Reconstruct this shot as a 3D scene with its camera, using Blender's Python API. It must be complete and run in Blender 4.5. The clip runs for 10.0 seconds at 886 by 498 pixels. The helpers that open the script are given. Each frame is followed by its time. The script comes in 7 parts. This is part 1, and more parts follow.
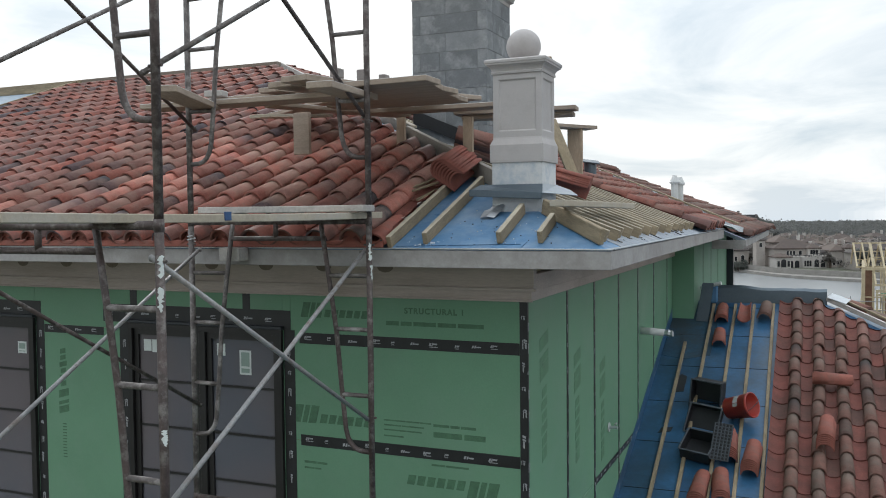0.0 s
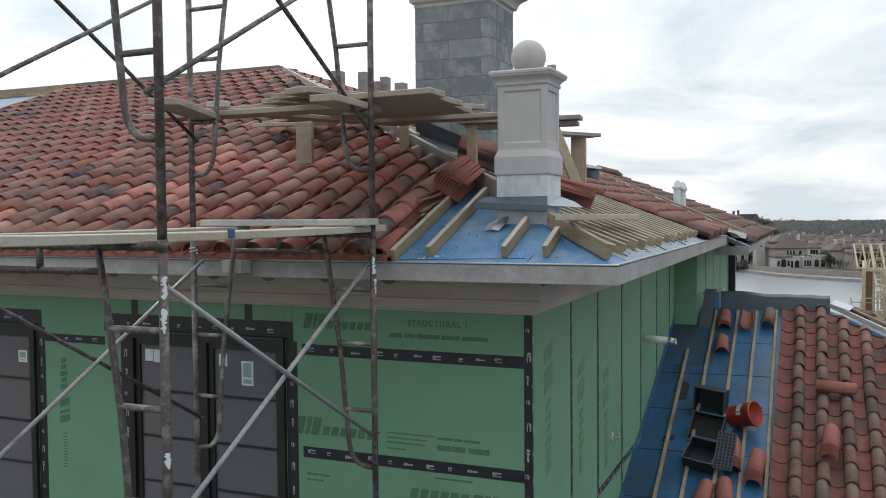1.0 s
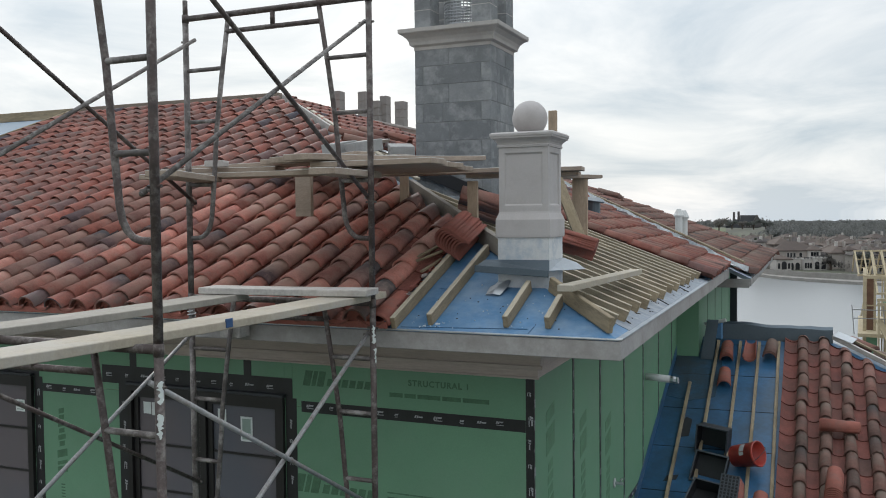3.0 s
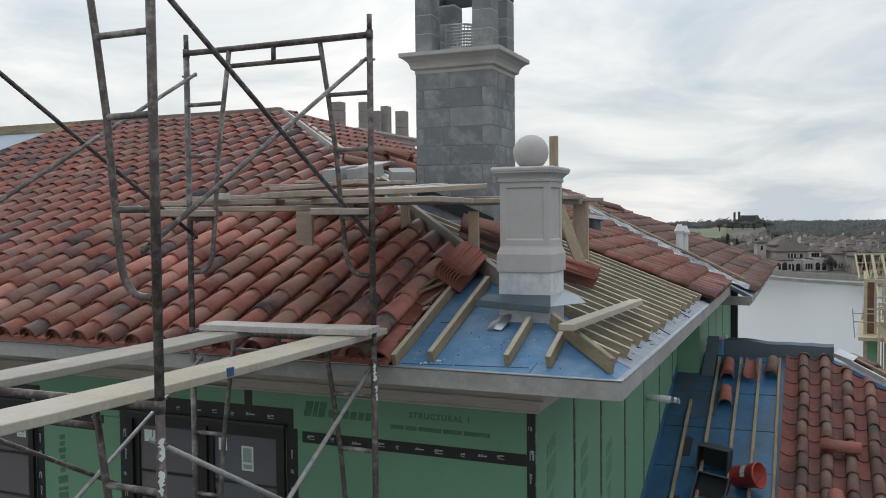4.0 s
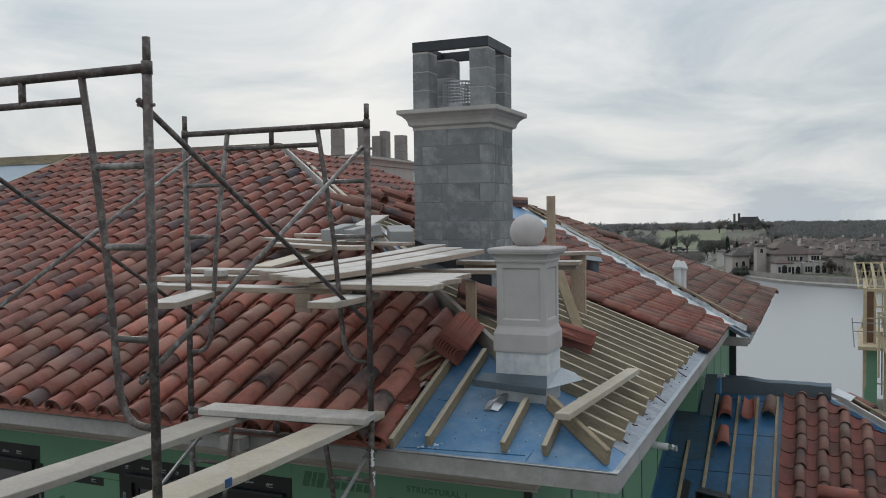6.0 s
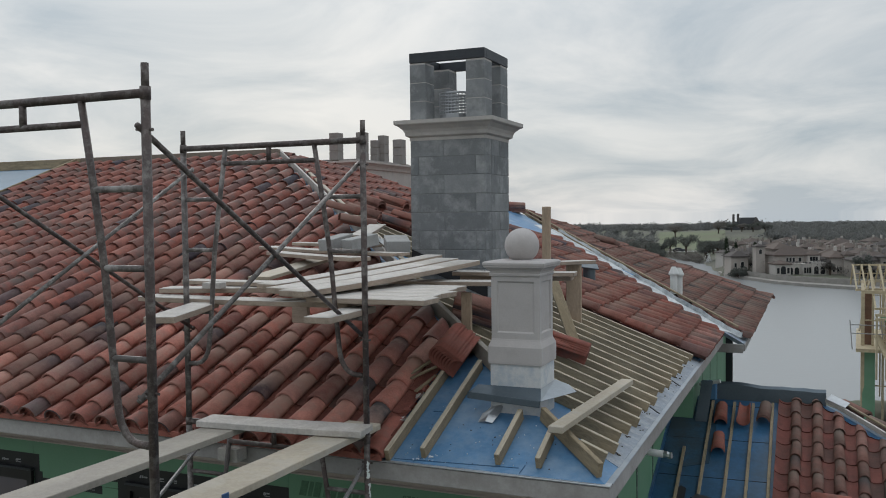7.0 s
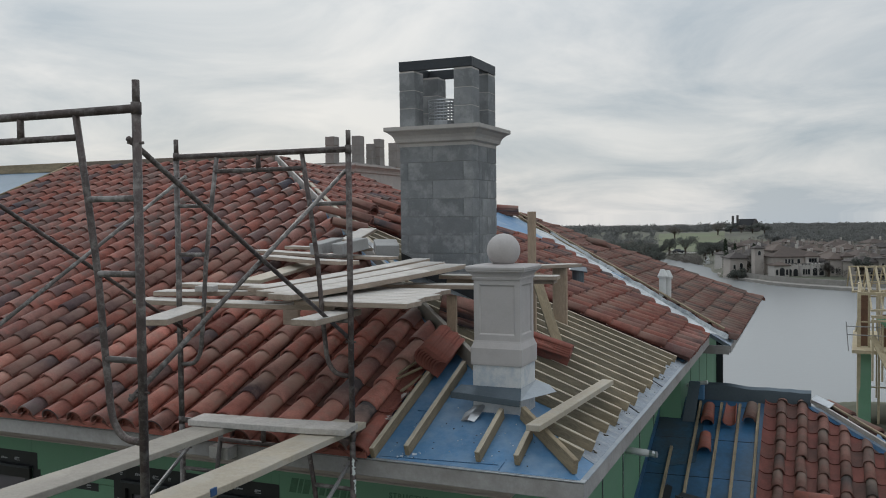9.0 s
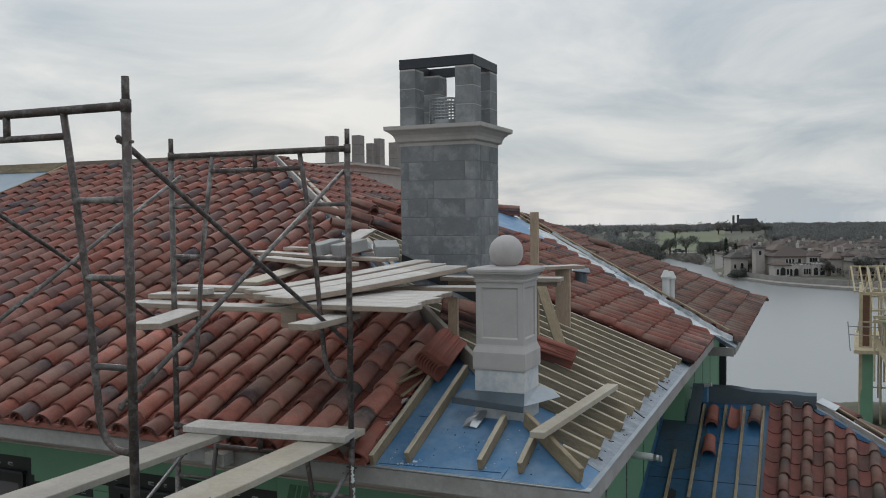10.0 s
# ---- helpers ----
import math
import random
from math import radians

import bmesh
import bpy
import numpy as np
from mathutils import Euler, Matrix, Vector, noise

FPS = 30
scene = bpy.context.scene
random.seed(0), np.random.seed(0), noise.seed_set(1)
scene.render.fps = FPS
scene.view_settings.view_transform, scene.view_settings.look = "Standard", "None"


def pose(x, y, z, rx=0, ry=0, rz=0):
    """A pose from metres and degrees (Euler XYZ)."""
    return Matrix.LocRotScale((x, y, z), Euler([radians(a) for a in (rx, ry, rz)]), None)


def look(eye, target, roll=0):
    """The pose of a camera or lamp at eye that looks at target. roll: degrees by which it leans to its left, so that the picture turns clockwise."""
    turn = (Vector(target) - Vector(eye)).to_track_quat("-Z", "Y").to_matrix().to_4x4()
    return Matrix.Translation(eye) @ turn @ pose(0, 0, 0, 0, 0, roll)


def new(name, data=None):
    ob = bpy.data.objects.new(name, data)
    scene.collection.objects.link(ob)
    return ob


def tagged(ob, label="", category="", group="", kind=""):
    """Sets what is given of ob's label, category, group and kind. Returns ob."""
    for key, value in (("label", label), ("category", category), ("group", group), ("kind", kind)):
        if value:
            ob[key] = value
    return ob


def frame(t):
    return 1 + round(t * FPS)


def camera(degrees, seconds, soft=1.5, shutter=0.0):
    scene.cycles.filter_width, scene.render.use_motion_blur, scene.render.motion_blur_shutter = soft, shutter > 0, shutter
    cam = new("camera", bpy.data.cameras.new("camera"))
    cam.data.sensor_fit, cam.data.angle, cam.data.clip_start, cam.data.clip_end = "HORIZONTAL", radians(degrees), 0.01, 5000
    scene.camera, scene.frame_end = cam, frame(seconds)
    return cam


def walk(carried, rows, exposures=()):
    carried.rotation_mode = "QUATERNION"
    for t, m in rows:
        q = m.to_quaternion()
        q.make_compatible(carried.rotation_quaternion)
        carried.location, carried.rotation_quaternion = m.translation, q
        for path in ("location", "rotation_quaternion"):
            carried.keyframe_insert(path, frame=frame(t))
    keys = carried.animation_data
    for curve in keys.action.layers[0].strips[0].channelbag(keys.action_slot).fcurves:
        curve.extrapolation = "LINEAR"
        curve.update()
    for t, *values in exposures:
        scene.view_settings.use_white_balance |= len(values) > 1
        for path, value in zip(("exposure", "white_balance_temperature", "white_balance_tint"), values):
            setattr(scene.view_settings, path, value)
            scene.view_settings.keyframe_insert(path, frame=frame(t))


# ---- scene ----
cam = camera(54.2, 10.0, soft=1.0)
PATH = [
    (0, (1.233, -5.6, 6.782), (0.445, -3.763, 6.705), -0.6),
    (0.5, (1.212, -5.598, 6.792), (0.424, -3.762, 6.714), -0.6),
    (1, (1.184, -5.565, 6.886), (0.397, -3.729, 6.806), -0.5),
    (1.5, (1.178, -5.529, 7.033), (0.391, -3.692, 6.953), -0.5),
    (2, (1.171, -5.513, 7.176), (0.383, -3.677, 7.097), -0.6),
    (2.5, (1.162, -5.515, 7.267), (0.374, -3.678, 7.189), -0.6),
    (2.7, (1.155, -5.492, 7.298), (0.367, -3.655, 7.22), -0.6),
    (3.8, (1.147, -5.476, 7.558), (0.358, -3.64, 7.479), -0.6),
    (4, (1.144, -5.472, 7.616), (0.355, -3.636, 7.537), -0.6),
    (4.5, (1.134, -5.474, 7.76), (0.346, -3.637, 7.682), -0.6),
    (5, (1.134, -5.473, 7.932), (0.345, -3.636, 7.854), -0.6),
    (5.5, (1.17, -5.479, 8.091), (0.382, -3.643, 8.013), -0.7),
    (6, (1.178, -5.479, 8.213), (0.389, -3.643, 8.136), -0.7),
    (6.2, (1.166, -5.478, 8.257), (0.377, -3.642, 8.18), -0.7),
    (7.3, (1.296, -5.617, 8.338), (0.509, -3.78, 8.261), -0.6),
    (7.5, (1.341, -5.684, 8.361), (0.554, -3.847, 8.284), -0.6),
    (8, (1.37, -5.716, 8.388), (0.583, -3.879, 8.312), -0.6),
    (8.5, (1.403, -5.731, 8.364), (0.615, -3.895, 8.29), -0.6),
    (9, (1.441, -5.697, 8.353), (0.654, -3.86, 8.279), -0.6),
    (9.5, (1.402, -5.613, 8.333), (0.615, -3.776, 8.261), -0.6),
    (10, (1.37, -5.549, 8.364), (0.582, -3.712, 8.289), -0.6),
]
walk(cam, [(t, look(eye, target, roll)) for t, eye, target, roll in PATH],
     exposures=[(0, 0.28), (1.5, 0.21), (2.5, 0.12), (4, -0.05), (5.5, -0.23), (6, -0.28), (7.5, -0.37), (10, -0.40)])

# ---- world, sun ----
SUN = Vector((-0.576, 0.841, 0.42)).normalized()
world = bpy.data.worlds.new("overcast_sky")
scene.world = world
world.use_nodes = True
wn, wl = world.node_tree.nodes, world.node_tree.links
wn.clear()


def wnode(kind, operation="", data_type=""):
    n = wn.new(kind)
    if operation:
        n.operation = operation
    if data_type:
        n.data_type = data_type
    return n


def wmath(op, a, b=None):
    n = wnode("ShaderNodeMath", operation=op)
    for i, v in enumerate((a, b)):
        if v is None:
            continue
        if isinstance(v, (int, float)):
            n.inputs[i].default_value = v
        else:
            wl.new(v, n.inputs[i])
    return n.outputs[0]


w_out, w_bg = wnode("ShaderNodeOutputWorld"), wnode("ShaderNodeBackground")
w_sky = wnode("ShaderNodeTexSky")
w_sky.sky_type, w_sky.sun_disc = "NISHITA", False
w_sky.sun_elevation, w_sky.sun_rotation = math.asin(SUN.z), math.atan2(SUN.x, SUN.y)
w_sky.air_density, w_sky.dust_density = 1.2, 1.0
w_co = wnode("ShaderNodeTexCoord")
w_sep = wnode("ShaderNodeSeparateXYZ")
wl.new(w_co.outputs["Generated"], w_sep.inputs[0])
# cloud layer: the direction laid out on a flat sheet overhead
w_den = wmath("ADD", wmath("MAXIMUM", w_sep.outputs["Z"], 0.0), 0.22)
w_u, w_v = wmath("DIVIDE", w_sep.outputs["X"], w_den), wmath("DIVIDE", w_sep.outputs["Y"], w_den)
w_cmb = wnode("ShaderNodeCombineXYZ")
wl.new(w_u, w_cmb.inputs[0]), wl.new(w_v, w_cmb.inputs[1])
w_big = wnode("ShaderNodeTexNoise")
w_big.inputs["Scale"].default_value, w_big.inputs["Detail"].default_value, w_big.inputs["Roughness"].default_value = 1.25, 9.0, 0.57
w_big.inputs["Distortion"].default_value = 0.5
wl.new(w_cmb.outputs[0], w_big.inputs["Vector"])
w_ramp = wnode("ShaderNodeValToRGB")
w_ramp.color_ramp.elements[0].position, w_ramp.color_ramp.elements[0].color = 0.36, (0.465, 0.548, 0.622, 1)
w_ramp.color_ramp.elements[1].position, w_ramp.color_ramp.elements[1].color = 0.62, (0.80, 0.825, 0.842, 1)
wl.new(w_big.outputs["Fac"], w_ramp.inputs[0])
# the cloud deck shines round the veiled sun
w_dot = wnode("ShaderNodeVectorMath", operation="DOT_PRODUCT")
wl.new(w_co.outputs["Generated"], w_dot.inputs[0])
w_dot.inputs[1].default_value = SUN
w_glow = wmath("MULTIPLY", wmath("POWER", wmath("MAXIMUM", w_dot.outputs["Value"], 0.0), 10.0), 0.16)
# an overcast sky is brightest overhead
w_high = wmath("MULTIPLY", wmath("POWER", wmath("MAXIMUM", w_sep.outputs["Z"], 0.0), 1.3), 1.35)
w_low = wmath("MULTIPLY", wmath("POWER", wmath("SUBTRACT", 1.0, wmath("MAXIMUM", w_sep.outputs["Z"], 0.0)), 8.0), 0.30)
w_gain = wmath("ADD", wmath("ADD", wmath("ADD", w_glow, w_high), w_low), 0.87)
w_mul = wnode("ShaderNodeVectorMath", operation="SCALE")
wl.new(w_ramp.outputs["Color"], w_mul.inputs[0]), wl.new(w_gain, w_mul.inputs["Scale"])
w_skys = wnode("ShaderNodeVectorMath", operation="SCALE")
wl.new(w_sky.outputs["Color"], w_skys.inputs[0])
w_skys.inputs["Scale"].default_value = 0.10
w_mix = wnode("ShaderNodeMix", data_type="RGBA")
w_mix.inputs["Factor"].default_value = 0.92
wl.new(w_skys.outputs[0], w_mix.inputs["A"]), wl.new(w_mul.outputs[0], w_mix.inputs["B"])
wl.new(w_mix.outputs["Result"], w_bg.inputs["Color"])
w_bg.inputs["Strength"].default_value = 1.0
wl.new(w_bg.outputs[0], w_out.inputs["Surface"])

sun = new("sun", bpy.data.lights.new("sun", "SUN"))
sun.data.energy, sun.data.angle, sun.data.color = 1.1, radians(14), (1.0, 0.97, 0.93)
sun.matrix_world = look(SUN * 50, (0, 0, 0))

# ---- materials ----


def material(name, colour, rough=0.7, metal=0.0, vary=0.25, scale=6.0, fine=60.0, bump=0.15, dirt=None, dirt_amount=0.35, dirt_scale=1.5,
             per="", palette=None, stretch=(1, 1, 1), spec=0.5, trans=0.0, coat=0.0, fade=None):
    """A surface: base colour, two scales of variation, dirt of another colour in patches, relief. per: 'object' or 'island' picks from a palette."""
    m = bpy.data.materials.new(name)
    m.use_nodes = True
    nt = m.node_tree
    n, l = nt.nodes, nt.links
    bsdf = n["Principled BSDF"]
    co = n.new("ShaderNodeTexCoord")
    mp = n.new("ShaderNodeMapping")
    mp.inputs["Scale"].default_value = stretch
    l.new(co.outputs["Object"], mp.inputs["Vector"])
    if per == "object":
        # each piece takes its own stretch of the grain
        oi, sc = n.new("ShaderNodeObjectInfo"), n.new("ShaderNodeMath")
        sc.operation, sc.inputs[1].default_value = "MULTIPLY", 61.0
        l.new(oi.outputs["Random"], sc.inputs[0])
        cb = n.new("ShaderNodeCombineXYZ")
        for i in range(3):
            l.new(sc.outputs[0], cb.inputs[i])
        l.new(cb.outputs[0], mp.inputs["Location"])

    def tex(s, detail, rough_):
        t = n.new("ShaderNodeTexNoise")
        t.inputs["Scale"].default_value, t.inputs["Detail"].default_value, t.inputs["Roughness"].default_value = s, detail, rough_
        l.new(mp.outputs["Vector"], t.inputs["Vector"])
        return t.outputs["Fac"]

    coarse, grain = tex(scale, 5, 0.6), tex(fine, 4, 0.65)
    if palette:
        ramp = n.new("ShaderNodeValToRGB")
        ramp.color_ramp.interpolation = "LINEAR"
        els = ramp.color_ramp.elements
        while len(els) < len(palette):
            els.new(0.5)
        for e, (p, c) in zip(els, palette):
            e.position, e.color = p, (*c, 1)
        if per == "island":
            src = n.new("ShaderNodeNewGeometry").outputs["Random Per Island"]
        else:
            src = n.new("ShaderNodeObjectInfo").outputs["Random"]
        l.new(src, ramp.inputs[0])
        base = ramp.outputs["Color"]
    else:
        rgb = n.new("ShaderNodeRGB")
        rgb.outputs[0].default_value = (*colour, 1)
        base = rgb.outputs[0]

    def blend(kind, fac, a, b):
        x = n.new("ShaderNodeMix")
        x.data_type, x.blend_type = "RGBA", kind
        if isinstance(fac, float):
            x.inputs["Factor"].default_value = fac
        else:
            l.new(fac, x.inputs["Factor"])
        l.new(a, x.inputs["A"])
        if isinstance(b, tuple):
            x.inputs["B"].default_value = (*b, 1)
        else:
            l.new(b, x.inputs["B"])
        return x.outputs["Result"]

    def span(fac, lo, hi, a, b):
        x = n.new("ShaderNodeMapRange")
        x.inputs["From Min"].default_value, x.inputs["From Max"].default_value = lo, hi
        x.inputs["To Min"].default_value, x.inputs["To Max"].default_value = a, b
        l.new(fac, x.inputs["Value"])
        return x.outputs["Result"]

    def grey(v):
        x = n.new("ShaderNodeCombineColor")
        for i in range(3):
            l.new(v, x.inputs[i])
        return x.outputs[0]

    base = blend("MULTIPLY", 1.0, base, grey(span(coarse, 0.3, 0.7, 1 - vary, 1 + vary * 0.6)))
    base = blend("MULTIPLY", 1.0, base, grey(span(grain, 0.3, 0.7, 1 - vary * 0.6, 1 + vary * 0.4)))
    if fade:
        # a fired tile pales or sooties unevenly towards one end; each by its own amount
        colour_, soot, length = fade
        axis = n.new("ShaderNodeSeparateXYZ")
        l.new(co.outputs["Object"], axis.inputs[0])
        wob = n.new("ShaderNodeMath")
        wob.operation = "MULTIPLY_ADD"
        l.new(coarse, wob.inputs[0])
        wob.inputs[1].default_value = 0.28
        l.new(axis.outputs["Y"], wob.inputs[2])
        amount = n.new("ShaderNodeMath")
        amount.operation = "MULTIPLY"
        l.new(span(wob.outputs[0], 0.12 * length + 0.14, 0.8 * length + 0.14, 0.0, 0.85), amount.inputs[0])
        own = n.new("ShaderNodeTexWhiteNoise")
        own.noise_dimensions = "1D"
        l.new(n.new("ShaderNodeObjectInfo").outputs["Random"], own.inputs["W"])
        l.new(span(own.outputs["Value"], 0.15, 0.9, 0.0, 1.0), amount.inputs[1])
        base = blend("MIX", amount.outputs[0], base, colour_)
        sooty = n.new("ShaderNodeMath")
        sooty.operation = "MULTIPLY"
        l.new(span(wob.outputs[0], 0.14, 0.7 * length + 0.14, 0.1, 0.9), sooty.inputs[0])
        l.new(span(own.outputs["Value"], 0.13, 0.03, 0.0, 1.0), sooty.inputs[1])
        base = blend("MIX", sooty.outputs[0], base, soot)
    if dirt:
        patch = span(tex(dirt_scale, 7, 0.7), 0.48, 0.66, 0.0, dirt_amount)
        base = blend("MIX", patch, base, dirt)
    l.new(base, bsdf.inputs["Base Color"])
    l.new(span(coarse, 0.3, 0.7, max(rough - 0.1, 0.02), min(rough + 0.1, 1)), bsdf.inputs["Roughness"])
    bsdf.inputs["Metallic"].default_value = metal
    bsdf.inputs["Specular IOR Level"].default_value = spec
    bsdf.inputs["Transmission Weight"].default_value = trans
    bsdf.inputs["Coat Weight"].default_value = coat
    if bump:
        b = n.new("ShaderNodeBump")
        b.inputs["Strength"].default_value, b.inputs["Distance"].default_value = bump, 0.01
        l.new(grain, b.inputs["Height"])
        l.new(b.outputs["Normal"], bsdf.inputs["Normal"])
    return m


TILE_COLOURS = [(0.0, (0.284, 0.099, 0.075)), (0.22, (0.232, 0.089, 0.069)), (0.42, (0.300, 0.122, 0.095)), (0.58, (0.223, 0.092, 0.077)), (0.74, (0.306, 0.157, 0.129)),
                (0.88, (0.204, 0.101, 0.085)), (0.96, (0.135, 0.086, 0.084)), (1.0, (0.062, 0.058, 0.072))]
PALE_TILE_COLOURS = [(0.0, (0.464, 0.162, 0.121)), (0.3, (0.510, 0.220, 0.172)), (0.55, (0.417, 0.145, 0.113)), (0.78, (0.476, 0.252, 0.207)), (0.90, (0.290, 0.151, 0.127)), (1.0, (0.065, 0.062, 0.078))]
LOW_COLOURS = [(0.0, (0.225, 0.110, 0.088)), (0.3, (0.185, 0.099, 0.081)), (0.6, (0.248, 0.121, 0.098)), (0.9, (0.144, 0.088, 0.074)), (1.0, (0.067, 0.052, 0.049))]
M_TILE = material("terracotta", (0.38, 0.14, 0.09), 0.75, vary=0.3, scale=7, fine=70, bump=0.25, per="object", palette=TILE_COLOURS, dirt=(0.24, 0.165, 0.135), dirt_amount=0.6, dirt_scale=5.0, spec=0.2, fade=((0.27, 0.170, 0.137), (0.06, 0.06, 0.066), 0.40))
M_TILE_PALE = material("pale_terracotta", (0.38, 0.14, 0.09), 0.75, vary=0.3, scale=7, fine=70, bump=0.25, per="object", palette=PALE_TILE_COLOURS, dirt=(0.34, 0.245, 0.20), dirt_amount=0.55, dirt_scale=5.0, spec=0.3, fade=((0.37, 0.235, 0.185), (0.07, 0.07, 0.075), 0.40))
M_TILES = material("terracotta_field", (0.38, 0.14, 0.09), 0.75, vary=0.3, scale=7, fine=70, bump=0.25, per="island", palette=TILE_COLOURS, dirt=(0.125, 0.100, 0.090), dirt_amount=0.95, dirt_scale=2.6, spec=0.2)
M_TILE_LOW = material("mossy_terracotta", (0.3, 0.2, 0.16), 0.85, vary=0.35, scale=7, fine=70, bump=0.25, per="object", palette=LOW_COLOURS, dirt=(0.14, 0.125, 0.105), dirt_amount=0.55, dirt_scale=5.0, spec=0.3, fade=((0.20, 0.155, 0.13), (0.06, 0.06, 0.06), 0.40))
M_TILES_LOW = material("mossy_terracotta_field", (0.3, 0.2, 0.16), 0.85, vary=0.35, scale=7, fine=70, bump=0.25, per="island", palette=LOW_COLOURS, dirt=(0.14, 0.125, 0.105), dirt_amount=0.55, dirt_scale=3.0, spec=0.3)
M_PAN = material("terracotta_pan", (0.20, 0.075, 0.05), 0.85, vary=0.35, scale=5, fine=60, bump=0.2, per="island", palette=[(0, (0.23, 0.085, 0.066)), (0.6, (0.27, 0.105, 0.08)), (1, (0.14, 0.08, 0.066))], spec=0.3)
M_PAN_LOW = material("dirty_terracotta_pan", (0.17, 0.065, 0.052), 0.85, vary=0.35, scale=5, fine=60, bump=0.2, per="island", palette=[(0, (0.165, 0.06, 0.05)), (0.6, (0.19, 0.07, 0.056)), (1, (0.11, 0.06, 0.05))], dirt=(0.09, 0.06, 0.05), dirt_amount=0.5, dirt_scale=2.0, spec=0.3)
M_NEWTILE = material("new_terracotta", (0.30, 0.105, 0.08), 0.75, vary=0.22, scale=9, fine=80, bump=0.2, spec=0.3, dirt=(0.22, 0.12, 0.10), dirt_amount=0.6, dirt_scale=6.0)
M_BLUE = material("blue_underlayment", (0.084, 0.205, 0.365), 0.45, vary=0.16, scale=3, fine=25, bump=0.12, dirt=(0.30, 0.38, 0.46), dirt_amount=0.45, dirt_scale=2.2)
# darker copy of the blue sheet: the house's shade put into colour, plus dirt
M_BLUE2 = material("blue_underlayment_shaded", (0.030, 0.112, 0.225), 0.4, vary=0.25, scale=1.6, fine=18, bump=0.12, dirt=(0.022, 0.05, 0.075), dirt_amount=0.8, dirt_scale=0.7, spec=0.5)
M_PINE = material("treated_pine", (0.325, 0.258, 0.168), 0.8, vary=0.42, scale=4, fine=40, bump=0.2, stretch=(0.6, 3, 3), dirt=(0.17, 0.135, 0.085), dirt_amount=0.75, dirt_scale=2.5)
M_OLDWOOD_SHADE = material("brown_wood_and_shade", (0.40, 0.32, 0.255), 0.85, vary=0.3, scale=3, fine=45, bump=0.25, stretch=(0.5, 3, 3), dirt=(0.22, 0.17, 0.135), dirt_amount=0.6, dirt_scale=2.0)
M_PINE_LIT = material("lit_top_pine", (0.48, 0.42, 0.32), 0.85, vary=0.25, scale=4, fine=40, bump=0.2, stretch=(0.6, 3, 3), dirt=(0.30, 0.25, 0.18), dirt_amount=0.6, dirt_scale=3.0)
M_POST = material("raw_pine_post", (0.42, 0.315, 0.225), 0.8, vary=0.3, scale=4, fine=40, bump=0.2, stretch=(3, 3, 0.6), dirt=(0.26, 0.19, 0.14), dirt_amount=0.6, dirt_scale=3.0)
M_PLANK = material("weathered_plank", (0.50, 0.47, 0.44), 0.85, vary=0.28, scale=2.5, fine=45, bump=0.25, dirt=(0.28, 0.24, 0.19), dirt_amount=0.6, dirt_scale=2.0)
M_PLANKG = material("trodden_plank", (0.33, 0.30, 0.26), 0.85, vary=0.2, scale=2.0, fine=40, bump=0.2, dirt=(0.42, 0.385, 0.33), dirt_amount=0.6, dirt_scale=1.4)
M_PLANKY = material("yellow_plank", (0.42, 0.365, 0.285), 0.8, vary=0.2, scale=2.0, fine=40, bump=0.2, dirt=(0.42, 0.40, 0.37), dirt_amount=0.7, dirt_scale=1.2)
M_FASCIA = material("primed_fascia", (0.35, 0.335, 0.325), 0.75, vary=0.18, scale=1.2, fine=30, bump=0.15, dirt=(0.21, 0.19, 0.175), dirt_amount=0.65, dirt_scale=2.2)
M_FRIEZE = material("raw_frieze_board", (0.50, 0.43, 0.385), 0.8, vary=0.18, scale=1.0, fine=30, bump=0.15, dirt=(0.33, 0.275, 0.235), dirt_amount=0.6, stretch=(0.4, 1, 3))
M_SOFFIT = material("soffit_board", (0.22, 0.18, 0.145), 0.85, vary=0.2, scale=1.5, fine=30, bump=0.1)
M_GREEN = material("green_sheathing", (0.140, 0.290, 0.180), 0.6, vary=0.10, scale=1.2, fine=90, bump=0.08, dirt=(0.160, 0.285, 0.196), dirt_amount=0.6, dirt_scale=1.3)
M_DULL = material("dull_dark_underlayment", (0.034, 0.084, 0.135), 0.6, vary=0.3, scale=2.5, fine=20, bump=0.12, dirt=(0.045, 0.055, 0.06), dirt_amount=0.8, dirt_scale=1.2, spec=0.3)
M_OSBGRIT = material("dark_grit", (0.07, 0.055, 0.042), 0.9, vary=0.4, scale=20, fine=90, bump=0.1)
M_PRINT = material("green_print", (0.072, 0.168, 0.094), 0.65, vary=0.3, scale=14, fine=90, bump=0.0)
M_TAPE = material("black_tape", (0.018, 0.019, 0.021), 0.38, vary=0.3, scale=8, fine=60, bump=0.12)
M_TAPEPRINT = material("pale_print", (0.36, 0.37, 0.38), 0.6, vary=0.3, scale=8, fine=60, bump=0.0)
M_FRAME = material("black_window_frame", (0.016, 0.015, 0.015), 0.4, vary=0.2, bump=0.05)
M_STICKER = material("pale_sticker", (0.62, 0.66, 0.64), 0.6, vary=0.1, bump=0.0)
M_STICKERG = material("green_sticker", (0.25, 0.33, 0.29), 0.6, vary=0.1, bump=0.0)
M_TUBE = material("brown_scaffold_paint", (0.082, 0.060, 0.055), 0.55, vary=0.45, scale=9, fine=60, bump=0.25, dirt=(0.30, 0.28, 0.26), dirt_amount=0.5, dirt_scale=17.0, metal=0.1)
M_WORN = material("worn_scaffold_paint", (0.145, 0.125, 0.118), 0.55, vary=0.45, scale=9, fine=60, bump=0.25, dirt=(0.36, 0.34, 0.325), dirt_amount=0.85, dirt_scale=9.0, metal=0.1)
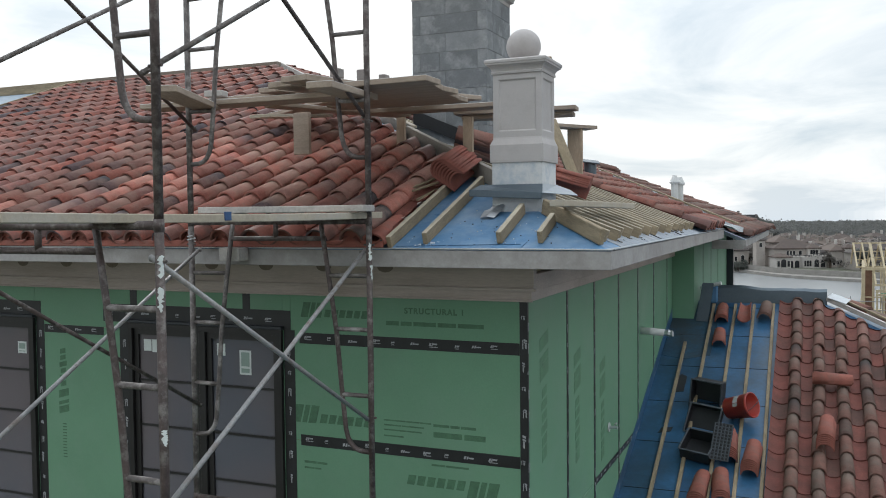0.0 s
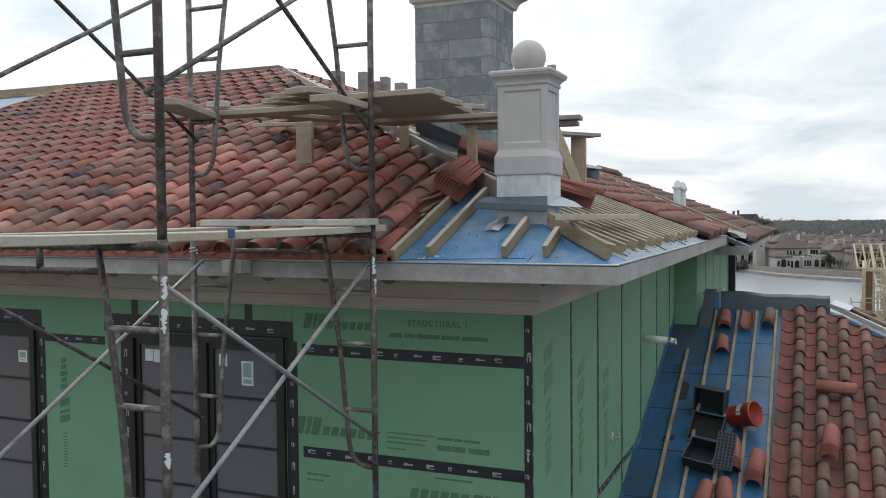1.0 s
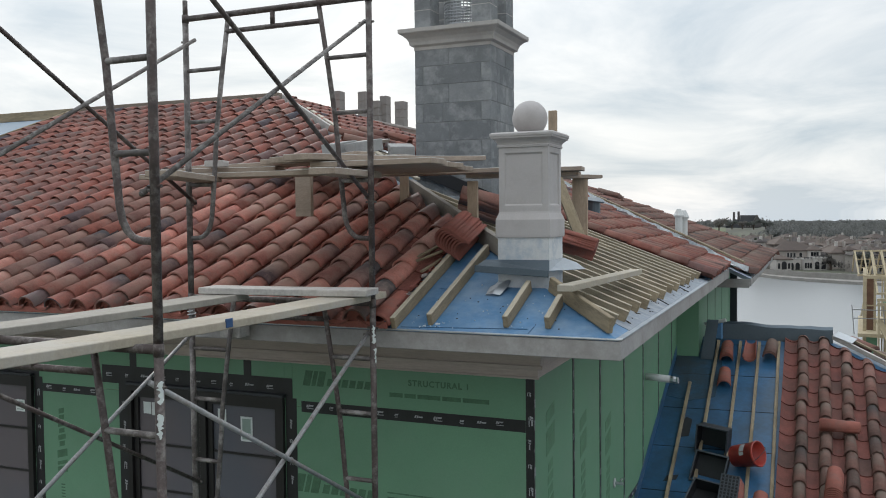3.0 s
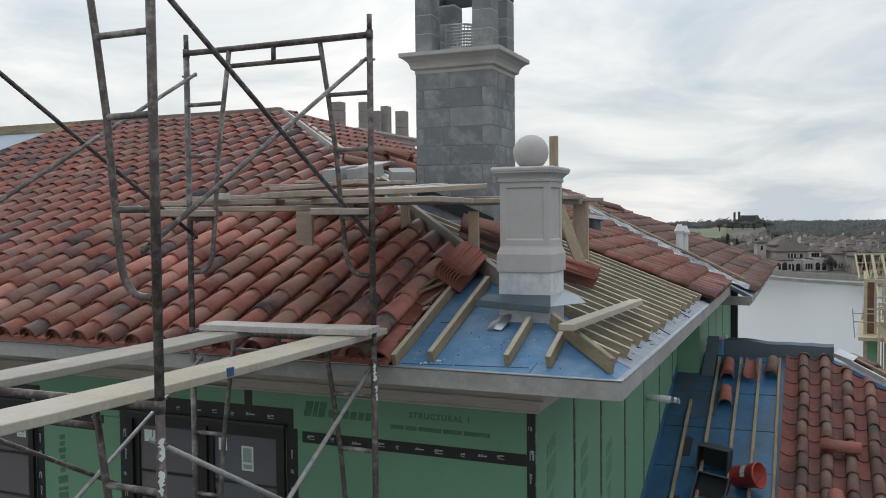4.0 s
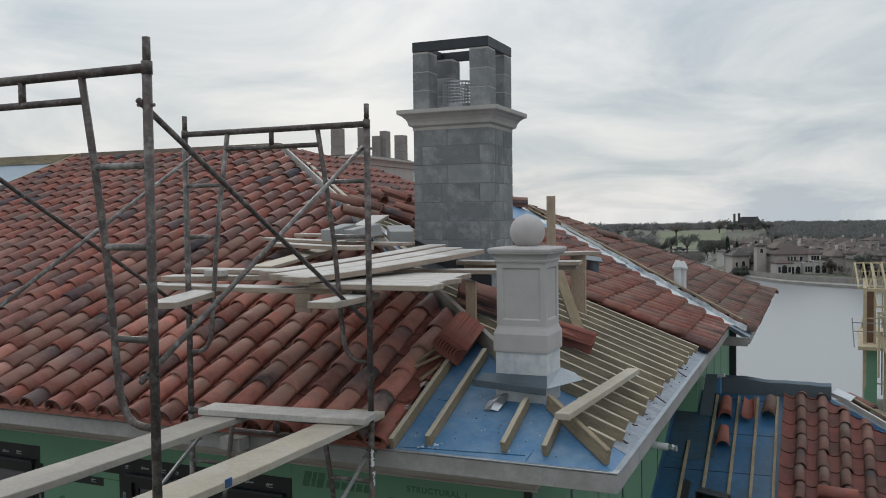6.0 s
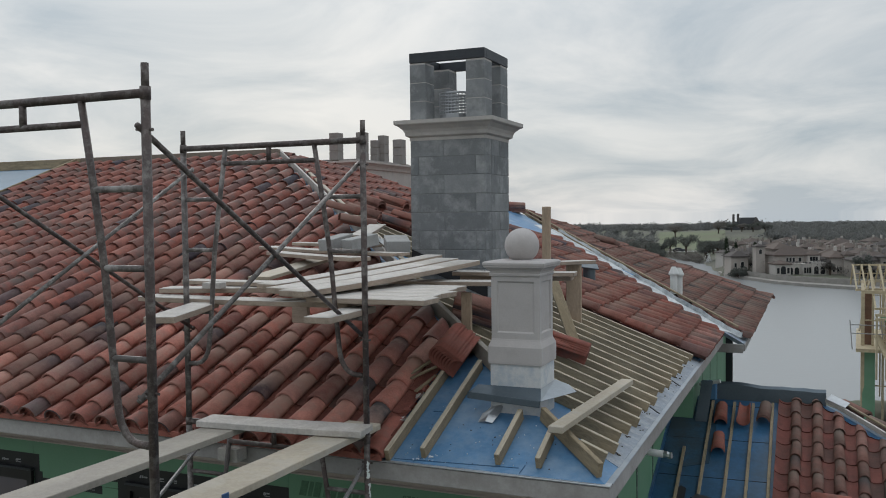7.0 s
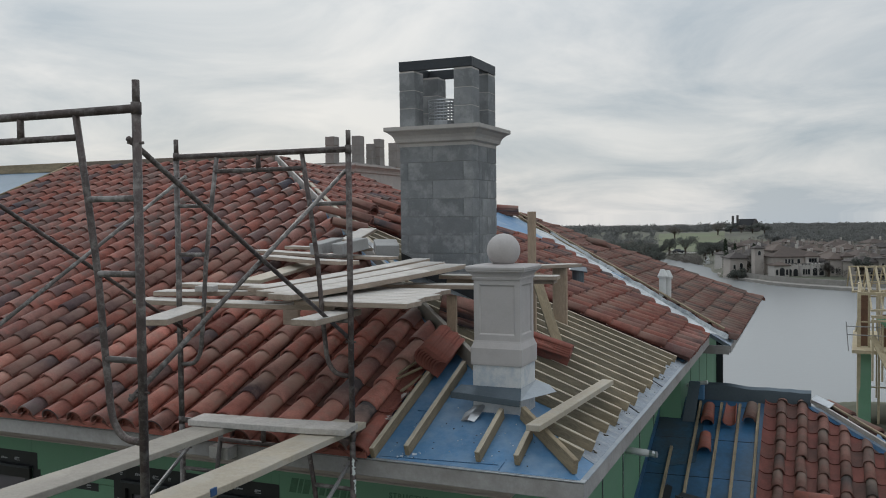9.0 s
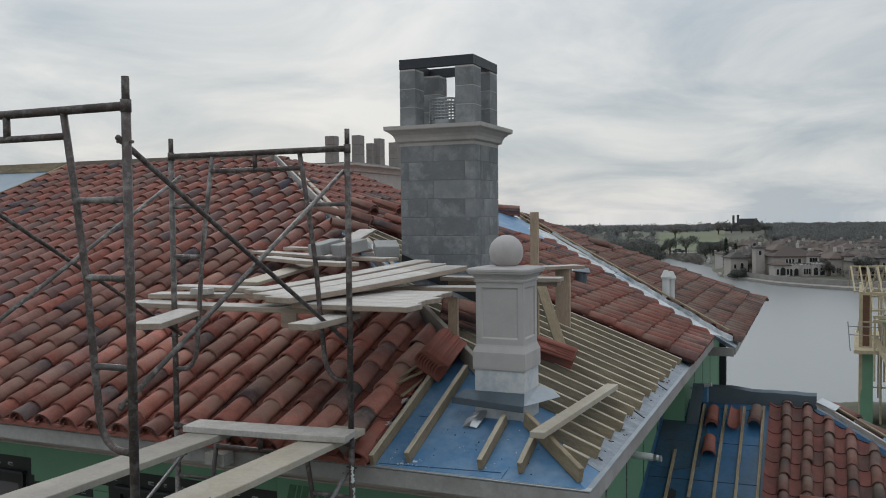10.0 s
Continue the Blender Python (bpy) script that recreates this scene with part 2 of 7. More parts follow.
M_GALV = material("galvanised_tube", (0.36, 0.36, 0.36), 0.55, vary=0.35, scale=8, fine=60, bump=0.2, dirt=(0.17, 0.13, 0.11), dirt_amount=0.85, dirt_scale=8.0, metal=0.25)
M_BRACE = material("dull_brace_tube", (0.115, 0.098, 0.09), 0.6, vary=0.35, scale=8, fine=60, bump=0.15, dirt=(0.36, 0.345, 0.33), dirt_amount=0.75, dirt_scale=12.0, metal=0.1)
M_CMU = material("concrete_block", (0.175, 0.185, 0.195), 0.92, vary=0.2, scale=4, fine=90, bump=0.35, dirt=(0.36, 0.365, 0.365), dirt_amount=0.75, dirt_scale=3.8, per="object",
                 palette=[(0.0, (0.175, 0.183, 0.19)), (0.5, (0.20, 0.207, 0.213)), (1.0, (0.235, 0.242, 0.248))])
M_CAPBLOCK = material("pale_concrete_block", (0.34, 0.34, 0.335), 0.95, vary=0.18, scale=6, fine=90, bump=0.35, dirt=(0.25, 0.245, 0.235), dirt_amount=0.5, dirt_scale=4.0)
M_FLUE = material("weathered_flue_block", (0.27, 0.25, 0.235), 0.95, vary=0.18, scale=6, fine=90, bump=0.3, dirt=(0.19, 0.175, 0.165), dirt_amount=0.5, dirt_scale=3.0)
M_MORTAR = material("mortar", (0.22, 0.223, 0.225), 0.95, vary=0.2, scale=8, fine=80, bump=0.3)
M_STONE = material("cast_stone", (0.45, 0.42, 0.395), 0.85, vary=0.12, scale=3, fine=80, bump=0.15, dirt=(0.33, 0.305, 0.285), dirt_amount=0.5, dirt_scale=4.0)
M_WHITE = material("white_cast_stone", (0.47, 0.44, 0.43), 0.85, vary=0.06, scale=3, fine=90, bump=0.1, dirt=(0.37, 0.335, 0.325), dirt_amount=0.6, dirt_scale=2.6)
M_COAT = material("brushed_white_coating", (0.60, 0.605, 0.61), 0.7, vary=0.1, scale=5, fine=50, bump=0.2, dirt=(0.27, 0.36, 0.46), dirt_amount=0.55, dirt_scale=6.5)
M_STRIP = material("eave_membrane", (0.25, 0.28, 0.32), 0.7, vary=0.25, scale=6, fine=40, bump=0.2, dirt=(0.42, 0.43, 0.44), dirt_amount=0.6, dirt_scale=7.0)
M_PAINT = material("white_membrane", (0.66, 0.67, 0.68), 0.6, vary=0.1, scale=4, fine=40, bump=0.12, dirt=(0.45, 0.50, 0.57), dirt_amount=0.5, dirt_scale=4.0)
M_VALLEY = material("dirty_valley_metal", (0.58, 0.60, 0.61), 0.5, metal=0.35, vary=0.2, scale=5, fine=40, bump=0.2, dirt=(0.16, 0.19, 0.22), dirt_amount=0.9, dirt_scale=2.4)
M_PALE = material("pale_membrane", (0.30, 0.36, 0.42), 0.6, vary=0.12, scale=2, fine=20, bump=0.1, dirt=(0.22, 0.27, 0.31), dirt_amount=0.5)
M_GRID = material("grey_plastic_grid", (0.065, 0.075, 0.088), 0.55, vary=0.3, bump=0.05)
M_METAL = material("bright_flashing", (0.55, 0.57, 0.59), 0.38, metal=0.75, vary=0.12, scale=3, fine=30, bump=0.1, dirt=(0.35, 0.36, 0.37), dirt_amount=0.5)
M_LEAD = material("dull_flashing", (0.11, 0.140, 0.165), 0.42, metal=0.5, vary=0.15, scale=3, fine=30, bump=0.1, dirt=(0.10, 0.12, 0.14), dirt_amount=0.5)
M_APRON = material("grey_bent_sheet", (0.36, 0.39, 0.42), 0.5, metal=0.3, vary=0.15, scale=4, fine=40, bump=0.12, dirt=(0.22, 0.26, 0.31), dirt_amount=0.6, dirt_scale=5.0)
M_DARK = material("black_plastic", (0.018, 0.019, 0.022), 0.55, vary=0.3, bump=0.1)
M_RED = material("red_plastic", (0.36, 0.040, 0.028), 0.4, vary=0.15, scale=4, fine=40, bump=0.05, dirt=(0.30, 0.18, 0.15), dirt_amount=0.4)
M_PVC = material("white_pipe", (0.62, 0.63, 0.62), 0.45, vary=0.1, bump=0.05, dirt=(0.4, 0.4, 0.38), dirt_amount=0.3)
M_STEEL = material("dark_steel", (0.058, 0.063, 0.070), 0.5, metal=0.6, vary=0.2, bump=0.1)
M_MESH = material("spark_mesh", (0.36, 0.37, 0.38), 0.45, metal=0.6, vary=0.1, bump=0.0)
M_INSIDE = material("dim_interior", (0.16, 0.13, 0.11), 0.9, vary=0.3, scale=1.0, fine=10, bump=0.1)
M_STUD = material("framing_lumber", (0.43, 0.36, 0.24), 0.8, vary=0.2, scale=3, fine=40, bump=0.15)


def glass(name, tint, cool, rough=0.03):
    """Glass under a milky protective film; its cloudy mauve and bluish patches paint in soft reflections."""
    m = bpy.data.materials.new(name)
    m.use_nodes = True
    nt = m.node_tree
    b = nt.nodes["Principled BSDF"]
    b.inputs["Roughness"].default_value = rough
    b.inputs["Transmission Weight"].default_value = 0.35
    b.inputs["IOR"].default_value = 1.5
    co, film, mix = nt.nodes.new("ShaderNodeTexCoord"), nt.nodes.new("ShaderNodeTexNoise"), nt.nodes.new("ShaderNodeMix")
    film.inputs["Scale"].default_value, film.inputs["Detail"].default_value = 0.8, 3.0
    ramp = nt.nodes.new("ShaderNodeMapRange")
    ramp.inputs["From Min"].default_value, ramp.inputs["From Max"].default_value = 0.40, 0.66
    mix.data_type = "RGBA"
    mix.inputs["A"].default_value, mix.inputs["B"].default_value = (*tint, 1), (*cool, 1)
    nt.links.new(co.outputs["Object"], film.inputs["Vector"])
    nt.links.new(film.outputs["Fac"], ramp.inputs["Value"])
    nt.links.new(ramp.outputs["Result"], mix.inputs["Factor"])
    nt.links.new(mix.outputs["Result"], b.inputs["Base Color"])
    wave, bend = nt.nodes.new("ShaderNodeTexNoise"), nt.nodes.new("ShaderNodeBump")
    wave.inputs["Scale"].default_value = 2.5
    bend.inputs["Strength"].default_value, bend.inputs["Distance"].default_value = 0.12, 0.05
    nt.links.new(co.outputs["Object"], wave.inputs["Vector"])
    nt.links.new(wave.outputs["Fac"], bend.inputs["Height"])
    nt.links.new(bend.outputs["Normal"], b.inputs["Normal"])
    return m


M_GLASS = glass("filmed_window_glass", (0.205, 0.180, 0.195), (0.165, 0.170, 0.202), 0.10)

# ---- building helpers ----
PLACED = {}


def place(ob, m, parent=None):
    """Puts ob at the world pose m, under parent if there is one."""
    if parent is not None:
        ob.parent = parent
        ob.matrix_parent_inverse = PLACED[parent.name].inverted()
    ob.matrix_basis = m
    PLACED[ob.name] = m
    return ob


def mesh_of(name, bm, mat, smooth=False):
    me = bpy.data.meshes.new(name)
    bm.to_mesh(me)
    bm.free()
    me.materials.append(mat)
    if smooth:
        for p in me.polygons:
            p.use_smooth = True
    return me


def part(name, bm, mat, parent=None, label="", m=None, smooth=False):
    """One mesh object from a bmesh, under a thing or a part, or alone."""
    ob = new(name, mesh_of(name, bm, mat, smooth))
    place(ob, m or Matrix(), parent)
    return tagged(ob, label) if label else ob


def piece(name, me, m, parent):
    """An object on mesh data that it shares with its like."""
    return place(new(name, me), m, parent)


def thing(name, at, label, category, group="", kind=""):
    """The empty at a thing's base."""
    ob = new(name)
    ob.empty_display_size = 0.1
    place(ob, Matrix.Translation(at))
    return tagged(ob, label, category, group, kind)


def add_box(bm, size, m=None, bevel=0.0):
    r = bmesh.ops.create_cube(bm, size=1.0)
    vs = r["verts"]
    bmesh.ops.scale(bm, vec=size, verts=vs)
    if bevel:
        es = list({e for v in vs for e in v.link_edges})
        r2 = bmesh.ops.bevel(bm, geom=es, offset=bevel, segments=1, affect="EDGES")
        vs = list({v for f in r2["faces"] for v in f.verts} | {v for v in vs if v.is_valid})
    if m is not None:
        bmesh.ops.transform(bm, matrix=m, verts=[v for v in vs if v.is_valid])
    return bm


def box(size, m=None, bevel=0.004):
    return add_box(bmesh.new(), size, m, bevel)


def span_box(x0, x1, y0, y1, z0, z1, bevel=0.004):
    """A box between two corners."""
    return box((abs(x1 - x0), abs(y1 - y0), abs(z1 - z0)), Matrix.Translation(((x0 + x1) / 2, (y0 + y1) / 2, (z0 + z1) / 2)), bevel)


def beam_pose(a, b, up=(0, 0, 1)):
    """The pose at the middle of a-b whose x runs along it."""
    a, b = Vector(a), Vector(b)
    x = (b - a).normalized()
    y = Vector(up).cross(x)
    if y.length < 1e-4:
        y = Vector((0, 1, 0)).cross(x)
    y.normalize()
    z = x.cross(y)
    return Matrix.Translation((a + b) / 2) @ Matrix((x, y, z)).transposed().to_4x4()


def beam(name, a, b, wide, high, mat, parent=None, label="", up=(0, 0, 1), bevel=0.004):
    """A board from a to b with its own pose, so that its grain runs along it."""
    return part(name, box(((Vector(b) - Vector(a)).length, wide, high), None, bevel), mat, parent, label, beam_pose(a, b, up))


def add_pipe(bm, pts, r, seg=10, cap=True):
    """A tube through the points."""
    pts = [Vector(p) for p in pts]
    rings = []
    ref = None
    for i, p in enumerate(pts):
        d = (pts[min(i + 1, len(pts) - 1)] - pts[max(i - 1, 0)]).normalized()
        if ref is None:
            ref = d.orthogonal().normalized()
        else:
            ref = (ref - d * ref.dot(d)).normalized()
        s = d.cross(ref)
        rings.append([bm.verts.new(p + (ref * math.cos(k * math.tau / seg) + s * math.sin(k * math.tau / seg)) * r) for k in range(seg)])
    for a, b in zip(rings, rings[1:]):
        for k in range(seg):
            bm.faces.new((a[k], a[(k + 1) % seg], b[(k + 1) % seg], b[k]))
    if cap:
        bm.faces.new(rings[0][::-1])
        bm.faces.new(rings[-1])
    return bm


def pipe(pts, r, seg=10):
    return add_pipe(bmesh.new(), pts, r, seg)


def prism(outline, axis_from, axis_to, m=None):
    """Extrudes a flat outline of (a, b) between two depths: the vertex is (a, depth, b)."""
    bm = bmesh.new()
    lo = [bm.verts.new((a, axis_from, b)) for a, b in outline]
    hi = [bm.verts.new((a, axis_to, b)) for a, b in outline]
    k = len(outline)
    bm.faces.new(lo), bm.faces.new(hi[::-1])
    for i in range(k):
        bm.faces.new((lo[i], hi[i], hi[(i + 1) % k], lo[(i + 1) % k]))
    bmesh.ops.recalc_face_normals(bm, faces=bm.faces)
    if m is not None:
        bmesh.ops.transform(bm, matrix=m, verts=bm.verts)
    return bm


def slab(corners, thick):
    """A flat sheet over the corners given from its top face, with a thickness downwards."""
    bm = bmesh.new()
    top = [bm.verts.new(c) for c in corners]
    low = [bm.verts.new(Vector(c) - Vector((0, 0, thick))) for c in corners]
    bm.faces.new(top), bm.faces.new(low[::-1])
    k = len(corners)
    for i in range(k):
        bm.faces.new((top[i], low[i], low[(i + 1) % k], top[(i + 1) % k]))
    bmesh.ops.recalc_face_normals(bm, faces=bm.faces)
    return bm


def square_rings(levels, cx, cy):
    """A square post turned from (half width x, half width y, z) levels, from bottom to top."""
    bm = bmesh.new()
    rings = []
    for hx, hy, z in levels:
        rings.append([bm.verts.new((cx + sx * hx, cy + sy * hy, z)) for sx, sy in ((-1, -1), (1, -1), (1, 1), (-1, 1))])
    for a, b in zip(rings, rings[1:]):
        for k in range(4):
            bm.faces.new((a[k], a[(k + 1) % 4], b[(k + 1) % 4], b[k]))
    bm.faces.new(rings[0][::-1])
    bm.faces.new(rings[-1])
    bmesh.ops.recalc_face_normals(bm, faces=bm.faces)
    return bm


# ---- the plan ----
SLOPE = 0.38
COS = 1 / math.hypot(1, SLOPE)
EAVE = 6.55
HIP = 7.385
PITCH, COURSE = 0.291, 0.3525
WALL_Y, WALL_X = 0.77, -0.80
TERRACE = 0.30


def front_z(y):
    return EAVE + SLOPE * y


def right_z(x):
    return EAVE - SLOPE * x


class Plane:
    """A roof plane: a runs along the eave, u up the slope, h out of it."""

    def __init__(self, origin, along, uphill):
        self.o, self.a = Vector(origin), Vector(along).normalized()
        self.u = Vector(uphill).normalized()
        self.n = self.a.cross(self.u)
        self.m3 = Matrix((self.a, self.u, self.n)).transposed()

    def at(self, a, u, h=0.0, turn=0.0, tip=0.0):
        return Matrix.Translation(self.o + self.a * a + self.u * u + self.n * h) @ self.m3.to_4x4() @ pose(0, 0, 0, tip, 0, turn)


FRONT = Plane((0, 0, EAVE), (1, 0, 0), (0, 1, SLOPE))
RIGHT = Plane((0, 0, EAVE), (0, 1, 0), (-1, 0, SLOPE))
WING_X, WING_Z, WEND = 0.30, 6.385, 14.9
WING = Plane((WING_X, 0, WING_Z), (0, 1, 0), (-1, 0, SLOPE))
LOW_Z7, LOW_SLOPE = 4.69, 0.38
LOW = Plane((0, 0, LOW_Z7 - 7 * LOW_SLOPE), (1, 0, 0), (0, 1, LOW_SLOPE))


def low_z(y):
    return LOW_Z7 + LOW_SLOPE * (y - 7)


# a barrel tile: profile points, the lower (wide) end first
TILE_LEN = 0.46
SEG = 8


def cover_coords(wide=0.099, narrow=0.081, high=0.092, thick=0.015, tip=0.012):
    out, rows = [], []
    for y, r, z0, hh in ((0.0, wide, 0.060 + tip, high), (TILE_LEN, narrow, 0.050, high * 0.84)):
        for rr, h2 in ((r, hh), (r - thick, hh - thick)):
            row = []
            for k in range(SEG + 1):
                t = math.pi * k / SEG
                row.append(len(out))
                out.append((-rr * math.cos(t), y, z0 + h2 * math.sin(t)))
            rows.append(row)
    lo_o, lo_i, hi_o, hi_i = rows
    faces = []
    for k in range(SEG):
        faces += [(lo_o[k], lo_o[k + 1], hi_o[k + 1], hi_o[k]), (lo_i[k + 1], lo_i[k], hi_i[k], hi_i[k + 1]), (lo_o[k + 1], lo_o[k], lo_i[k], lo_i[k + 1])]
    faces += [(lo_o[0], hi_o[0], hi_i[0], lo_i[0]), (lo_i[SEG], hi_i[SEG], hi_o[SEG], lo_o[SEG])]
    return np.array(out), faces


def pan_coords(half=0.115, deep=0.060, thick=0.014, tip=0.016):
    out, rows = [], []
    for y, z0 in ((0.0, 0.012 + tip), (TILE_LEN, 0.010)):
        for off in (thick, 0.0):
            row = []
            for k in range(7):
                t = -1 + 2 * k / 6
                row.append(len(out))
                out.append((half * t, y, z0 + off + deep * t * t))
            rows.append(row)
    lo_o, lo_i, hi_o, hi_i = rows
    faces = []
    for k in range(6):
        faces += [(lo_o[k], lo_o[k + 1], hi_o[k + 1], hi_o[k]), (lo_o[k + 1], lo_o[k], lo_i[k], lo_i[k + 1])]
    return np.array(out), faces


COVER, COVER_F = cover_coords()
PAN, PAN_F = pan_coords()


def tile_mesh(name, mat, squeeze=1.0):
    me = bpy.data.meshes.new(name)
    me.from_pydata((COVER * [squeeze, 1, 1]).tolist(), [], [f[::-1] for f in COVER_F])
    me.materials.append(mat)
    for p in me.polygons:
        p.use_smooth = len(p.vertices) == 4 and abs(p.normal.y) < 0.7
    return me


def tile_field(name, plane, spots, coords, faces, mat, parent, limit=None, floor_=None, label=""):
    """Tiles joined into one mesh. spots: (a, u, h, turn). limit/floor_: how far up a tile at a may reach or begin."""
    V, F, k = [], [], 0
    for a, u, h, turn in spots:
        c, s = math.cos(turn), math.sin(turn)
        p = coords.copy()
        aa = a + p[:, 0] * c - p[:, 1] * s
        uu = u + p[:, 0] * s + p[:, 1] * c
        if limit:
            uu = np.minimum(uu, [limit(x) for x in aa])
        if floor_:
            uu = np.maximum(uu, [floor_(x) for x in aa])
        if uu.max() - uu.min() < 0.03:
            continue
        hh = p[:, 2] + h
        V.append(np.array(plane.o) + np.outer(aa, plane.a) + np.outer(uu, plane.u) + np.outer(hh, plane.n))
        F += [tuple(i + k for i in f[::-1]) for f in faces]
        k += len(p)
    me = bpy.data.meshes.new(name)
    me.from_pydata(np.concatenate(V).tolist(), [], F)
    me.materials.append(mat)
    for p in me.polygons:
        p.use_smooth = True
    me.set_sharp_from_angle(angle=radians(50))
    ob = place(new(name, me), Matrix(), parent)
    return tagged(ob, label or "weathered red clay barrel tiles in courses", kind="stuff")


def lay_tiles(plane, parent, a0, a1, limit, floor_=None, near=None, seed=1, skip=None, first=-0.06, pitch=PITCH, squeeze=1.0, mats=None, edge=0, pale_share=None):
    """Covers and pans over a roof plane; covers for which near(a, u) holds are pieces of their own (300 at most)."""
    rnd = random.Random(seed)
    one, many, under = mats or (M_TILE, M_TILES, M_PAN)
    me = tile_mesh("cover_tile", one, squeeze)
    # paler tiles, mixed in by a share that varies over the slope
    me_pale = tile_mesh("cover_tile", M_TILE_PALE, squeeze)
    singles, covers, pans = 0, [], []
    n = int(round((a1 - a0) / pitch))
    for i in range(n + 1):
        a = a0 + i * pitch
        for j in range(40):
            u = first + j * COURSE + rnd.uniform(-0.012, 0.012)
            top = limit(a)
            low = floor_(a) if floor_ else -1
            if u > top - 0.05 or u + TILE_LEN < low + 0.05:
                if u > top:
                    break
                continue
            if skip and skip(a, u):
                continue
            spot = (a + rnd.uniform(-0.008, 0.008), u, 0.006 * rnd.random(), radians(rnd.uniform(-1.6, 1.6)))
            whole = u + TILE_LEN < min(limit(a - 0.12), limit(a + 0.12)) and (not floor_ or u > max(floor_(a - 0.12), floor_(a + 0.12)))
            if near and near(a, u) and whole and singles < 300:
                piece("cover_tile", me_pale if pale_share and rnd.random() < pale_share(a, u) else me, plane.at(spot[0], u, spot[2], math.degrees(spot[3]), rnd.uniform(-0.8, 0.8)), parent)
                singles += 1
            else:
                covers.append(spot)
            if edge < 0 and i == 0:
                pans.append((a - pitch / 2, u + 0.02, 0.0, 0.0))
            if i < n or edge > 0:
                pans.append((a + pitch / 2 + rnd.uniform(-0.004, 0.004), u + 0.02, 0.0, 0.0))
    tile_field("pan_tiles", plane, pans, PAN, PAN_F, under, parent, limit, floor_, "shadowed concave clay pan tiles")
    if covers:
        tile_field("cover_tiles", plane, covers, COVER * [squeeze, 1, 1], COVER_F, many, parent, limit, floor_)

# ---- the house: roof decks, fascia, walls ----
LEFT = -16.0
RTOP = Vector((-4.9, 12.6, 0))


def deck(name, corners, mat, label):
    ob = part(name, slab(corners, 0.06), mat)
    return tagged(ob, label, "roof", kind="structure")


roof_front = deck("roof_front", [(0, 0, EAVE), (-HIP, HIP, front_z(HIP)), (LEFT, HIP, front_z(HIP)), (LEFT, 0, EAVE)], M_BLUE, "hipped front roof slope with blue underlayment and clay tiles")
roof_right = deck("roof_right", [(0, 0, EAVE), (0, 7.6, EAVE), (RTOP.x, RTOP.y, right_z(RTOP.x)), (-HIP, HIP, right_z(-HIP))], M_BLUE, "side roof slope with battens and clay tiles")
wing_z = lambda x: WING_Z - SLOPE * (x - WING_X)
roof_wing = deck("roof_wing", [(WING_X, 7.86, WING_Z), (WING_X, WEND, WING_Z), (RTOP.x, 13.17, wing_z(RTOP.x))], M_PALE, "far wing roof slope with clay tiles")
deck("roof_back", [(-HIP, HIP, front_z(HIP)), (RTOP.x, RTOP.y, right_z(RTOP.x)), (RTOP.x, 16.0, EAVE), (LEFT, 16.0, EAVE), (LEFT, HIP, front_z(HIP))], M_PAN, "rear roof slope out of sight")
deck("roof_wing_back", [(RTOP.x, 13.17, wing_z(RTOP.x)), (WING_X, WEND, WING_Z), (RTOP.x, 16.0, WING_Z)], M_BLUE, "rear wing roof slope out of sight")
tagged(part("ridge_board", span_box(LEFT, -12.0, HIP - 0.06, HIP + 0.1, front_z(HIP) - 0.02, front_z(HIP) + 0.16), M_PINE), "pine board along the roof ridge", "ridge board", kind="structure")

tagged(part("ridge_cap", span_box(-12.0, -HIP - 0.06, HIP - 0.05, HIP + 0.09, front_z(HIP) - 0.02, front_z(HIP) + 0.165), M_SOFFIT), "thin dark board capping the roof ridge", "ridge board", kind="structure")

# fascia, drip edge
for nm, a, b in (("fascia_front", (LEFT, -0.013), (0.026, 0.013)), ("fascia_right", (0.0, 0.013), (0.026, 7.60))):
    tagged(part(nm, span_box(a[0], b[0], a[1], b[1], EAVE - 0.135, EAVE - 0.012, 0.003), M_FASCIA), "grey primed wooden fascia board along the eave", "fascia", kind="structure")
tagged(part("drip_edge", span_box(LEFT, 0.03, -0.02, 0.05, EAVE - 0.006, EAVE + 0.004, 0.002), M_METAL), "thin pale metal drip edge", "drip edge", kind="structure")
tagged(part("drip_edge", span_box(-0.05, 0.034, 0.05, 7.6, EAVE - 0.006, EAVE + 0.004, 0.002), M_APRON), "thin pale metal drip edge", "drip edge", kind="structure")
tagged(part("fascia_wing", span_box(WING_X - 0.013, WING_X + 0.013, 7.86, WEND, WING_Z - 0.11, WING_Z - 0.01, 0.003), M_FASCIA), "grey primed fascia of the far wing", "fascia", kind="structure")
tagged(part("fascia_return", span_box(-0.17, WING_X - 0.013, 7.85, 7.876, WING_Z - 0.14, WING_Z - 0.01, 0.003), M_FASCIA), "grey fascia return of the far wing", "fascia", kind="structure")

# rafter tails and the frieze boards under the eave
me_tail = mesh_of("rafter_tail", box((0.04, 0.72, 0.09)), M_SOFFIT)
eave_lining = tagged(part("eave_lining", span_box(LEFT, -0.03, 0.03, 0.76, EAVE - 0.02, EAVE - 0.004, 0), M_SOFFIT), "brown boards lining the eave", "eave", kind="structure")
for i in range(38):
    piece("rafter_tail", me_tail, pose(-0.35 - i * 0.405, 0.39, EAVE - 0.075), eave_lining)
side_lining = tagged(part("eave_lining", span_box(-0.76, -0.03, 0.77, 7.6, EAVE - 0.02, EAVE - 0.004, 0), M_SOFFIT), "brown boards lining the side eave", "eave", kind="structure")
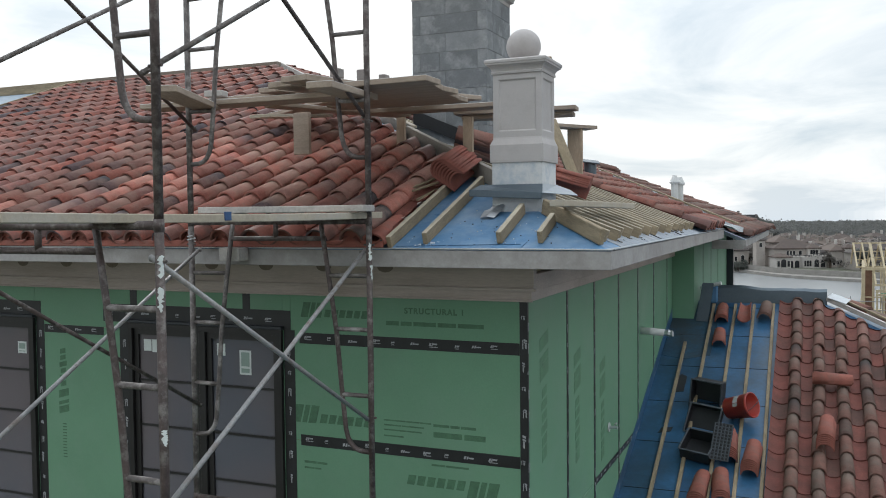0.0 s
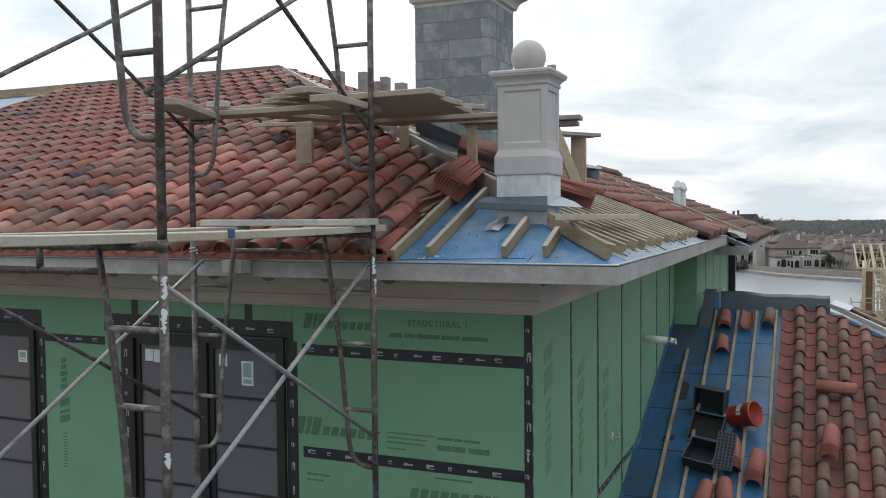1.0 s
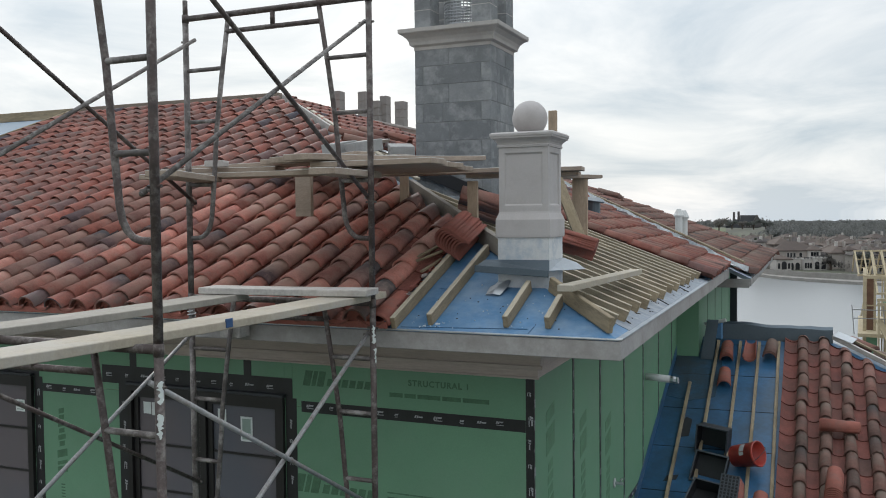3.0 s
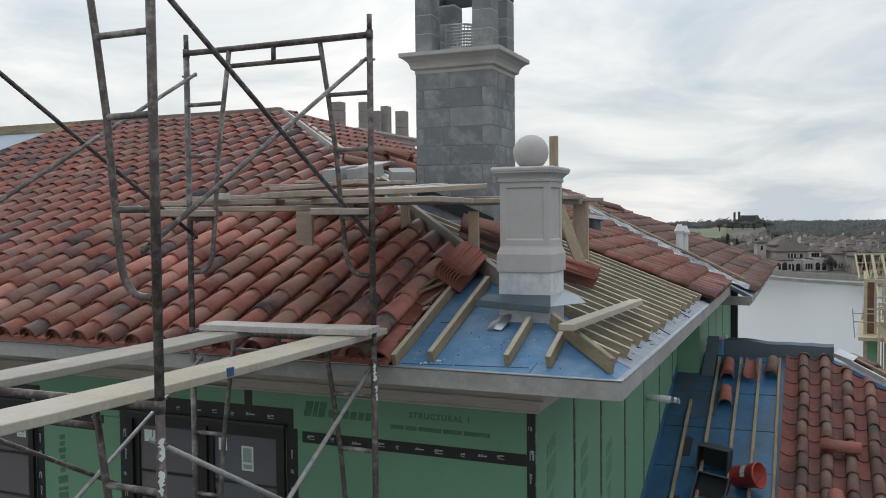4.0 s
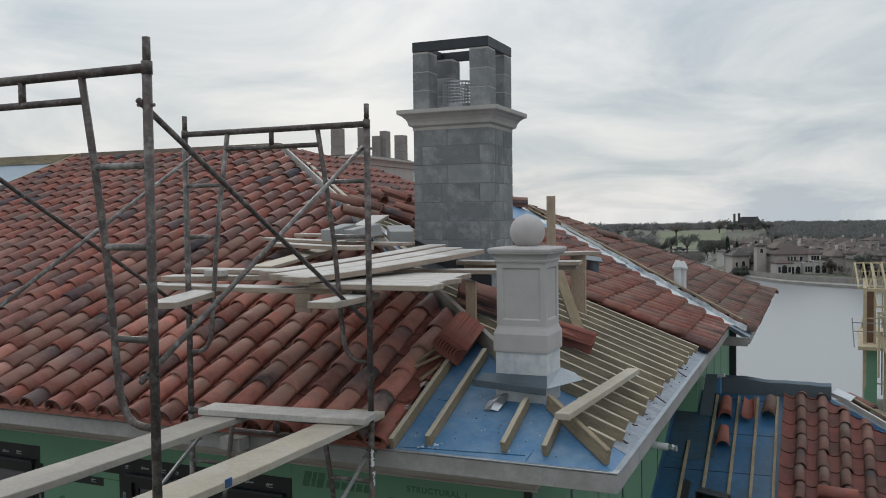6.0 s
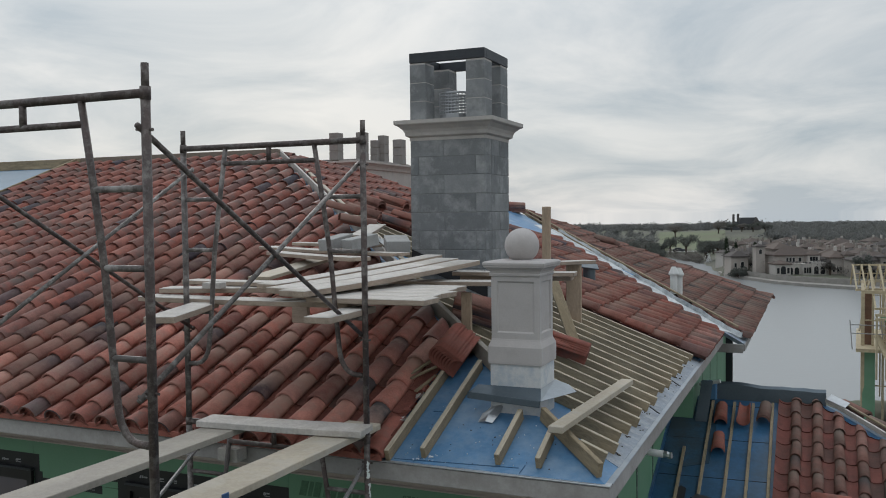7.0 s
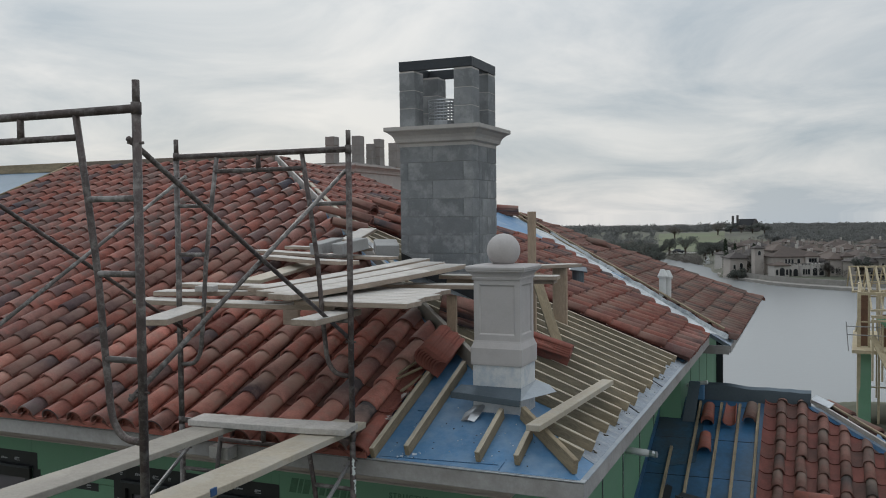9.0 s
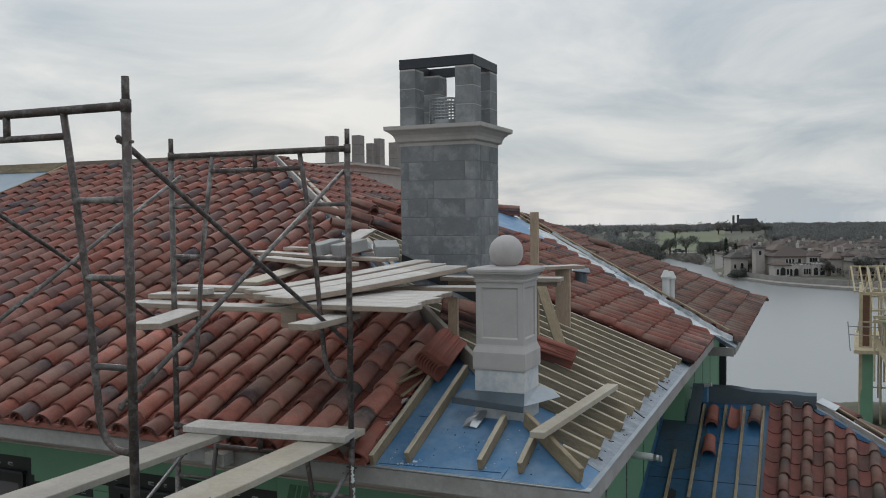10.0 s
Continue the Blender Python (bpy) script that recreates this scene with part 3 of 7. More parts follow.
for i in range(18):
    piece("rafter_tail", me_tail, pose(-0.39, 0.95 + i * 0.38, EAVE - 0.075, 0, 0, 90), side_lining)
frieze = thing("frieze", (-4, WALL_Y, 6.1), "raw beige wooden frieze boards under the eave", "frieze", kind="structure")
part("board", span_box(LEFT, -0.72, WALL_Y - 0.07, WALL_Y, 6.20, 6.40), M_FRIEZE, frieze)
slot = [(0.075 * math.cos(t), 0.052 * math.sin(t)) for t in np.linspace(math.pi, math.tau, 9)]
# dark patches on the board's face paint the shade inside the notches
for k in range(24):
    part("vent_slot", prism(slot, WALL_Y - 0.074, WALL_Y - 0.06, Matrix.Translation((-1.984 - 0.58 * k, 0, 6.375))), M_SOFFIT, frieze, "dark rounded patch standing for the shade in a notch")
part("bead", span_box(LEFT, -0.70, WALL_Y - 0.092, WALL_Y - 0.07, 6.196, 6.222, 0.004), M_FRIEZE, frieze)
part("bead", span_box(LEFT, -0.74, WALL_Y - 0.05, WALL_Y - 0.035, 6.112, 6.13, 0.004), M_FRIEZE, frieze)
part("board", span_box(LEFT, -0.75, WALL_Y - 0.035, WALL_Y, 6.115, 6.198), M_FRIEZE, frieze)
part("board", span_box(-0.80, -0.72, WALL_Y, 8.2, 6.20, 6.33), M_FRIEZE, frieze)
part("board", span_box(-0.80, -0.755, WALL_Y, 8.2, 6.115, 6.198), M_FRIEZE, frieze)

# front wall with two window openings
SILL, HEAD = 3.45, 5.80
WINDOWS = [(-4.75, -3.03), (-7.70, -5.98), (-10.65, -8.93)]


def wall_with_holes(name, x0, x1, y0, y1, z0, z1, holes, mat, label):
    bm = bmesh.new()
    xs = sorted({x0, x1, *[h for w in holes for h in w]})
    for a, b in zip(xs, xs[1:]):
        hole = any(abs(a - w[0]) < 1e-6 for w in holes)
        for lo, hi in (((z0, SILL), (HEAD, z1)) if hole else ((z0, z1),)):
            add_box(bm, (b - a, y1 - y0, hi - lo), Matrix.Translation(((a + b) / 2, (y0 + y1) / 2, (lo + hi) / 2)))
    return tagged(part(name, bm, mat), label, "wall", kind="structure")


wall_front = wall_with_holes("wall_front", LEFT, WALL_X - 0.02, WALL_Y + 0.012, WALL_Y + 0.16, TERRACE, EAVE - 0.03, WINDOWS, M_STUD, "front wall clad in green sheathing panels with black tape")
wall_right = tagged(part("wall_right", span_box(WALL_X - 0.16, WALL_X - 0.012, WALL_Y + 0.16, 8.8, TERRACE, EAVE - 0.03, 0), M_STUD), "side wall clad in upright green sheathing panels", "wall", kind="structure")
wall_wing = tagged(part("wall_wing", span_box(-0.62, -0.47, 8.2, 15.0, TERRACE, WING_Z - 0.03, 0), M_GREEN), "green sheathed wall of the far wing", "wall", kind="structure")
tagged(part("wall_return", span_box(-0.80, -0.47, 8.19, 8.34, TERRACE, WING_Z - 0.03, 0), M_GREEN), "green sheathed return wall beside the wing", "wall", kind="structure")
tagged(part("wall_left", span_box(LEFT, LEFT + 0.15, WALL_Y + 0.16, 15.0, TERRACE, EAVE - 0.03, 0), M_STUD), "left end wall out of sight", "wall", kind="structure")
tagged(part("wall_back", span_box(LEFT, -0.47, 15.0, 15.15, TERRACE, EAVE - 0.08, 0), M_STUD), "rear wall out of sight", "wall", kind="structure")
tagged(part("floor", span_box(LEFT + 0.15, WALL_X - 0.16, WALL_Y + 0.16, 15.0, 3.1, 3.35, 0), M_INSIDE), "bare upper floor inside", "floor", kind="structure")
tagged(part("ceiling", span_box(LEFT + 0.15, WALL_X - 0.16, WALL_Y + 0.16, 15.0, 6.2, 6.3, 0), M_INSIDE), "unfinished ceiling inside", "ceiling", kind="structure")
tagged(part("wall_inside", span_box(LEFT + 0.15, WALL_X - 0.16, 3.6, 3.7, 3.35, 6.2, 0), M_INSIDE), "unfinished wall inside the room", "wall", kind="structure")

# sheathing panels on the front wall
ROWS_Z = [(5.737, 6.12), (4.845, 5.733), (3.955, 4.841), (3.06, 3.951), (2.17, 3.056), (1.25, 2.166), (TERRACE, 1.246)]
COLS_X = [(-2.95, -0.802), (-5.98, -4.75), (-8.93, -7.70), (-13.0, -10.65), (LEFT, -13.0)]


def panel(x0, x1, z0, z1, parent=wall_front):
    return part("sheathing_panel", span_box(x0, x1, WALL_Y, WALL_Y + 0.012, z0, z1, 0.002), M_GREEN, parent)


TALL_Z = [(5.737, 6.12), (3.29, 5.733), (TERRACE, 3.286)]
for x0, x1 in COLS_X:
    for z0, z1 in TALL_Z if -9 < x0 < -4 else ROWS_Z:
        panel(x0 + 0.001, x1 - 0.001, z0, z1)
for x0, x1 in WINDOWS:
    panel(x0, x1, HEAD, 6.12)
    panel(x0, x1, TERRACE, SILL)
panel(-3.03, -2.95, TERRACE, 6.12)

# upright panels on the side wall, open joints between them
SEAMS = [0.77, 1.95, 2.99, 4.17, 5.34, 6.51, 7.68, 8.19]
for a, b in zip(SEAMS, SEAMS[1:]):
    part("sheathing_panel", span_box(WALL_X - 0.012, WALL_X, a + 0.004, b - 0.004, 4.06, 6.12, 0.002), M_GREEN, wall_right)
    part("sheathing_panel", span_box(WALL_X - 0.012, WALL_X, a + 0.004, b - 0.004, TERRACE, 4.052, 0.002), M_GREEN, wall_right)
rnd = random.Random(5)


def tape(x0, x1, z0, z1, upright=False, parent=wall_front, side=False, at=None):
    """Black seam tape with pale printed marks along it."""
    if side:
        t = part("seam_tape", span_box(WALL_X, WALL_X + 0.003, x0, x1, z0, z1, 0), M_TAPE, parent)
    else:
        t = part("seam_tape", span_box(x0, x1, WALL_Y - 0.003, WALL_Y, z0, z1, 0), M_TAPE, parent)
    bm = bmesh.new()
    long_ = (z1 - z0) if upright else (x1 - x0)
    s, k = 0.08, 0
    lean = 0.35
    # each mark: run along the tape, offset across it, length, height
    marks = (((-0.022, 0.006, 0.016, 0.024), (-0.004, 0.006, 0.010, 0.024), (0.022, 0.010, 0.034, 0.012), (0.008, -0.014, 0.07, 0.006)),
             ((-0.012, 0.002, 0.008, 0.022), (0.008, 0.004, 0.022, 0.014), (0.0, -0.016, 0.03, 0.006)),
             ((-0.03, 0.0, 0.018, 0.026), (-0.006, 0.0, 0.014, 0.026), (0.030, -0.002, 0.050, 0.013)))
    while s < long_ - 0.08:
        off, dim = rnd.uniform(-0.008, 0.008), rnd.uniform(0.75, 1.05)
        for du, dv, w, h in marks[k % 3]:
            shear = Matrix(((1, 0, lean, 0), (0, 1, 0, 0), (0, 0, 1, 0), (0, 0, 0, 1)))
            m = Matrix.Translation((du * dim, 0, dv + off)) @ shear
            if upright:
                m = Matrix.Rotation(math.radians(90), 4, "Y") @ m
            c = ((x0 + x1) / 2, 0, z0 + s) if upright else (x0 + s, 0, (z0 + z1) / 2)
            if side:
                m = Matrix.Translation((WALL_X + 0.0045, c[0], c[2])) @ Matrix.Rotation(math.radians(90), 4, "Z") @ m
            else:
                m = Matrix.Translation((c[0], WALL_Y - 0.0045, c[2])) @ m
            add_box(bm, (w * dim, 0.002, h * dim), m)
        s += rnd.uniform(0.15, 0.23)
        k += 1
    if len(bm.verts):
        part("print", bm, M_TAPEPRINT, t, "pale print")
    else:
        bm.free()


tape(-2.86, -0.862, 5.69, 5.785)
tape(-2.86, -0.862, 4.80, 4.895)
tape(-2.86, -0.862, 3.91, 4.0)
tape(-0.86, -0.795, 3.0, 6.11, upright=True)
for x0, x1 in WINDOWS:
    tape(x0 - 0.33, x1 + 0.08, HEAD + 0.0, HEAD + 0.17)
    tape(x1 + 0.01, x1 + 0.12, SILL - 0.1, HEAD + 0.0, upright=True)
    tape(x0 - 0.13, x0 - 0.01, SILL - 0.1, HEAD + 0.0, upright=True)
tape(-5.855, -5.08, 5.66, 5.74)
tape(-3.45, -3.37, 5.97, 6.11, upright=True)
tape(-4.74, -4.66, 5.97, 6.11, upright=True)
for y in SEAMS[1:-1]:
    tape(y - 0.030, y + 0.030, 3.6, 6.11, upright=True, parent=wall_right, side=True)
tape(0.775, 0.80, 3.0, 6.11, upright=True, parent=wall_right, side=True)
tape(3.0, 5.6, 4.02, 4.09, parent=wall_right, side=True)
# dark block added to stand for the corner's black tape and hide the wall end
part("corner_post", span_box(-0.47, -0.338, 13.6, 13.75, 4.0, WING_Z - 0.04, 0), M_DARK, wall_wing, "added dark block standing in for the taped wall corner")
for y in (9.4, 10.6, 11.8):
    part("seam_tape", span_box(-0.47, -0.467, y - 0.04, y + 0.04, 4.0, 6.3, 0), M_PRINT, wall_wing)


# pale-on-dark prints on the panels, as plain bars; one printed word that can be read
def print_bars(x, z, rows):
    bm = bmesh.new()
    for dz, h, words in rows:
        s = 0.0
        for w in words:
            add_box(bm, (w, 0.002, h), Matrix.Translation((x + s + w / 2, WALL_Y - 0.001, z + dz)))
            s += w + h * 0.45
    part("panel_print", bm, M_PRINT, wall_front)


def big_mark(x, z, h, flip=1):
    """The maker's mark as plain shapes: one slanted block and a row of short bars."""
    bm = bmesh.new()
    m = Matrix.Translation((x, WALL_Y - 0.001, z)) @ Matrix.Diagonal((flip, 1, flip, 1)) @ Matrix(((1, 0, 0.25, 0), (0, 1, 0, 0), (0, 0, 1, 0), (0, 0, 0, 1)))
    for s, w in ((0.0, 0.55), (0.66, 0.3), (1.06, 0.5)):
        add_box(bm, (w * h, 0.002, h), m @ Matrix.Translation(((s + w / 2) * h, 0, 0)))
    for i in range(6):
        add_box(bm, (0.42 * h, 0.002, 0.5 * h), m @ Matrix.Translation(((2.0 + i * 0.55) * h, 0, -0.2 * h)))
    part("panel_print", bm, M_PRINT, wall_front)


big_mark(-2.83, 5.985, 0.13)
big_mark(-2.93, 5.08, 0.155)
big_mark(-1.05, 4.58, 0.16, -1)
print_bars(-2.02, 5.90, [(0.0, 0.035, [0.12, 0.1, 0.2, 0.16, 0.22])])
print_bars(-2.05, 5.05, [(0.04, 0.012, [0.2, 0.12, 0.1]), (0.0, 0.012, [0.16, 0.2]), (-0.04, 0.012, [0.2, 0.14]), (-0.09, 0.012, [0.18])])
print_bars(-1.60, 5.08, [(0.0, 0.022, [0.14, 0.08, 0.13]), (-0.075, 0.045, [0.25, 0.18])])
print_bars(-2.83, 4.66, [(0.0, 0.02, [0.12, 0.1]), (-0.05, 0.015, [0.1, 0.06])])
print_bars(-1.62, 4.755, [(0.0, 0.016, [0.12, 0.2])])
word = bpy.data.curves.new("panel_print", "FONT")
word.body, word.size, word.extrude, word.space_character, word.offset = "STRUCTURAL 1", 0.066, 0.001, 1.2, 0.0022
word.materials.append(M_PRINT)
wo = place(new("panel_print", word), pose(-1.85, WALL_Y - 0.0015, 5.985, 90, 0, 0), wall_front)
bm = bmesh.new()
rise = Matrix(((1, 0, 0, 0), (0, 1, 0, 0), (0.25, 0, 1, 0), (0, 0, 0, 1)))
for s, h, w in ((0.0, 0.05, 0.07), (0.065, 0.045, 0.07), (0.13, 0.05, 0.095), (0.195, 0.045, 0.07), (0.26, 0.05, 0.095), (0.325, 0.05, 0.07), (0.42, 0.075, 0.13), (0.51, 0.035, 0.13), (0.58, 0.07, 0.13)):
    add_box(bm, (w, 0.002, h), Matrix.Translation((-5.62, WALL_Y - 0.001, 5.48 - s)) @ rise)
for i in range(12):
    add_box(bm, (0.05, 0.002, 0.012), Matrix.Translation((-5.62, WALL_Y - 0.001, 4.75 - i * 0.03)))
part("panel_print", bm, M_PRINT, wall_front)
M_FAINT = material("faint_green_print", (0.108, 0.238, 0.138), 0.65, vary=0.3, scale=10, fine=90, bump=0.0)
for y, z in ((1.22, 5.75), (2.30, 5.45), (3.35, 5.2)):
    bm = bmesh.new()
    lean = Matrix(((1, 0, 0, 0), (0, 1, 0, 0), (0, 0.25, 1, 0), (0, 0, 0, 1)))
    for s, h, w in ((0.0, 0.11, 0.24), (0.14, 0.06, 0.24), (0.24, 0.12, 0.24), (0.42, 0.07, 0.13), (0.52, 0.07, 0.15), (0.62, 0.07, 0.13), (0.72, 0.07, 0.16), (0.82, 0.08, 0.13), (0.93, 0.10, 0.13)):
        add_box(bm, (0.002, w, h), Matrix.Translation((WALL_X + 0.001, y, z - s)) @ lean)
    part("panel_print", bm, M_FAINT, wall_right)


# ---- windows: paired casements in black frames ----
def window(name, x0, x1, mark):
    """mark: how far the printed sticker ends from the sash edge, its width, its top and its foot below the sash head."""
    w = thing(name, ((x0 + x1) / 2, WALL_Y, SILL), "paired casement window in a black frame with protective film", "window", kind="structure")
    y0, y1 = WALL_Y - 0.035, WALL_Y + 0.10
    fr = bmesh.new()
    for a, b, lo, hi in ((x0, x1, HEAD - 0.05, HEAD), (x0, x1, SILL, SILL + 0.05), (x0, x0 + 0.045, SILL + 0.05, HEAD - 0.05), (x1 - 0.045, x1, SILL + 0.05, HEAD - 0.05)):
        add_box(fr, (b - a, y1 - y0, hi - lo), Matrix.Translation(((a + b) / 2, (y0 + y1) / 2, (lo + hi) / 2)))
    part("window_frame", fr, M_FRAME, w)
    mid = (x0 + x1) / 2
    part("mullion", span_box(mid - 0.035, mid + 0.035, y0 + 0.004, y1, SILL + 0.05, HEAD - 0.05, 0.004), M_FRAME, w)
    for a, b in ((x0 + 0.05, mid - 0.04), (mid + 0.04, x1 - 0.05)):
        lo, hi = SILL + 0.055, HEAD - 0.055
        sash = bmesh.new()
        for p, q, r, s in ((a, b, hi - 0.055, hi), (a, b, lo, lo + 0.06), (a, a + 0.05, lo + 0.06, hi - 0.055), (b - 0.05, b, lo + 0.06, hi - 0.055)):
            add_box(sash, (q - p, 0.05, s - r), Matrix.Translation(((p + q) / 2, WALL_Y + 0.02, (r + s) / 2)))
        sh = part("sash", sash, M_FRAME, w)
        k = 5
        for i in range(1, k):
            z = hi - 0.055 - i * 0.43
            if z > lo + 0.1:
                part("glazing_bar", span_box(a + 0.05, b - 0.05, WALL_Y + 0.004, WALL_Y + 0.036, z - 0.011, z + 0.011, 0.002), M_FRAME, sh)
        pane = part("pane", span_box(a + 0.045, b - 0.045, WALL_Y + 0.018, WALL_Y + 0.024, lo + 0.05, hi - 0.05, 0), M_GLASS, sh)
        pane.visible_shadow = False
        part("sticker", span_box(a + 0.10, a + 0.19, WALL_Y + 0.0135, WALL_Y + 0.016, hi - 0.21, hi - 0.10, 0), M_STICKER, sh, "pale paper sticker")
        if a == x0 + 0.05:
            part("sticker", span_box(a + 0.20, a + 0.28, WALL_Y + 0.0135, WALL_Y + 0.016, hi - 0.22, hi - 0.10, 0), M_STICKER, sh, "pale paper sticker")
        else:
            off, wide, top_, foot = mark
            part("sticker", span_box(b - off - wide, b - off, WALL_Y + 0.0135, WALL_Y + 0.016, hi - foot, hi - top_, 0), M_STICKER, sh, "white sticker with a grey-green panel")
            bmk = bmesh.new()
            mid_z = foot - 0.30 * (foot - top_)
            for lo_, hi_ in ((top_ + 0.018, mid_z - 0.01), (mid_z + 0.01, foot - 0.018)):
                add_box(bmk, (wide - 0.036, 0.001, hi_ - lo_), Matrix.Translation((b - off - wide / 2, WALL_Y + 0.0128, hi - (lo_ + hi_) / 2)))
            part("sticker_panel", bmk, M_STICKERG, sh, "grey-green printed panel")
    part("head_flashing", span_box(x0 - 0.01, x1 + 0.01, WALL_Y - 0.05, WALL_Y - 0.004, HEAD + 0.004, HEAD + 0.03, 0.003), M_STEEL, w)


for i, (x0, x1) in enumerate(WINDOWS):
    window("window_%d" % (i + 1), x0, x1, ((0.30, 0.125, 0.15, 0.37), (0.10, 0.12, 0.20, 0.32), (0.25, 0.12, 0.15, 0.36))[i])

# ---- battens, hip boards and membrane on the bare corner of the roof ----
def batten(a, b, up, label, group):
    """A pine batten on edge, its upper face a paler pine that carries the light from above."""
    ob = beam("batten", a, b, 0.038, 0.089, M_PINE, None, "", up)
    ob.data.materials.append(M_PINE_LIT)
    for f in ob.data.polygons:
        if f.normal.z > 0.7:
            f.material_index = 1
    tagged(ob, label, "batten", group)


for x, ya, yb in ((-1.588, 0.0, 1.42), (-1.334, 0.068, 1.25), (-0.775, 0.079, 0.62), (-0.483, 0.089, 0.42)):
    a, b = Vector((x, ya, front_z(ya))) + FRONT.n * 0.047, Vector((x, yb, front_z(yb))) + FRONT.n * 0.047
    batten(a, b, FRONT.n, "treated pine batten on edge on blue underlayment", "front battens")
hip_n = (FRONT.n + RIGHT.n).normalized()
tagged(beam("hip_board", Vector((-0.06, 0.06, front_z(0.06))) + hip_n * 0.06, Vector((-0.62, 0.62, front_z(0.62))) + hip_n * 0.06, 0.04, 0.11, M_PINE, None, "", hip_n), "treated pine board along the bare hip", "hip board")
tagged(beam("hip_board", Vector((-1.02, 1.02, front_z(1.02))) + hip_n * 0.075, Vector((-2.75, 2.75, front_z(2.75))) + hip_n * 0.075, 0.05, 0.14, M_PLANKG, None, "", hip_n), "weathered grey board along the hip", "hip board")
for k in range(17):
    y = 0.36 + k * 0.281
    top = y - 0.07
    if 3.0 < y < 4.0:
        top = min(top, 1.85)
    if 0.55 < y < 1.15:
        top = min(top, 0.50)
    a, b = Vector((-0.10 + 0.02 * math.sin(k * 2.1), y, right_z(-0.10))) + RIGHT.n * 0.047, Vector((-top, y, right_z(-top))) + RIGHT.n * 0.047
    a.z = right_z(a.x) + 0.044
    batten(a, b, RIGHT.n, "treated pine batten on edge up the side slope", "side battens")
tagged(part("eave_membrane", slab([Vector((x, y, right_z(x))) + RIGHT.n * 0.004 for x, y in ((-0.005, 0.42), (-0.005, 5.05), (-0.20, 5.05), (-0.20, 0.50))], 0.003), M_STRIP), "pale membrane strip along the side eave", "membrane", kind="structure")
for a, b in (((-1.55, 0.03), (-0.62, 0.075)), ((-0.60, 0.02), (-0.585, 0.11)), ((-1.40, 0.02), (-1.34, 0.08)), ((-1.50, 0.62), (-1.36, 0.62))):
    pa, pb = [Vector((p[0], p[1], front_z(p[1]))) + FRONT.n * 0.003 for p in (a, b)]
    tagged(beam("underlayment_lap", pa, pb, 0.005, 0.003, M_BLUE2, None, "", FRONT.n, 0), "dark lap edge in the blue underlayment", "lap", kind="structure")
for y in (2.2, 3.5):
    tagged(beam("membrane_lap", Vector((-0.01, y - 0.05, right_z(-0.01))) + RIGHT.n * 0.008, Vector((-0.2, y + 0.1, right_z(-0.2))) + RIGHT.n * 0.008, 0.02, 0.006, M_DARK, None, "", RIGHT.n, 0), "loose black strip on the eave membrane", "strip")
# scraps of mortar and white paint on the blue sheet
rnd = random.Random(9)
bm = bmesh.new()
for i in range(46):
    x, y = (rnd.gauss(-1.3, 0.08), rnd.uniform(0.04, 0.14)) if i < 12 else (rnd.uniform(-1.5, -0.3), rnd.uniform(0.05, 0.7))
    if y > -x - 0.05:
        continue
    s = rnd.uniform(0.002, 0.006) if i > 4 else rnd.uniform(0.008, 0.016)
    add_box(bm, (s * 1.6, s, 0.006), FRONT.at(x, y / COS, 0.003, rnd.uniform(0, 180)))
tagged(part("mortar_crumbs", bm, M_PAINT), "white crumbs and scraps scattered on the blue underlayment", "debris", kind="stuff")
bm = bmesh.new()
for i in range(70):
    # splinters and grit along the side eave
    y = rnd.uniform(0.55, 5.0)
    x = -0.02 - 0.17 * rnd.random() ** 0.7
    s = rnd.uniform(0.004, 0.010) if i % 6 else rnd.uniform(0.012, 0.022)
    add_box(bm, (s, s * rnd.uniform(1.0, 3.0), 0.005), RIGHT.at(y, -x / COS, 0.010, rnd.uniform(0, 180)))
for i in range(26):
    x, y = rnd.uniform(-1.5, -0.3), rnd.uniform(0.04, 0.6)
    if y < -x - 0.06:
        s = rnd.uniform(0.003, 0.007)
        add_box(bm, (s * 1.5, s, 0.005), FRONT.at(x, y / COS, 0.003, rnd.uniform(0, 180)))
tagged(part("wood_splinters", bm, M_OSBGRIT), "dark wood splinters and grit on the underlayment", "debris", kind="stuff")

# ---- valley and wing flashings ----
va, vb = Vector((-0.02, 7.62, EAVE + 0.02)), Vector((RTOP.x + 0.4, RTOP.y - 0.4, right_z(RTOP.x + 0.4) + 0.03))
bm = bmesh.new()
sec = [(-0.30, 0.115), (-0.14, 0.105), (-0.02, 0.085), (0.10, 0.03), (0.22, -0.03), (0.29, -0.055), (0.30, 0.015)]
d = Vector((vb.x - va.x, vb.y - va.y, 0)).normalized()
sd = Vector((-d.y, d.x, 0)) * -1
rows = []
for t in np.linspace(-0.02, 0.84, 54):
    c = va.lerp(vb, t)
    fan = 1 + 1.1 * max(0.0, 1 - (t + 0.04) / 0.10)
    rows.append([bm.verts.new(c + sd * (s * fan if s < 0 else s) + Vector((0, 0, h + 0.009 * math.sin(t * 37 + s * 9) + 0.007 * math.sin(t * 91 + s * 30)))) for s, h in sec])
for a, b in zip(rows, rows[1:]):
    for i in range(len(sec) - 1):
        bm.faces.new((a[i], a[i + 1], b[i + 1], b[i]))
vf = part("valley_flashing", bm, M_VALLEY)
vf.modifiers.new("thickness", "SOLIDIFY").thickness = 0.004
tagged(vf, "crumpled bright metal valley flashing between the roof slopes", "flashing", kind="structure")
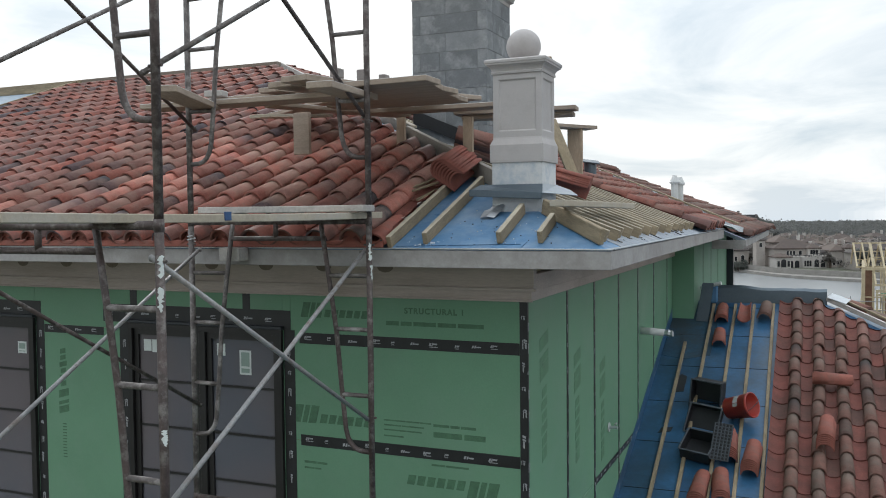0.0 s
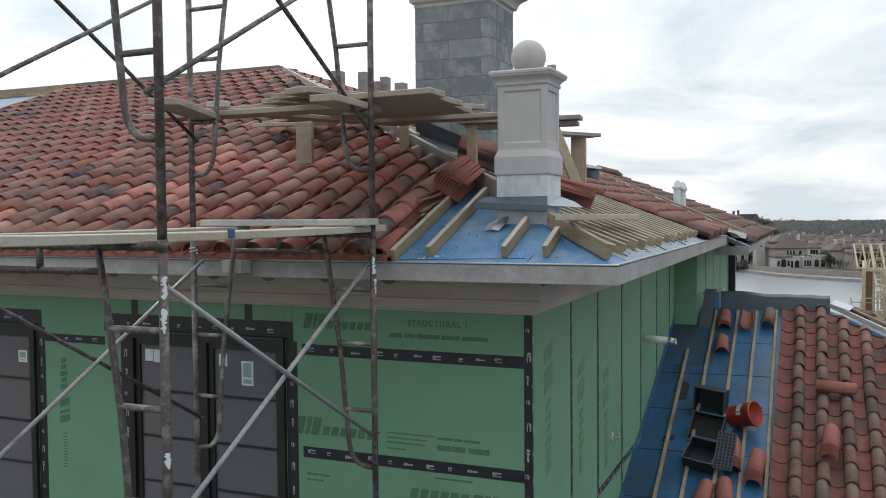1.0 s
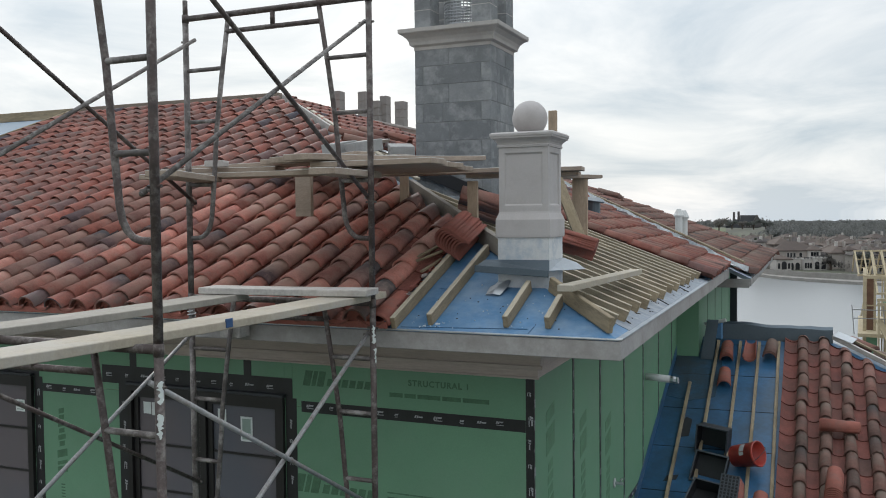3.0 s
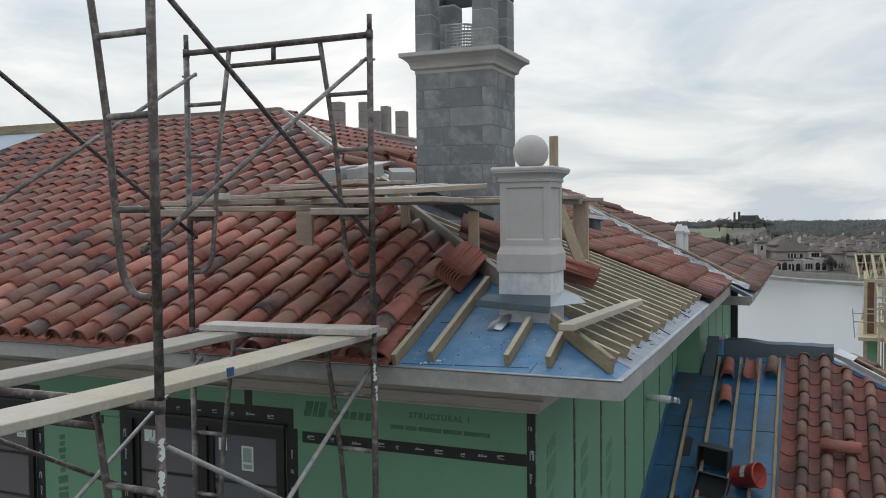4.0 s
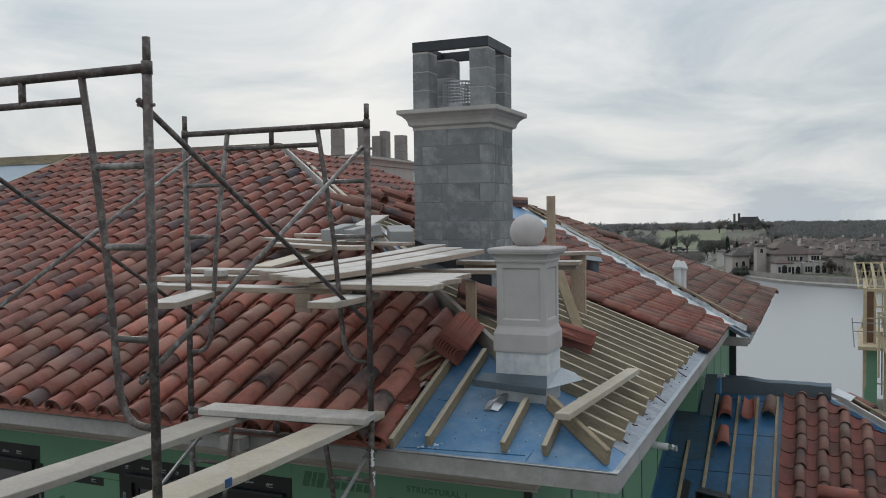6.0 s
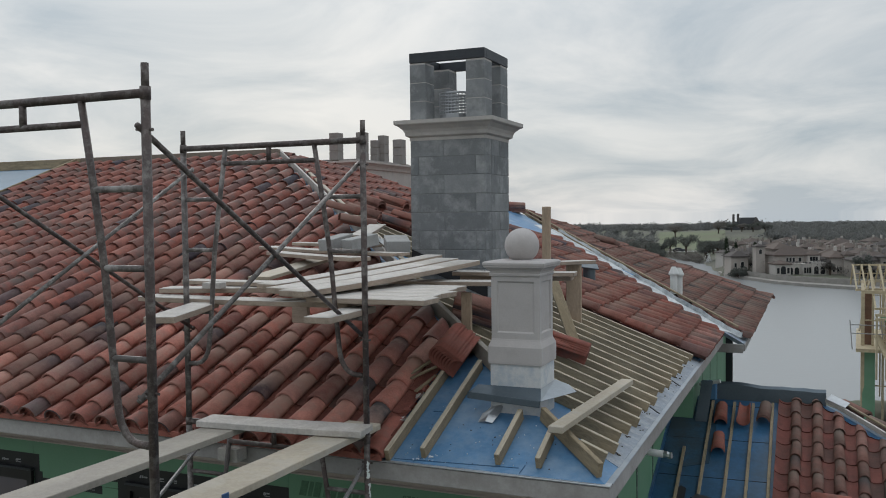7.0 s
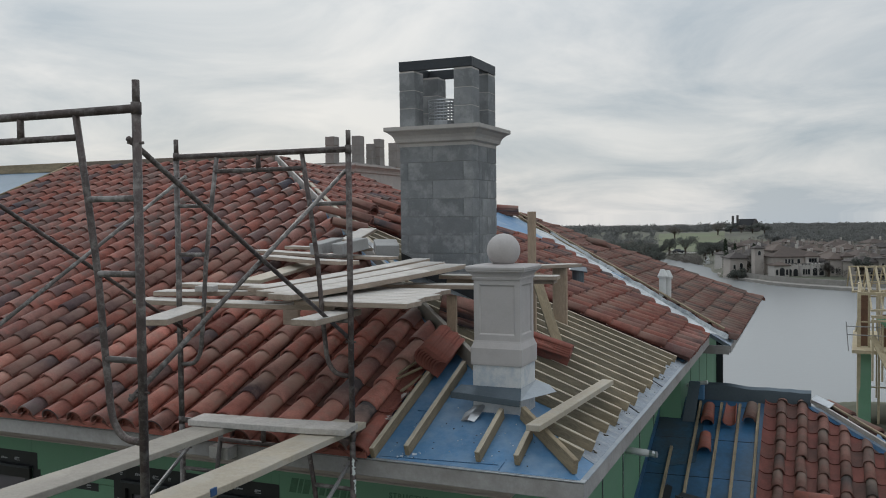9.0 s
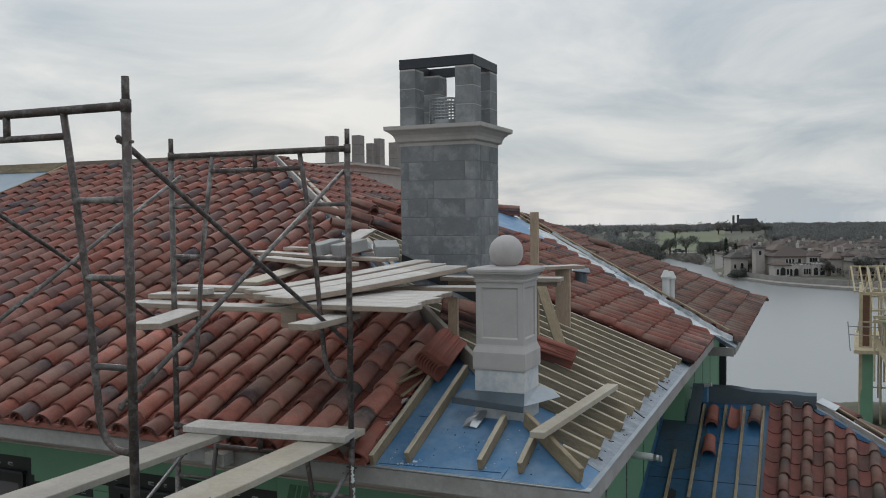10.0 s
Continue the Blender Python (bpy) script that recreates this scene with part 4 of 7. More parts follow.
for t, s_, w, mat, lab in ((0.40, 0.10, 0.30, M_BLUE, "torn blue membrane scrap in the valley"), (0.46, 0.20, 0.24, M_DARK, "dark scrap of felt in the valley"), (0.34, 0.26, 0.22, M_DARK, "dark scrap of felt in the valley"), (0.60, -0.10, 0.40, M_PALE, "pale membrane scrap in the valley")):
    c = va.lerp(vb, t) + sd * s_ + Vector((0, 0, 0.035 - 0.35 * max(s_, 0)))
    tagged(part("membrane_scrap", slab([c, c + d * w * 0.8 + Vector((0, 0, 0.38 * 0.707 * w * 0.8)), c + d * w + sd * 0.09 + Vector((0, 0, 0.38 * 0.707 * w * 0.9)), c + sd * 0.16 + Vector((0, 0, -0.01))], 0.004), mat), lab, "membrane")
hipa, hipb = Vector((WING_X - 0.10, 8.02, wing_z(WING_X - 0.08) + 0.198)), Vector((RTOP.x + 0.1, 13.05, wing_z(RTOP.x + 0.1) + 0.16))
tagged(beam("hip_board", hipa, hipb, 0.032, 0.030, M_PINE, None, "", hip_n), "long pine board along the wing hip", "hip board")
tagged(beam("hip_board", hipa.lerp(hipb, 0.3) + Vector((-0.14, 0.0, -0.02)), hipa.lerp(hipb, 0.95) + Vector((-0.14, 0.0, -0.01)), 0.03, 0.05, M_PINE, None, "", hip_n), "thin pine strip along the wing hip", "hip board")

tri = [Vector((x, y, right_z(x))) + RIGHT.n * 0.060 for x, y in ((-4.85, 12.5), (-4.75, 10.6), (-4.0, 9.75), (-3.05, 9.95), (-3.0, 10.75))]
tagged(part("apex_membrane", slab(tri, 0.004), M_BLUE), "blue underlayment still bare below the wing apex", "membrane", kind="structure")

# ---- white pedestal with ball finial ----
PX, PY = -0.843, 0.865
ped = thing("pedestal", (PX, PY, front_z(PY)), "white cast-stone pedestal with ball finial on the roof corner", "pedestal")
part("base", square_rings([(0.199, 0.185, 6.66), (0.199, 0.185, 7.185)], PX, PY), M_COAT, ped, "white membrane-coated base")


def rounded(bm, width=0.006):
    """Softens the sharp edges of a cast part."""
    es = [e for e in bm.edges if len(e.link_faces) == 2 and e.calc_face_angle(0) > 0.5]
    bmesh.ops.bevel(bm, geom=es, offset=width, segments=2, affect="EDGES", profile=0.5)
    return bm


shaft = square_rings([(0.212, 0.196, 7.18), (0.214, 0.198, 7.20), (0.214, 0.198, 7.315), (0.196, 0.176, 7.362), (0.194, 0.172, 7.375), (0.194, 0.172, 7.86)], PX, PY)
shaft.faces.ensure_lookup_table()
faces = [f for f in shaft.faces if abs(f.normal.z) < 0.1 and 7.5 < f.calc_center_median().z < 7.7]
bmesh.ops.inset_individual(shaft, faces=faces, thickness=0.066, depth=0.0)
bmesh.ops.inset_individual(shaft, faces=faces, thickness=0.012, depth=-0.014)
part("shaft", rounded(shaft, 0.004), M_WHITE, ped)
cap_prof = [(-0.002, 7.852), (0.008, 7.856), (0.010, 7.870), (0.004, 7.876), (0.008, 7.890), (0.020, 7.906), (0.036, 7.918), (0.044, 7.922), (0.046, 7.934), (0.051, 7.938), (0.052, 7.955), (0.040, 7.966), (-0.08, 7.974)]
part("cap", square_rings([(0.194 + o, 0.176 + o, z) for o, z in cap_prof], PX, PY), M_WHITE, ped)
bm = bmesh.new()
bmesh.ops.create_uvsphere(bm, u_segments=40, v_segments=24, radius=0.134)
bmesh.ops.create_cone(bm, segments=32, radius1=0.1, radius2=0.075, depth=0.05, cap_ends=True, matrix=Matrix.Translation((0, 0, -0.122)))
part("ball", bm, M_WHITE, ped, m=Matrix.Translation((PX, PY, 8.082)), smooth=True)
fl = bmesh.new()
z0, z1 = 6.975, 7.015
ring = [[(-0.30, -0.19), (0.202, -0.19), (0.202, 0.19)], [(-0.33, -0.30), (0.235, -0.31), (0.37, 0.20)]]
va_ = [fl.verts.new((PX + x, PY + y, z1)) for x, y in ring[0]]
vb_ = [fl.verts.new((PX + x, PY + y, z)) for (x, y), z in zip(ring[1], (z0, z0 - 0.03, z0 - 0.045))]
fl.faces.new((va_[0], vb_[0], vb_[1], va_[1]))
for v in (va_[2], vb_[2]):
    fl.verts.remove(v)
ap = part("apron_flashing", fl, M_LEAD, ped, "dull bent metal apron")
ap.modifiers.new("thickness", "SOLIDIFY").thickness = 0.004
fl = bmesh.new()
side = [fl.verts.new(Vector((PX, PY, 0)) + Vector(p)) for p in ((0.203, -0.19, z1), (0.237, -0.31, z0 - 0.03), (0.375, 0.20, z0 - 0.045), (0.30, 0.24, z0), (0.203, 0.20, z1))]
fl.faces.new(side)
ap = part("side_apron", fl, M_APRON, ped, "pale bent metal side apron")
ap.modifiers.new("thickness", "SOLIDIFY").thickness = 0.004
lip = beam("apron_edge", (PX - 0.345, PY - 0.305, 6.952), (PX + 0.232, PY - 0.318, 6.922), 0.006, 0.052, M_LEAD, ped)
part("curb", square_rings([(0.18, 0.18, 6.60), (0.18, 0.18, 6.96)], PX, PY - 0.01), M_COAT, ped)
bm = bmesh.new()
rr = random.Random(31)
strip = [[bm.verts.new(FRONT.at(a + 0.012 * rr.uniform(-1, 1), u, h + rr.uniform(0, 0.02)).translation) for a in (-1.075 + 0.03 * s, -1.025 + 0.03 * s, -0.965 + 0.03 * s)] for s, u, h in ((0.0, 0.56, 0.012), (0.4, 0.63, 0.03), (0.8, 0.70, 0.026), (1.2, 0.77, 0.045), (1.5, 0.85, 0.065))]
for p, q in zip(strip, strip[1:]):
    for k in range(2):
        bm.faces.new((p[k], p[k + 1], q[k + 1], q[k]))
scrap = part("bent_flashing", bm, M_METAL, ped, "crumpled bright metal scrap")
scrap.modifiers.new("thickness", "SOLIDIFY").thickness = 0.003

# ---- block chimney ----
CX0, CX1, CY0, CY1 = -2.855, -1.975, 3.12, 3.88
chimney = thing("chimney", ((CX0 + CX1) / 2, (CY0 + CY1) / 2, 7.2), "grey concrete-block chimney with a cast-stone cornice", "chimney")
part("core", span_box(CX0 + 0.007, CX1 - 0.007, CY0 + 0.007, CY1 - 0.007, 6.9, 9.16, 0), M_MORTAR, chimney)
BLOCKS = {}


def block(x0, x1, y0, y1, z0, z1, parent, g=0.003):
    size = (round(x1 - x0 - 2 * g, 3), round(y1 - y0 - 2 * g, 3), round(z1 - z0 - 2 * g, 3))
    if size not in BLOCKS:
        BLOCKS[size] = mesh_of("block", box(size, None, 0.003), M_CMU)
    piece("block", BLOCKS[size], Matrix.Translation(((x0 + x1) / 2, (y0 + y1) / 2, (z0 + z1) / 2)), parent)


for c in range(11):
    z1 = 9.165 - 0.203 * c
    z0 = z1 - 0.203
    if c % 2 == 0:
        xs, ys = [CX0, CX0 + 0.4, CX1], [CY0 + 0.2, CY0 + 0.47, CY1]
    else:
        xs, ys = ([CX0, CX0 + 0.10, CX0 + 0.77, CX1] if c == 1 else [CX0, CX0 + 0.10, CX0 + 0.33, CX0 + 0.77, CX1]), [CY0 + 0.2, CY0 + 0.30, CY1]
    for a, b in zip(xs, xs[1:]):
        block(a, b, CY0, CY0 + 0.2, z0, z1, chimney)
        block(a, b, CY1 - 0.001, CY1 + 0.02, z0, z1, chimney, 0.004)
    for a, b in zip(ys, ys[1:]):
        block(CX1 - 0.2, CX1, a, b, z0, z1, chimney)
        block(CX0, CX0 + 0.2, a, b, z0, z1, chimney)


def cornice(x0, x1, y0, y1, z0, h, out, parent):
    cx, cy, hx, hy = (x0 + x1) / 2, (y0 + y1) / 2, (x1 - x0) / 2, (y1 - y0) / 2
    prof = [(-0.02, 0), (0.02, 0.0), (0.022, 0.16), (0.28, 0.24), (0.33, 0.40), (0.45, 0.55), (0.74, 0.72), (0.95, 0.78), (1.0, 0.82), (1.0, 1.0), (-0.02, 1.06)]
    part("cornice", square_rings([(hx + out * o, hy + out * o, z0 + h * t) for o, t in prof], cx, cy), M_STONE, parent, "pale cast-stone cornice")


cornice(CX0, CX1, CY0, CY1, 9.14, 0.217, 0.135, chimney)
for c in range(3):
    z0 = 9.37 + 0.2 * c
    block(CX0, CX0 + 0.195, CY0, CY0 + 0.24, z0, z0 + 0.2, chimney)
    block(CX1 - 0.218, CX1, CY0, CY0 + 0.24, z0, z0 + 0.2, chimney)
    block(CX0, CX0 + 0.255, CY1 - 0.24, CY1, z0, z0 + 0.2, chimney)
    block(CX1 - 0.235, CX1, CY1 - 0.24, CY1, z0, z0 + 0.2, chimney)
for x0, x1, y0, y1 in ((CX0, CX0 + 0.195, CY0, CY0 + 0.24), (CX1 - 0.218, CX1, CY0, CY0 + 0.24), (CX0, CX0 + 0.255, CY1 - 0.24, CY1), (CX1 - 0.235, CX1, CY1 - 0.24, CY1)):
    part("pillar_core", span_box(x0 + 0.005, x1 - 0.005, y0 + 0.005, y1 - 0.005, 9.36, 9.985, 0), M_STONE, chimney)
cap = bmesh.new()
for x0, x1, y0, y1 in ((CX0, CX1, CY0, CY0 + 0.06), (CX0, CX1, CY1 - 0.06, CY1), (CX0, CX0 + 0.06, CY0 + 0.06, CY1 - 0.06), (CX1 - 0.06, CX1, CY0 + 0.06, CY1 - 0.06)):
    add_box(cap, (x1 - x0, y1 - y0, 0.105), Matrix.Translation(((x0 + x1) / 2, (y0 + y1) / 2, 10.0425)), 0.003)
part("steel_frame", cap, M_STEEL, chimney, "dark steel angle frame on top")
cage = bmesh.new()
gx, gy, gr, gz0, gz1 = -2.43, 3.44, 0.185, 9.38, 9.665
for i in range(8):
    z = gz0 + 0.05 + (gz1 - gz0 - 0.05) * i / 7
    add_pipe(cage, [(gx + gr * math.cos(t), gy + gr * math.sin(t), z) for t in np.linspace(0, math.tau, 25)], 0.008 if i < 7 else 0.012, 4)
for i in range(30):
    t = i * math.tau / 30
    add_pipe(cage, [(gx + gr * math.cos(t), gy + gr * math.sin(t), gz0), (gx + gr * math.cos(t), gy + gr * math.sin(t), gz1)], 0.006, 4)
collar = [[cage.verts.new((gx + r * math.cos(t), gy + r * math.sin(t), z)) for t in np.linspace(0, math.tau, 25)[:-1]] for r, z in ((gr + 0.01, gz0 - 0.02), (gr + 0.01, gz0 + 0.05), (gr - 0.01, gz0 + 0.05), (gr - 0.01, gz0 - 0.02))]
for a, b in zip(collar, collar[1:]):
    for k in range(24):
        cage.faces.new((a[k], a[(k + 1) % 24], b[(k + 1) % 24], b[k]))
part("spark_screen", cage, M_MESH, chimney, "round wire spark screen over the flue")
part("saddle_flashing", prism([(CX0 + 0.02, 7.80), (CX1 + 0.02, 7.44), (CX1 + 0.02, 7.58), (CX0 + 0.02, 7.95)], CY0 - 0.03, CY0 - 0.012), M_DARK, chimney, "black sloping step flashing")
part("apron", span_box(CX0 - 0.01, CX1 + 0.01, CY0 - 0.018, CY0 - 0.006, 7.3, 7.56, 0.002), M_METAL, chimney, "bright metal apron")

# second chimney, far behind the ridge
ch2 = thing("chimney", (-9.25, 14.0, 6.0), "far beige stone chimney with five block flue stacks", "chimney")
part("body", span_box(-9.95, -8.65, 12.5, 15.5, 5.5, 9.43, 0.01), M_STONE, ch2)
cornice(-9.95, -8.65, 12.5, 15.5, 9.40, 0.24, 0.16, ch2)
part("coping", span_box(-9.9, -8.7, 12.55, 15.45, 9.645, 9.69, 0.01), M_FLUE, ch2)
for x, y, zt, hw in ((-9.29, 12.6, 10.32, 0.12), (-9.01, 13.39, 10.39, 0.11), (-8.93, 13.95, 10.23, 0.09), (-8.80, 14.12, 10.36, 0.09), (-8.76, 14.95, 10.32, 0.13)):
    for c in range(3):
        z0 = 9.67 + (zt - 9.67) * c / 3
        part("flue_block", span_box(x - hw, x + hw, y - 0.13, y + 0.13, z0 + 0.004, z0 + (zt - 9.67) / 3 - 0.004, 0.006), M_FLUE, ch2)
    part("flue_joint", span_box(x - hw + 0.012, x + hw - 0.012, y - 0.118, y + 0.118, 9.66, zt - 0.02, 0), M_SOFFIT, ch2)

# ---- scaffold: two rows of walk-through frames, four lifts ----
FW = 1.56
R = 0.0225


scaffold = thing("scaffold", (-2.4, -1.3, TERRACE), "rusty brown tubular steel scaffold beside the eave", "scaffold")


def scaffold_frame(x, y, top, rungs):
    """A walk-through frame whose right post stands at x; top is the height of its top bar."""
    f = scaffold
    for s in (0, 1):
        px = x - s * FW
        part("post", pipe([(px, y, top - 2.13), (px, y, top + 0.025)], R), M_WORN if s and y > -1 else M_TUBE, f, smooth=True)
        part("collar", pipe([(px, y, top - 0.03), (px, y, top + 0.03)], R + 0.003), M_TUBE, f, smooth=True)
        part("coupling_pin", pipe([(px, y, top + 0.02), (px, y, top + 0.138)], R - 0.004), M_TUBE, f, smooth=True)
        sg = -1 if s == 0 else 1
        q = lambda d: px + sg * d
        curve = ((0.395, 0.0), (0.326, 0.44), (0.272, 0.82), (0.235, 1.24), (0.208, 1.50), (0.192, 1.56), (0.165, 1.605), (0.13, 1.635), (0.09, 1.648), (0.02, 1.652))
        part("inner_leg", pipe([(q(d), y, top - dz) for d, dz in curve], R * 0.8), M_WORN if s else M_TUBE, f, smooth=True)
        for dz, d in zip(rungs, (0.328, 0.274, 0.236)):
            part("rung", pipe([(q(0.012), y, top - dz), (q(d), y, top - dz)], R * 0.72), M_WORN, f, smooth=True)
        for dz in (0.17, 1.40):
            part("lock_stud", pipe([(px - 0.04, y, top - dz), (px + 0.04, y, top - dz)], 0.008, 6), M_TUBE, f, "small brace stud")
    part("top_bar", pipe([(x, y, top), (x - FW, y, top)], R), M_TUBE, f, smooth=True)
    part("lower_bar", pipe([(x - 0.378, y, top - 0.125), (x - FW + 0.378, y, top - 0.125)], R * 0.8), M_TUBE, f, smooth=True)
    part("stub", pipe([(x - FW / 2, y, top), (x - FW / 2, y, top - 0.125)], R * 0.8), M_TUBE, f, smooth=True)


AX, AY, BX, BY = -1.61, -2.37, -1.658, -0.185
TOPS = [8.90, 6.75, 4.60, 2.45]
for k, top in enumerate(TOPS):
    scaffold_frame(AX, AY, top, (0.44, 0.815, 1.245) if k == 0 else (0.40, 0.775, 1.23))
    scaffold_frame(BX, BY, top - (0.05 if k == 0 else 0.0), (0.39, 0.775, 1.248))


def brace(a, b, mat, name="cross_brace"):
    a, b = Vector(a), Vector(b)
    e = (b - a).normalized() * 0.035
    br = part(name, pipe([a - e, b + e], 0.0145, 8), mat, scaffold, "thin pinned cross brace", smooth=True)
    for p in (a, b):
        part("pin", pipe([p - Vector((0.03, 0, 0)), p + Vector((0.03, 0, 0))], 0.008, 6), M_BRACE, br)


for top in TOPS:
    for x, off in ((AX, -0.028), (AX - FW, 0.028)):
        mat = M_GALV if top < 7 and off < 0 else M_TUBE
        brace((x + off, AY, top - 0.165), (x + off - 0.04, BY, top - 1.42), mat)
        brace((x + off * 1.9 - 0.04, BY, top - 0.22), (x + off * 1.9, AY, top - 1.42), M_GALV if top < 7 else M_BRACE)
def paint_patch(x, y, z0, z1, mid, seed):
    """Old white paint on a post: a ragged shell on the side facing mid degrees."""
    rr = random.Random(seed)
    bm = bmesh.new()
    n = 14
    rows = []
    for k in range(n + 1):
        z = z0 + (z1 - z0) * k / n
        w = rr.uniform(0.12, 0.75) if 0 < k < n else 0.06
        o = radians(mid) + rr.uniform(-0.25, 0.25)
        rows.append([bm.verts.new((x + (R + 0.0015) * math.cos(o + w * t), y + (R + 0.0015) * math.sin(o + w * t), z)) for t in (-1, -0.5, 0, 0.5, 1)])
    for a, b in zip(rows, rows[1:]):
        for i in range(4):
            bm.faces.new((a[i], a[i + 1], b[i + 1], b[i]))
    part("paint_patch", bm, M_STICKER, scaffold, "flaking white paint")


for k, (x, y, z0, z1) in enumerate(((AX, AY, 6.34, 6.46), (AX, AY, 6.50, 6.61), (BX, BY, 6.33, 6.44), (BX, BY, 6.47, 6.60), (AX, AY, 5.7, 5.78))):
    paint_patch(x, y, z0, z1, -50 + 15 * (k % 3), 50 + k)

# tie bracket and loose fittings on the wall side
for z in (6.50,):
    tagged(part("tie_block", span_box(-2.98, -2.80, BY + 0.03, BY + 0.16, z - 0.05, z + 0.05), M_PLANK), "short wooden tie block behind the scaffold post", "tie block")
    tagged(part("wire_tie", pipe([(BX - FW + 0.03 * math.cos(t), BY + 0.03 * math.sin(t), 6.6 + 0.004 * t) for t in np.linspace(0, 12, 40)], 0.004, 5), M_PAINT), "white plastic tie wrapped round the scaffold post", "cable tie")


# ---- planks ----
def plank(a, b, wide=0.24, thick=0.04, mat=None, label="grey weathered scaffold plank", group="scaffold planks", jag=0):
    """A plank whose top runs from a to b, worn at its ends."""
    a, b = Vector(a), Vector(b)
    a, b = a - Vector((0, 0, thick / 2)), b - Vector((0, 0, thick / 2))
    L = (b - a).length
    bm = bmesh.new()
    n = max(4, int(L / 0.25))
    rr = random.Random(int(L * 1000))
    xs = np.linspace(-L / 2, L / 2, n + 1)
    rings = []
    for x in xs:
        e = rr.uniform(-0.003, 0.003)
        sag = -0.012 * min(1, (L / 2.6) ** 2) * (1 - (2 * x / L) ** 2)
        rings.append([bm.verts.new((x + (jag if s > 0 and abs(x - L / 2) < 1e-6 else 0), s * (wide / 2 + e), t * thick / 2 + sag)) for s, t in ((-1, -1), (1, -1), (1, 1), (-1, 1))])
    for p, q in zip(rings, rings[1:]):
        for k in range(4):
            bm.faces.new((p[k], q[k], q[(k + 1) % 4], p[(k + 1) % 4]))
    bm.faces.new(rings[0]), bm.faces.new(rings[-1][::-1])
    bmesh.ops.recalc_face_normals(bm, faces=bm.faces)
    es = [e for e in bm.edges if len(e.link_faces) == 2 and e.calc_face_angle(0) > 1]
    bmesh.ops.bevel(bm, geom=es, offset=0.004, segments=1, affect="EDGES")
    ob = part("scaffold_plank", bm, mat or M_PLANK, None, "", beam_pose(a, b))
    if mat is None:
        # tops pale with dust; brown edges and undersides also hold their shade as colour
        ob.data.materials.append(M_OLDWOOD_SHADE)
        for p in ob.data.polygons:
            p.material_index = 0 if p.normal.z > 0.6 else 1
    return tagged(ob, label, "plank", group)


# the long walkway between the two scaffold frames
plank((-1.785, 0.02, 6.815), (-1.90, -3.1, 6.815), 0.27, 0.045, M_PLANKY, "pale yellow plank laid between the scaffold frames")
plank((-2.675, -0.38, 6.815), (-2.80, -3.2, 6.815), 0.27, 0.045, M_PLANKG, "grey-brown trodden plank laid between the scaffold frames")
plank((-1.59, -0.31, 6.862), (-2.86, -0.45, 6.862), 0.23, 0.045, M_PLANK, "grey plank lying across the walkway")
bm = box((0.055, 0.012, 0.048), None, 0.003)
tagged(part("blue_tape", bm, material("blue_masking_tape", (0.03, 0.08, 0.19), 0.6, vary=0.1), None, "", pose(-1.714, -1.71, 6.792, 0, 0, 88)), "blue tape stuck on the side of a plank", "tape")

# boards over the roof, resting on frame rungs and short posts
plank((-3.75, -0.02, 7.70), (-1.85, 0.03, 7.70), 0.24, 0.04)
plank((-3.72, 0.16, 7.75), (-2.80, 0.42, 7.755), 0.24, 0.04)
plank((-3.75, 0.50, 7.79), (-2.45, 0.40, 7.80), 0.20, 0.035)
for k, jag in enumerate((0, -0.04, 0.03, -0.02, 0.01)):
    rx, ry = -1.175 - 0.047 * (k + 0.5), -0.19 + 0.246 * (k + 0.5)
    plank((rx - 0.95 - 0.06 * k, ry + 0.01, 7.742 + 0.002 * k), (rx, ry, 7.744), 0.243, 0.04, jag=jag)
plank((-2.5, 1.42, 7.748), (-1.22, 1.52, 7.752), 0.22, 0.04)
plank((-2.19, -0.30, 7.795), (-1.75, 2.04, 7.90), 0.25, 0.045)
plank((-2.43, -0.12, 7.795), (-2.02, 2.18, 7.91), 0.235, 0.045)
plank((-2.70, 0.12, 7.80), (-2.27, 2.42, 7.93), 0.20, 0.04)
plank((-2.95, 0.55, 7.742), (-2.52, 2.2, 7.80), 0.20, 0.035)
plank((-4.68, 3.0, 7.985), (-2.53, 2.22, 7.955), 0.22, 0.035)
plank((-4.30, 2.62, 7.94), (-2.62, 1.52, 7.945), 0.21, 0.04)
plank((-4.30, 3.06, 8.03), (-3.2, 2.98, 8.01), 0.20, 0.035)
plank((-3.60, 1.30, 7.76), (-3.62, 2.50, 7.885), 0.24, 0.035, M_PLANKY, "pale plank leaning on the tiling")
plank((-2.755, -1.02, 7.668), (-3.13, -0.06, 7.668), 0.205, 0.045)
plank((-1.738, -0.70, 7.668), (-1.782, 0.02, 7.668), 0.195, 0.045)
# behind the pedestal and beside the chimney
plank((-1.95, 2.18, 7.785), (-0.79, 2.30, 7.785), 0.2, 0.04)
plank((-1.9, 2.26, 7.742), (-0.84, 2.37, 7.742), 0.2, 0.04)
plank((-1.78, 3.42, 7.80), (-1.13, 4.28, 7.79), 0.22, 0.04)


def post(x, y, z1, wx=0.09, wy=0.04, z0=None, label="short pine post carrying the planks", mat=M_POST):
    zb = z0 if z0 is not None else max(front_z(y) if y < -x else right_z(x), 0) - 0.02
    tagged(part("plank_post", box((wx, wy, z1 - zb), None, 0.004), mat, None, "", Matrix.Translation((x, y, (z1 + zb) / 2))), label, "post", "plank posts")


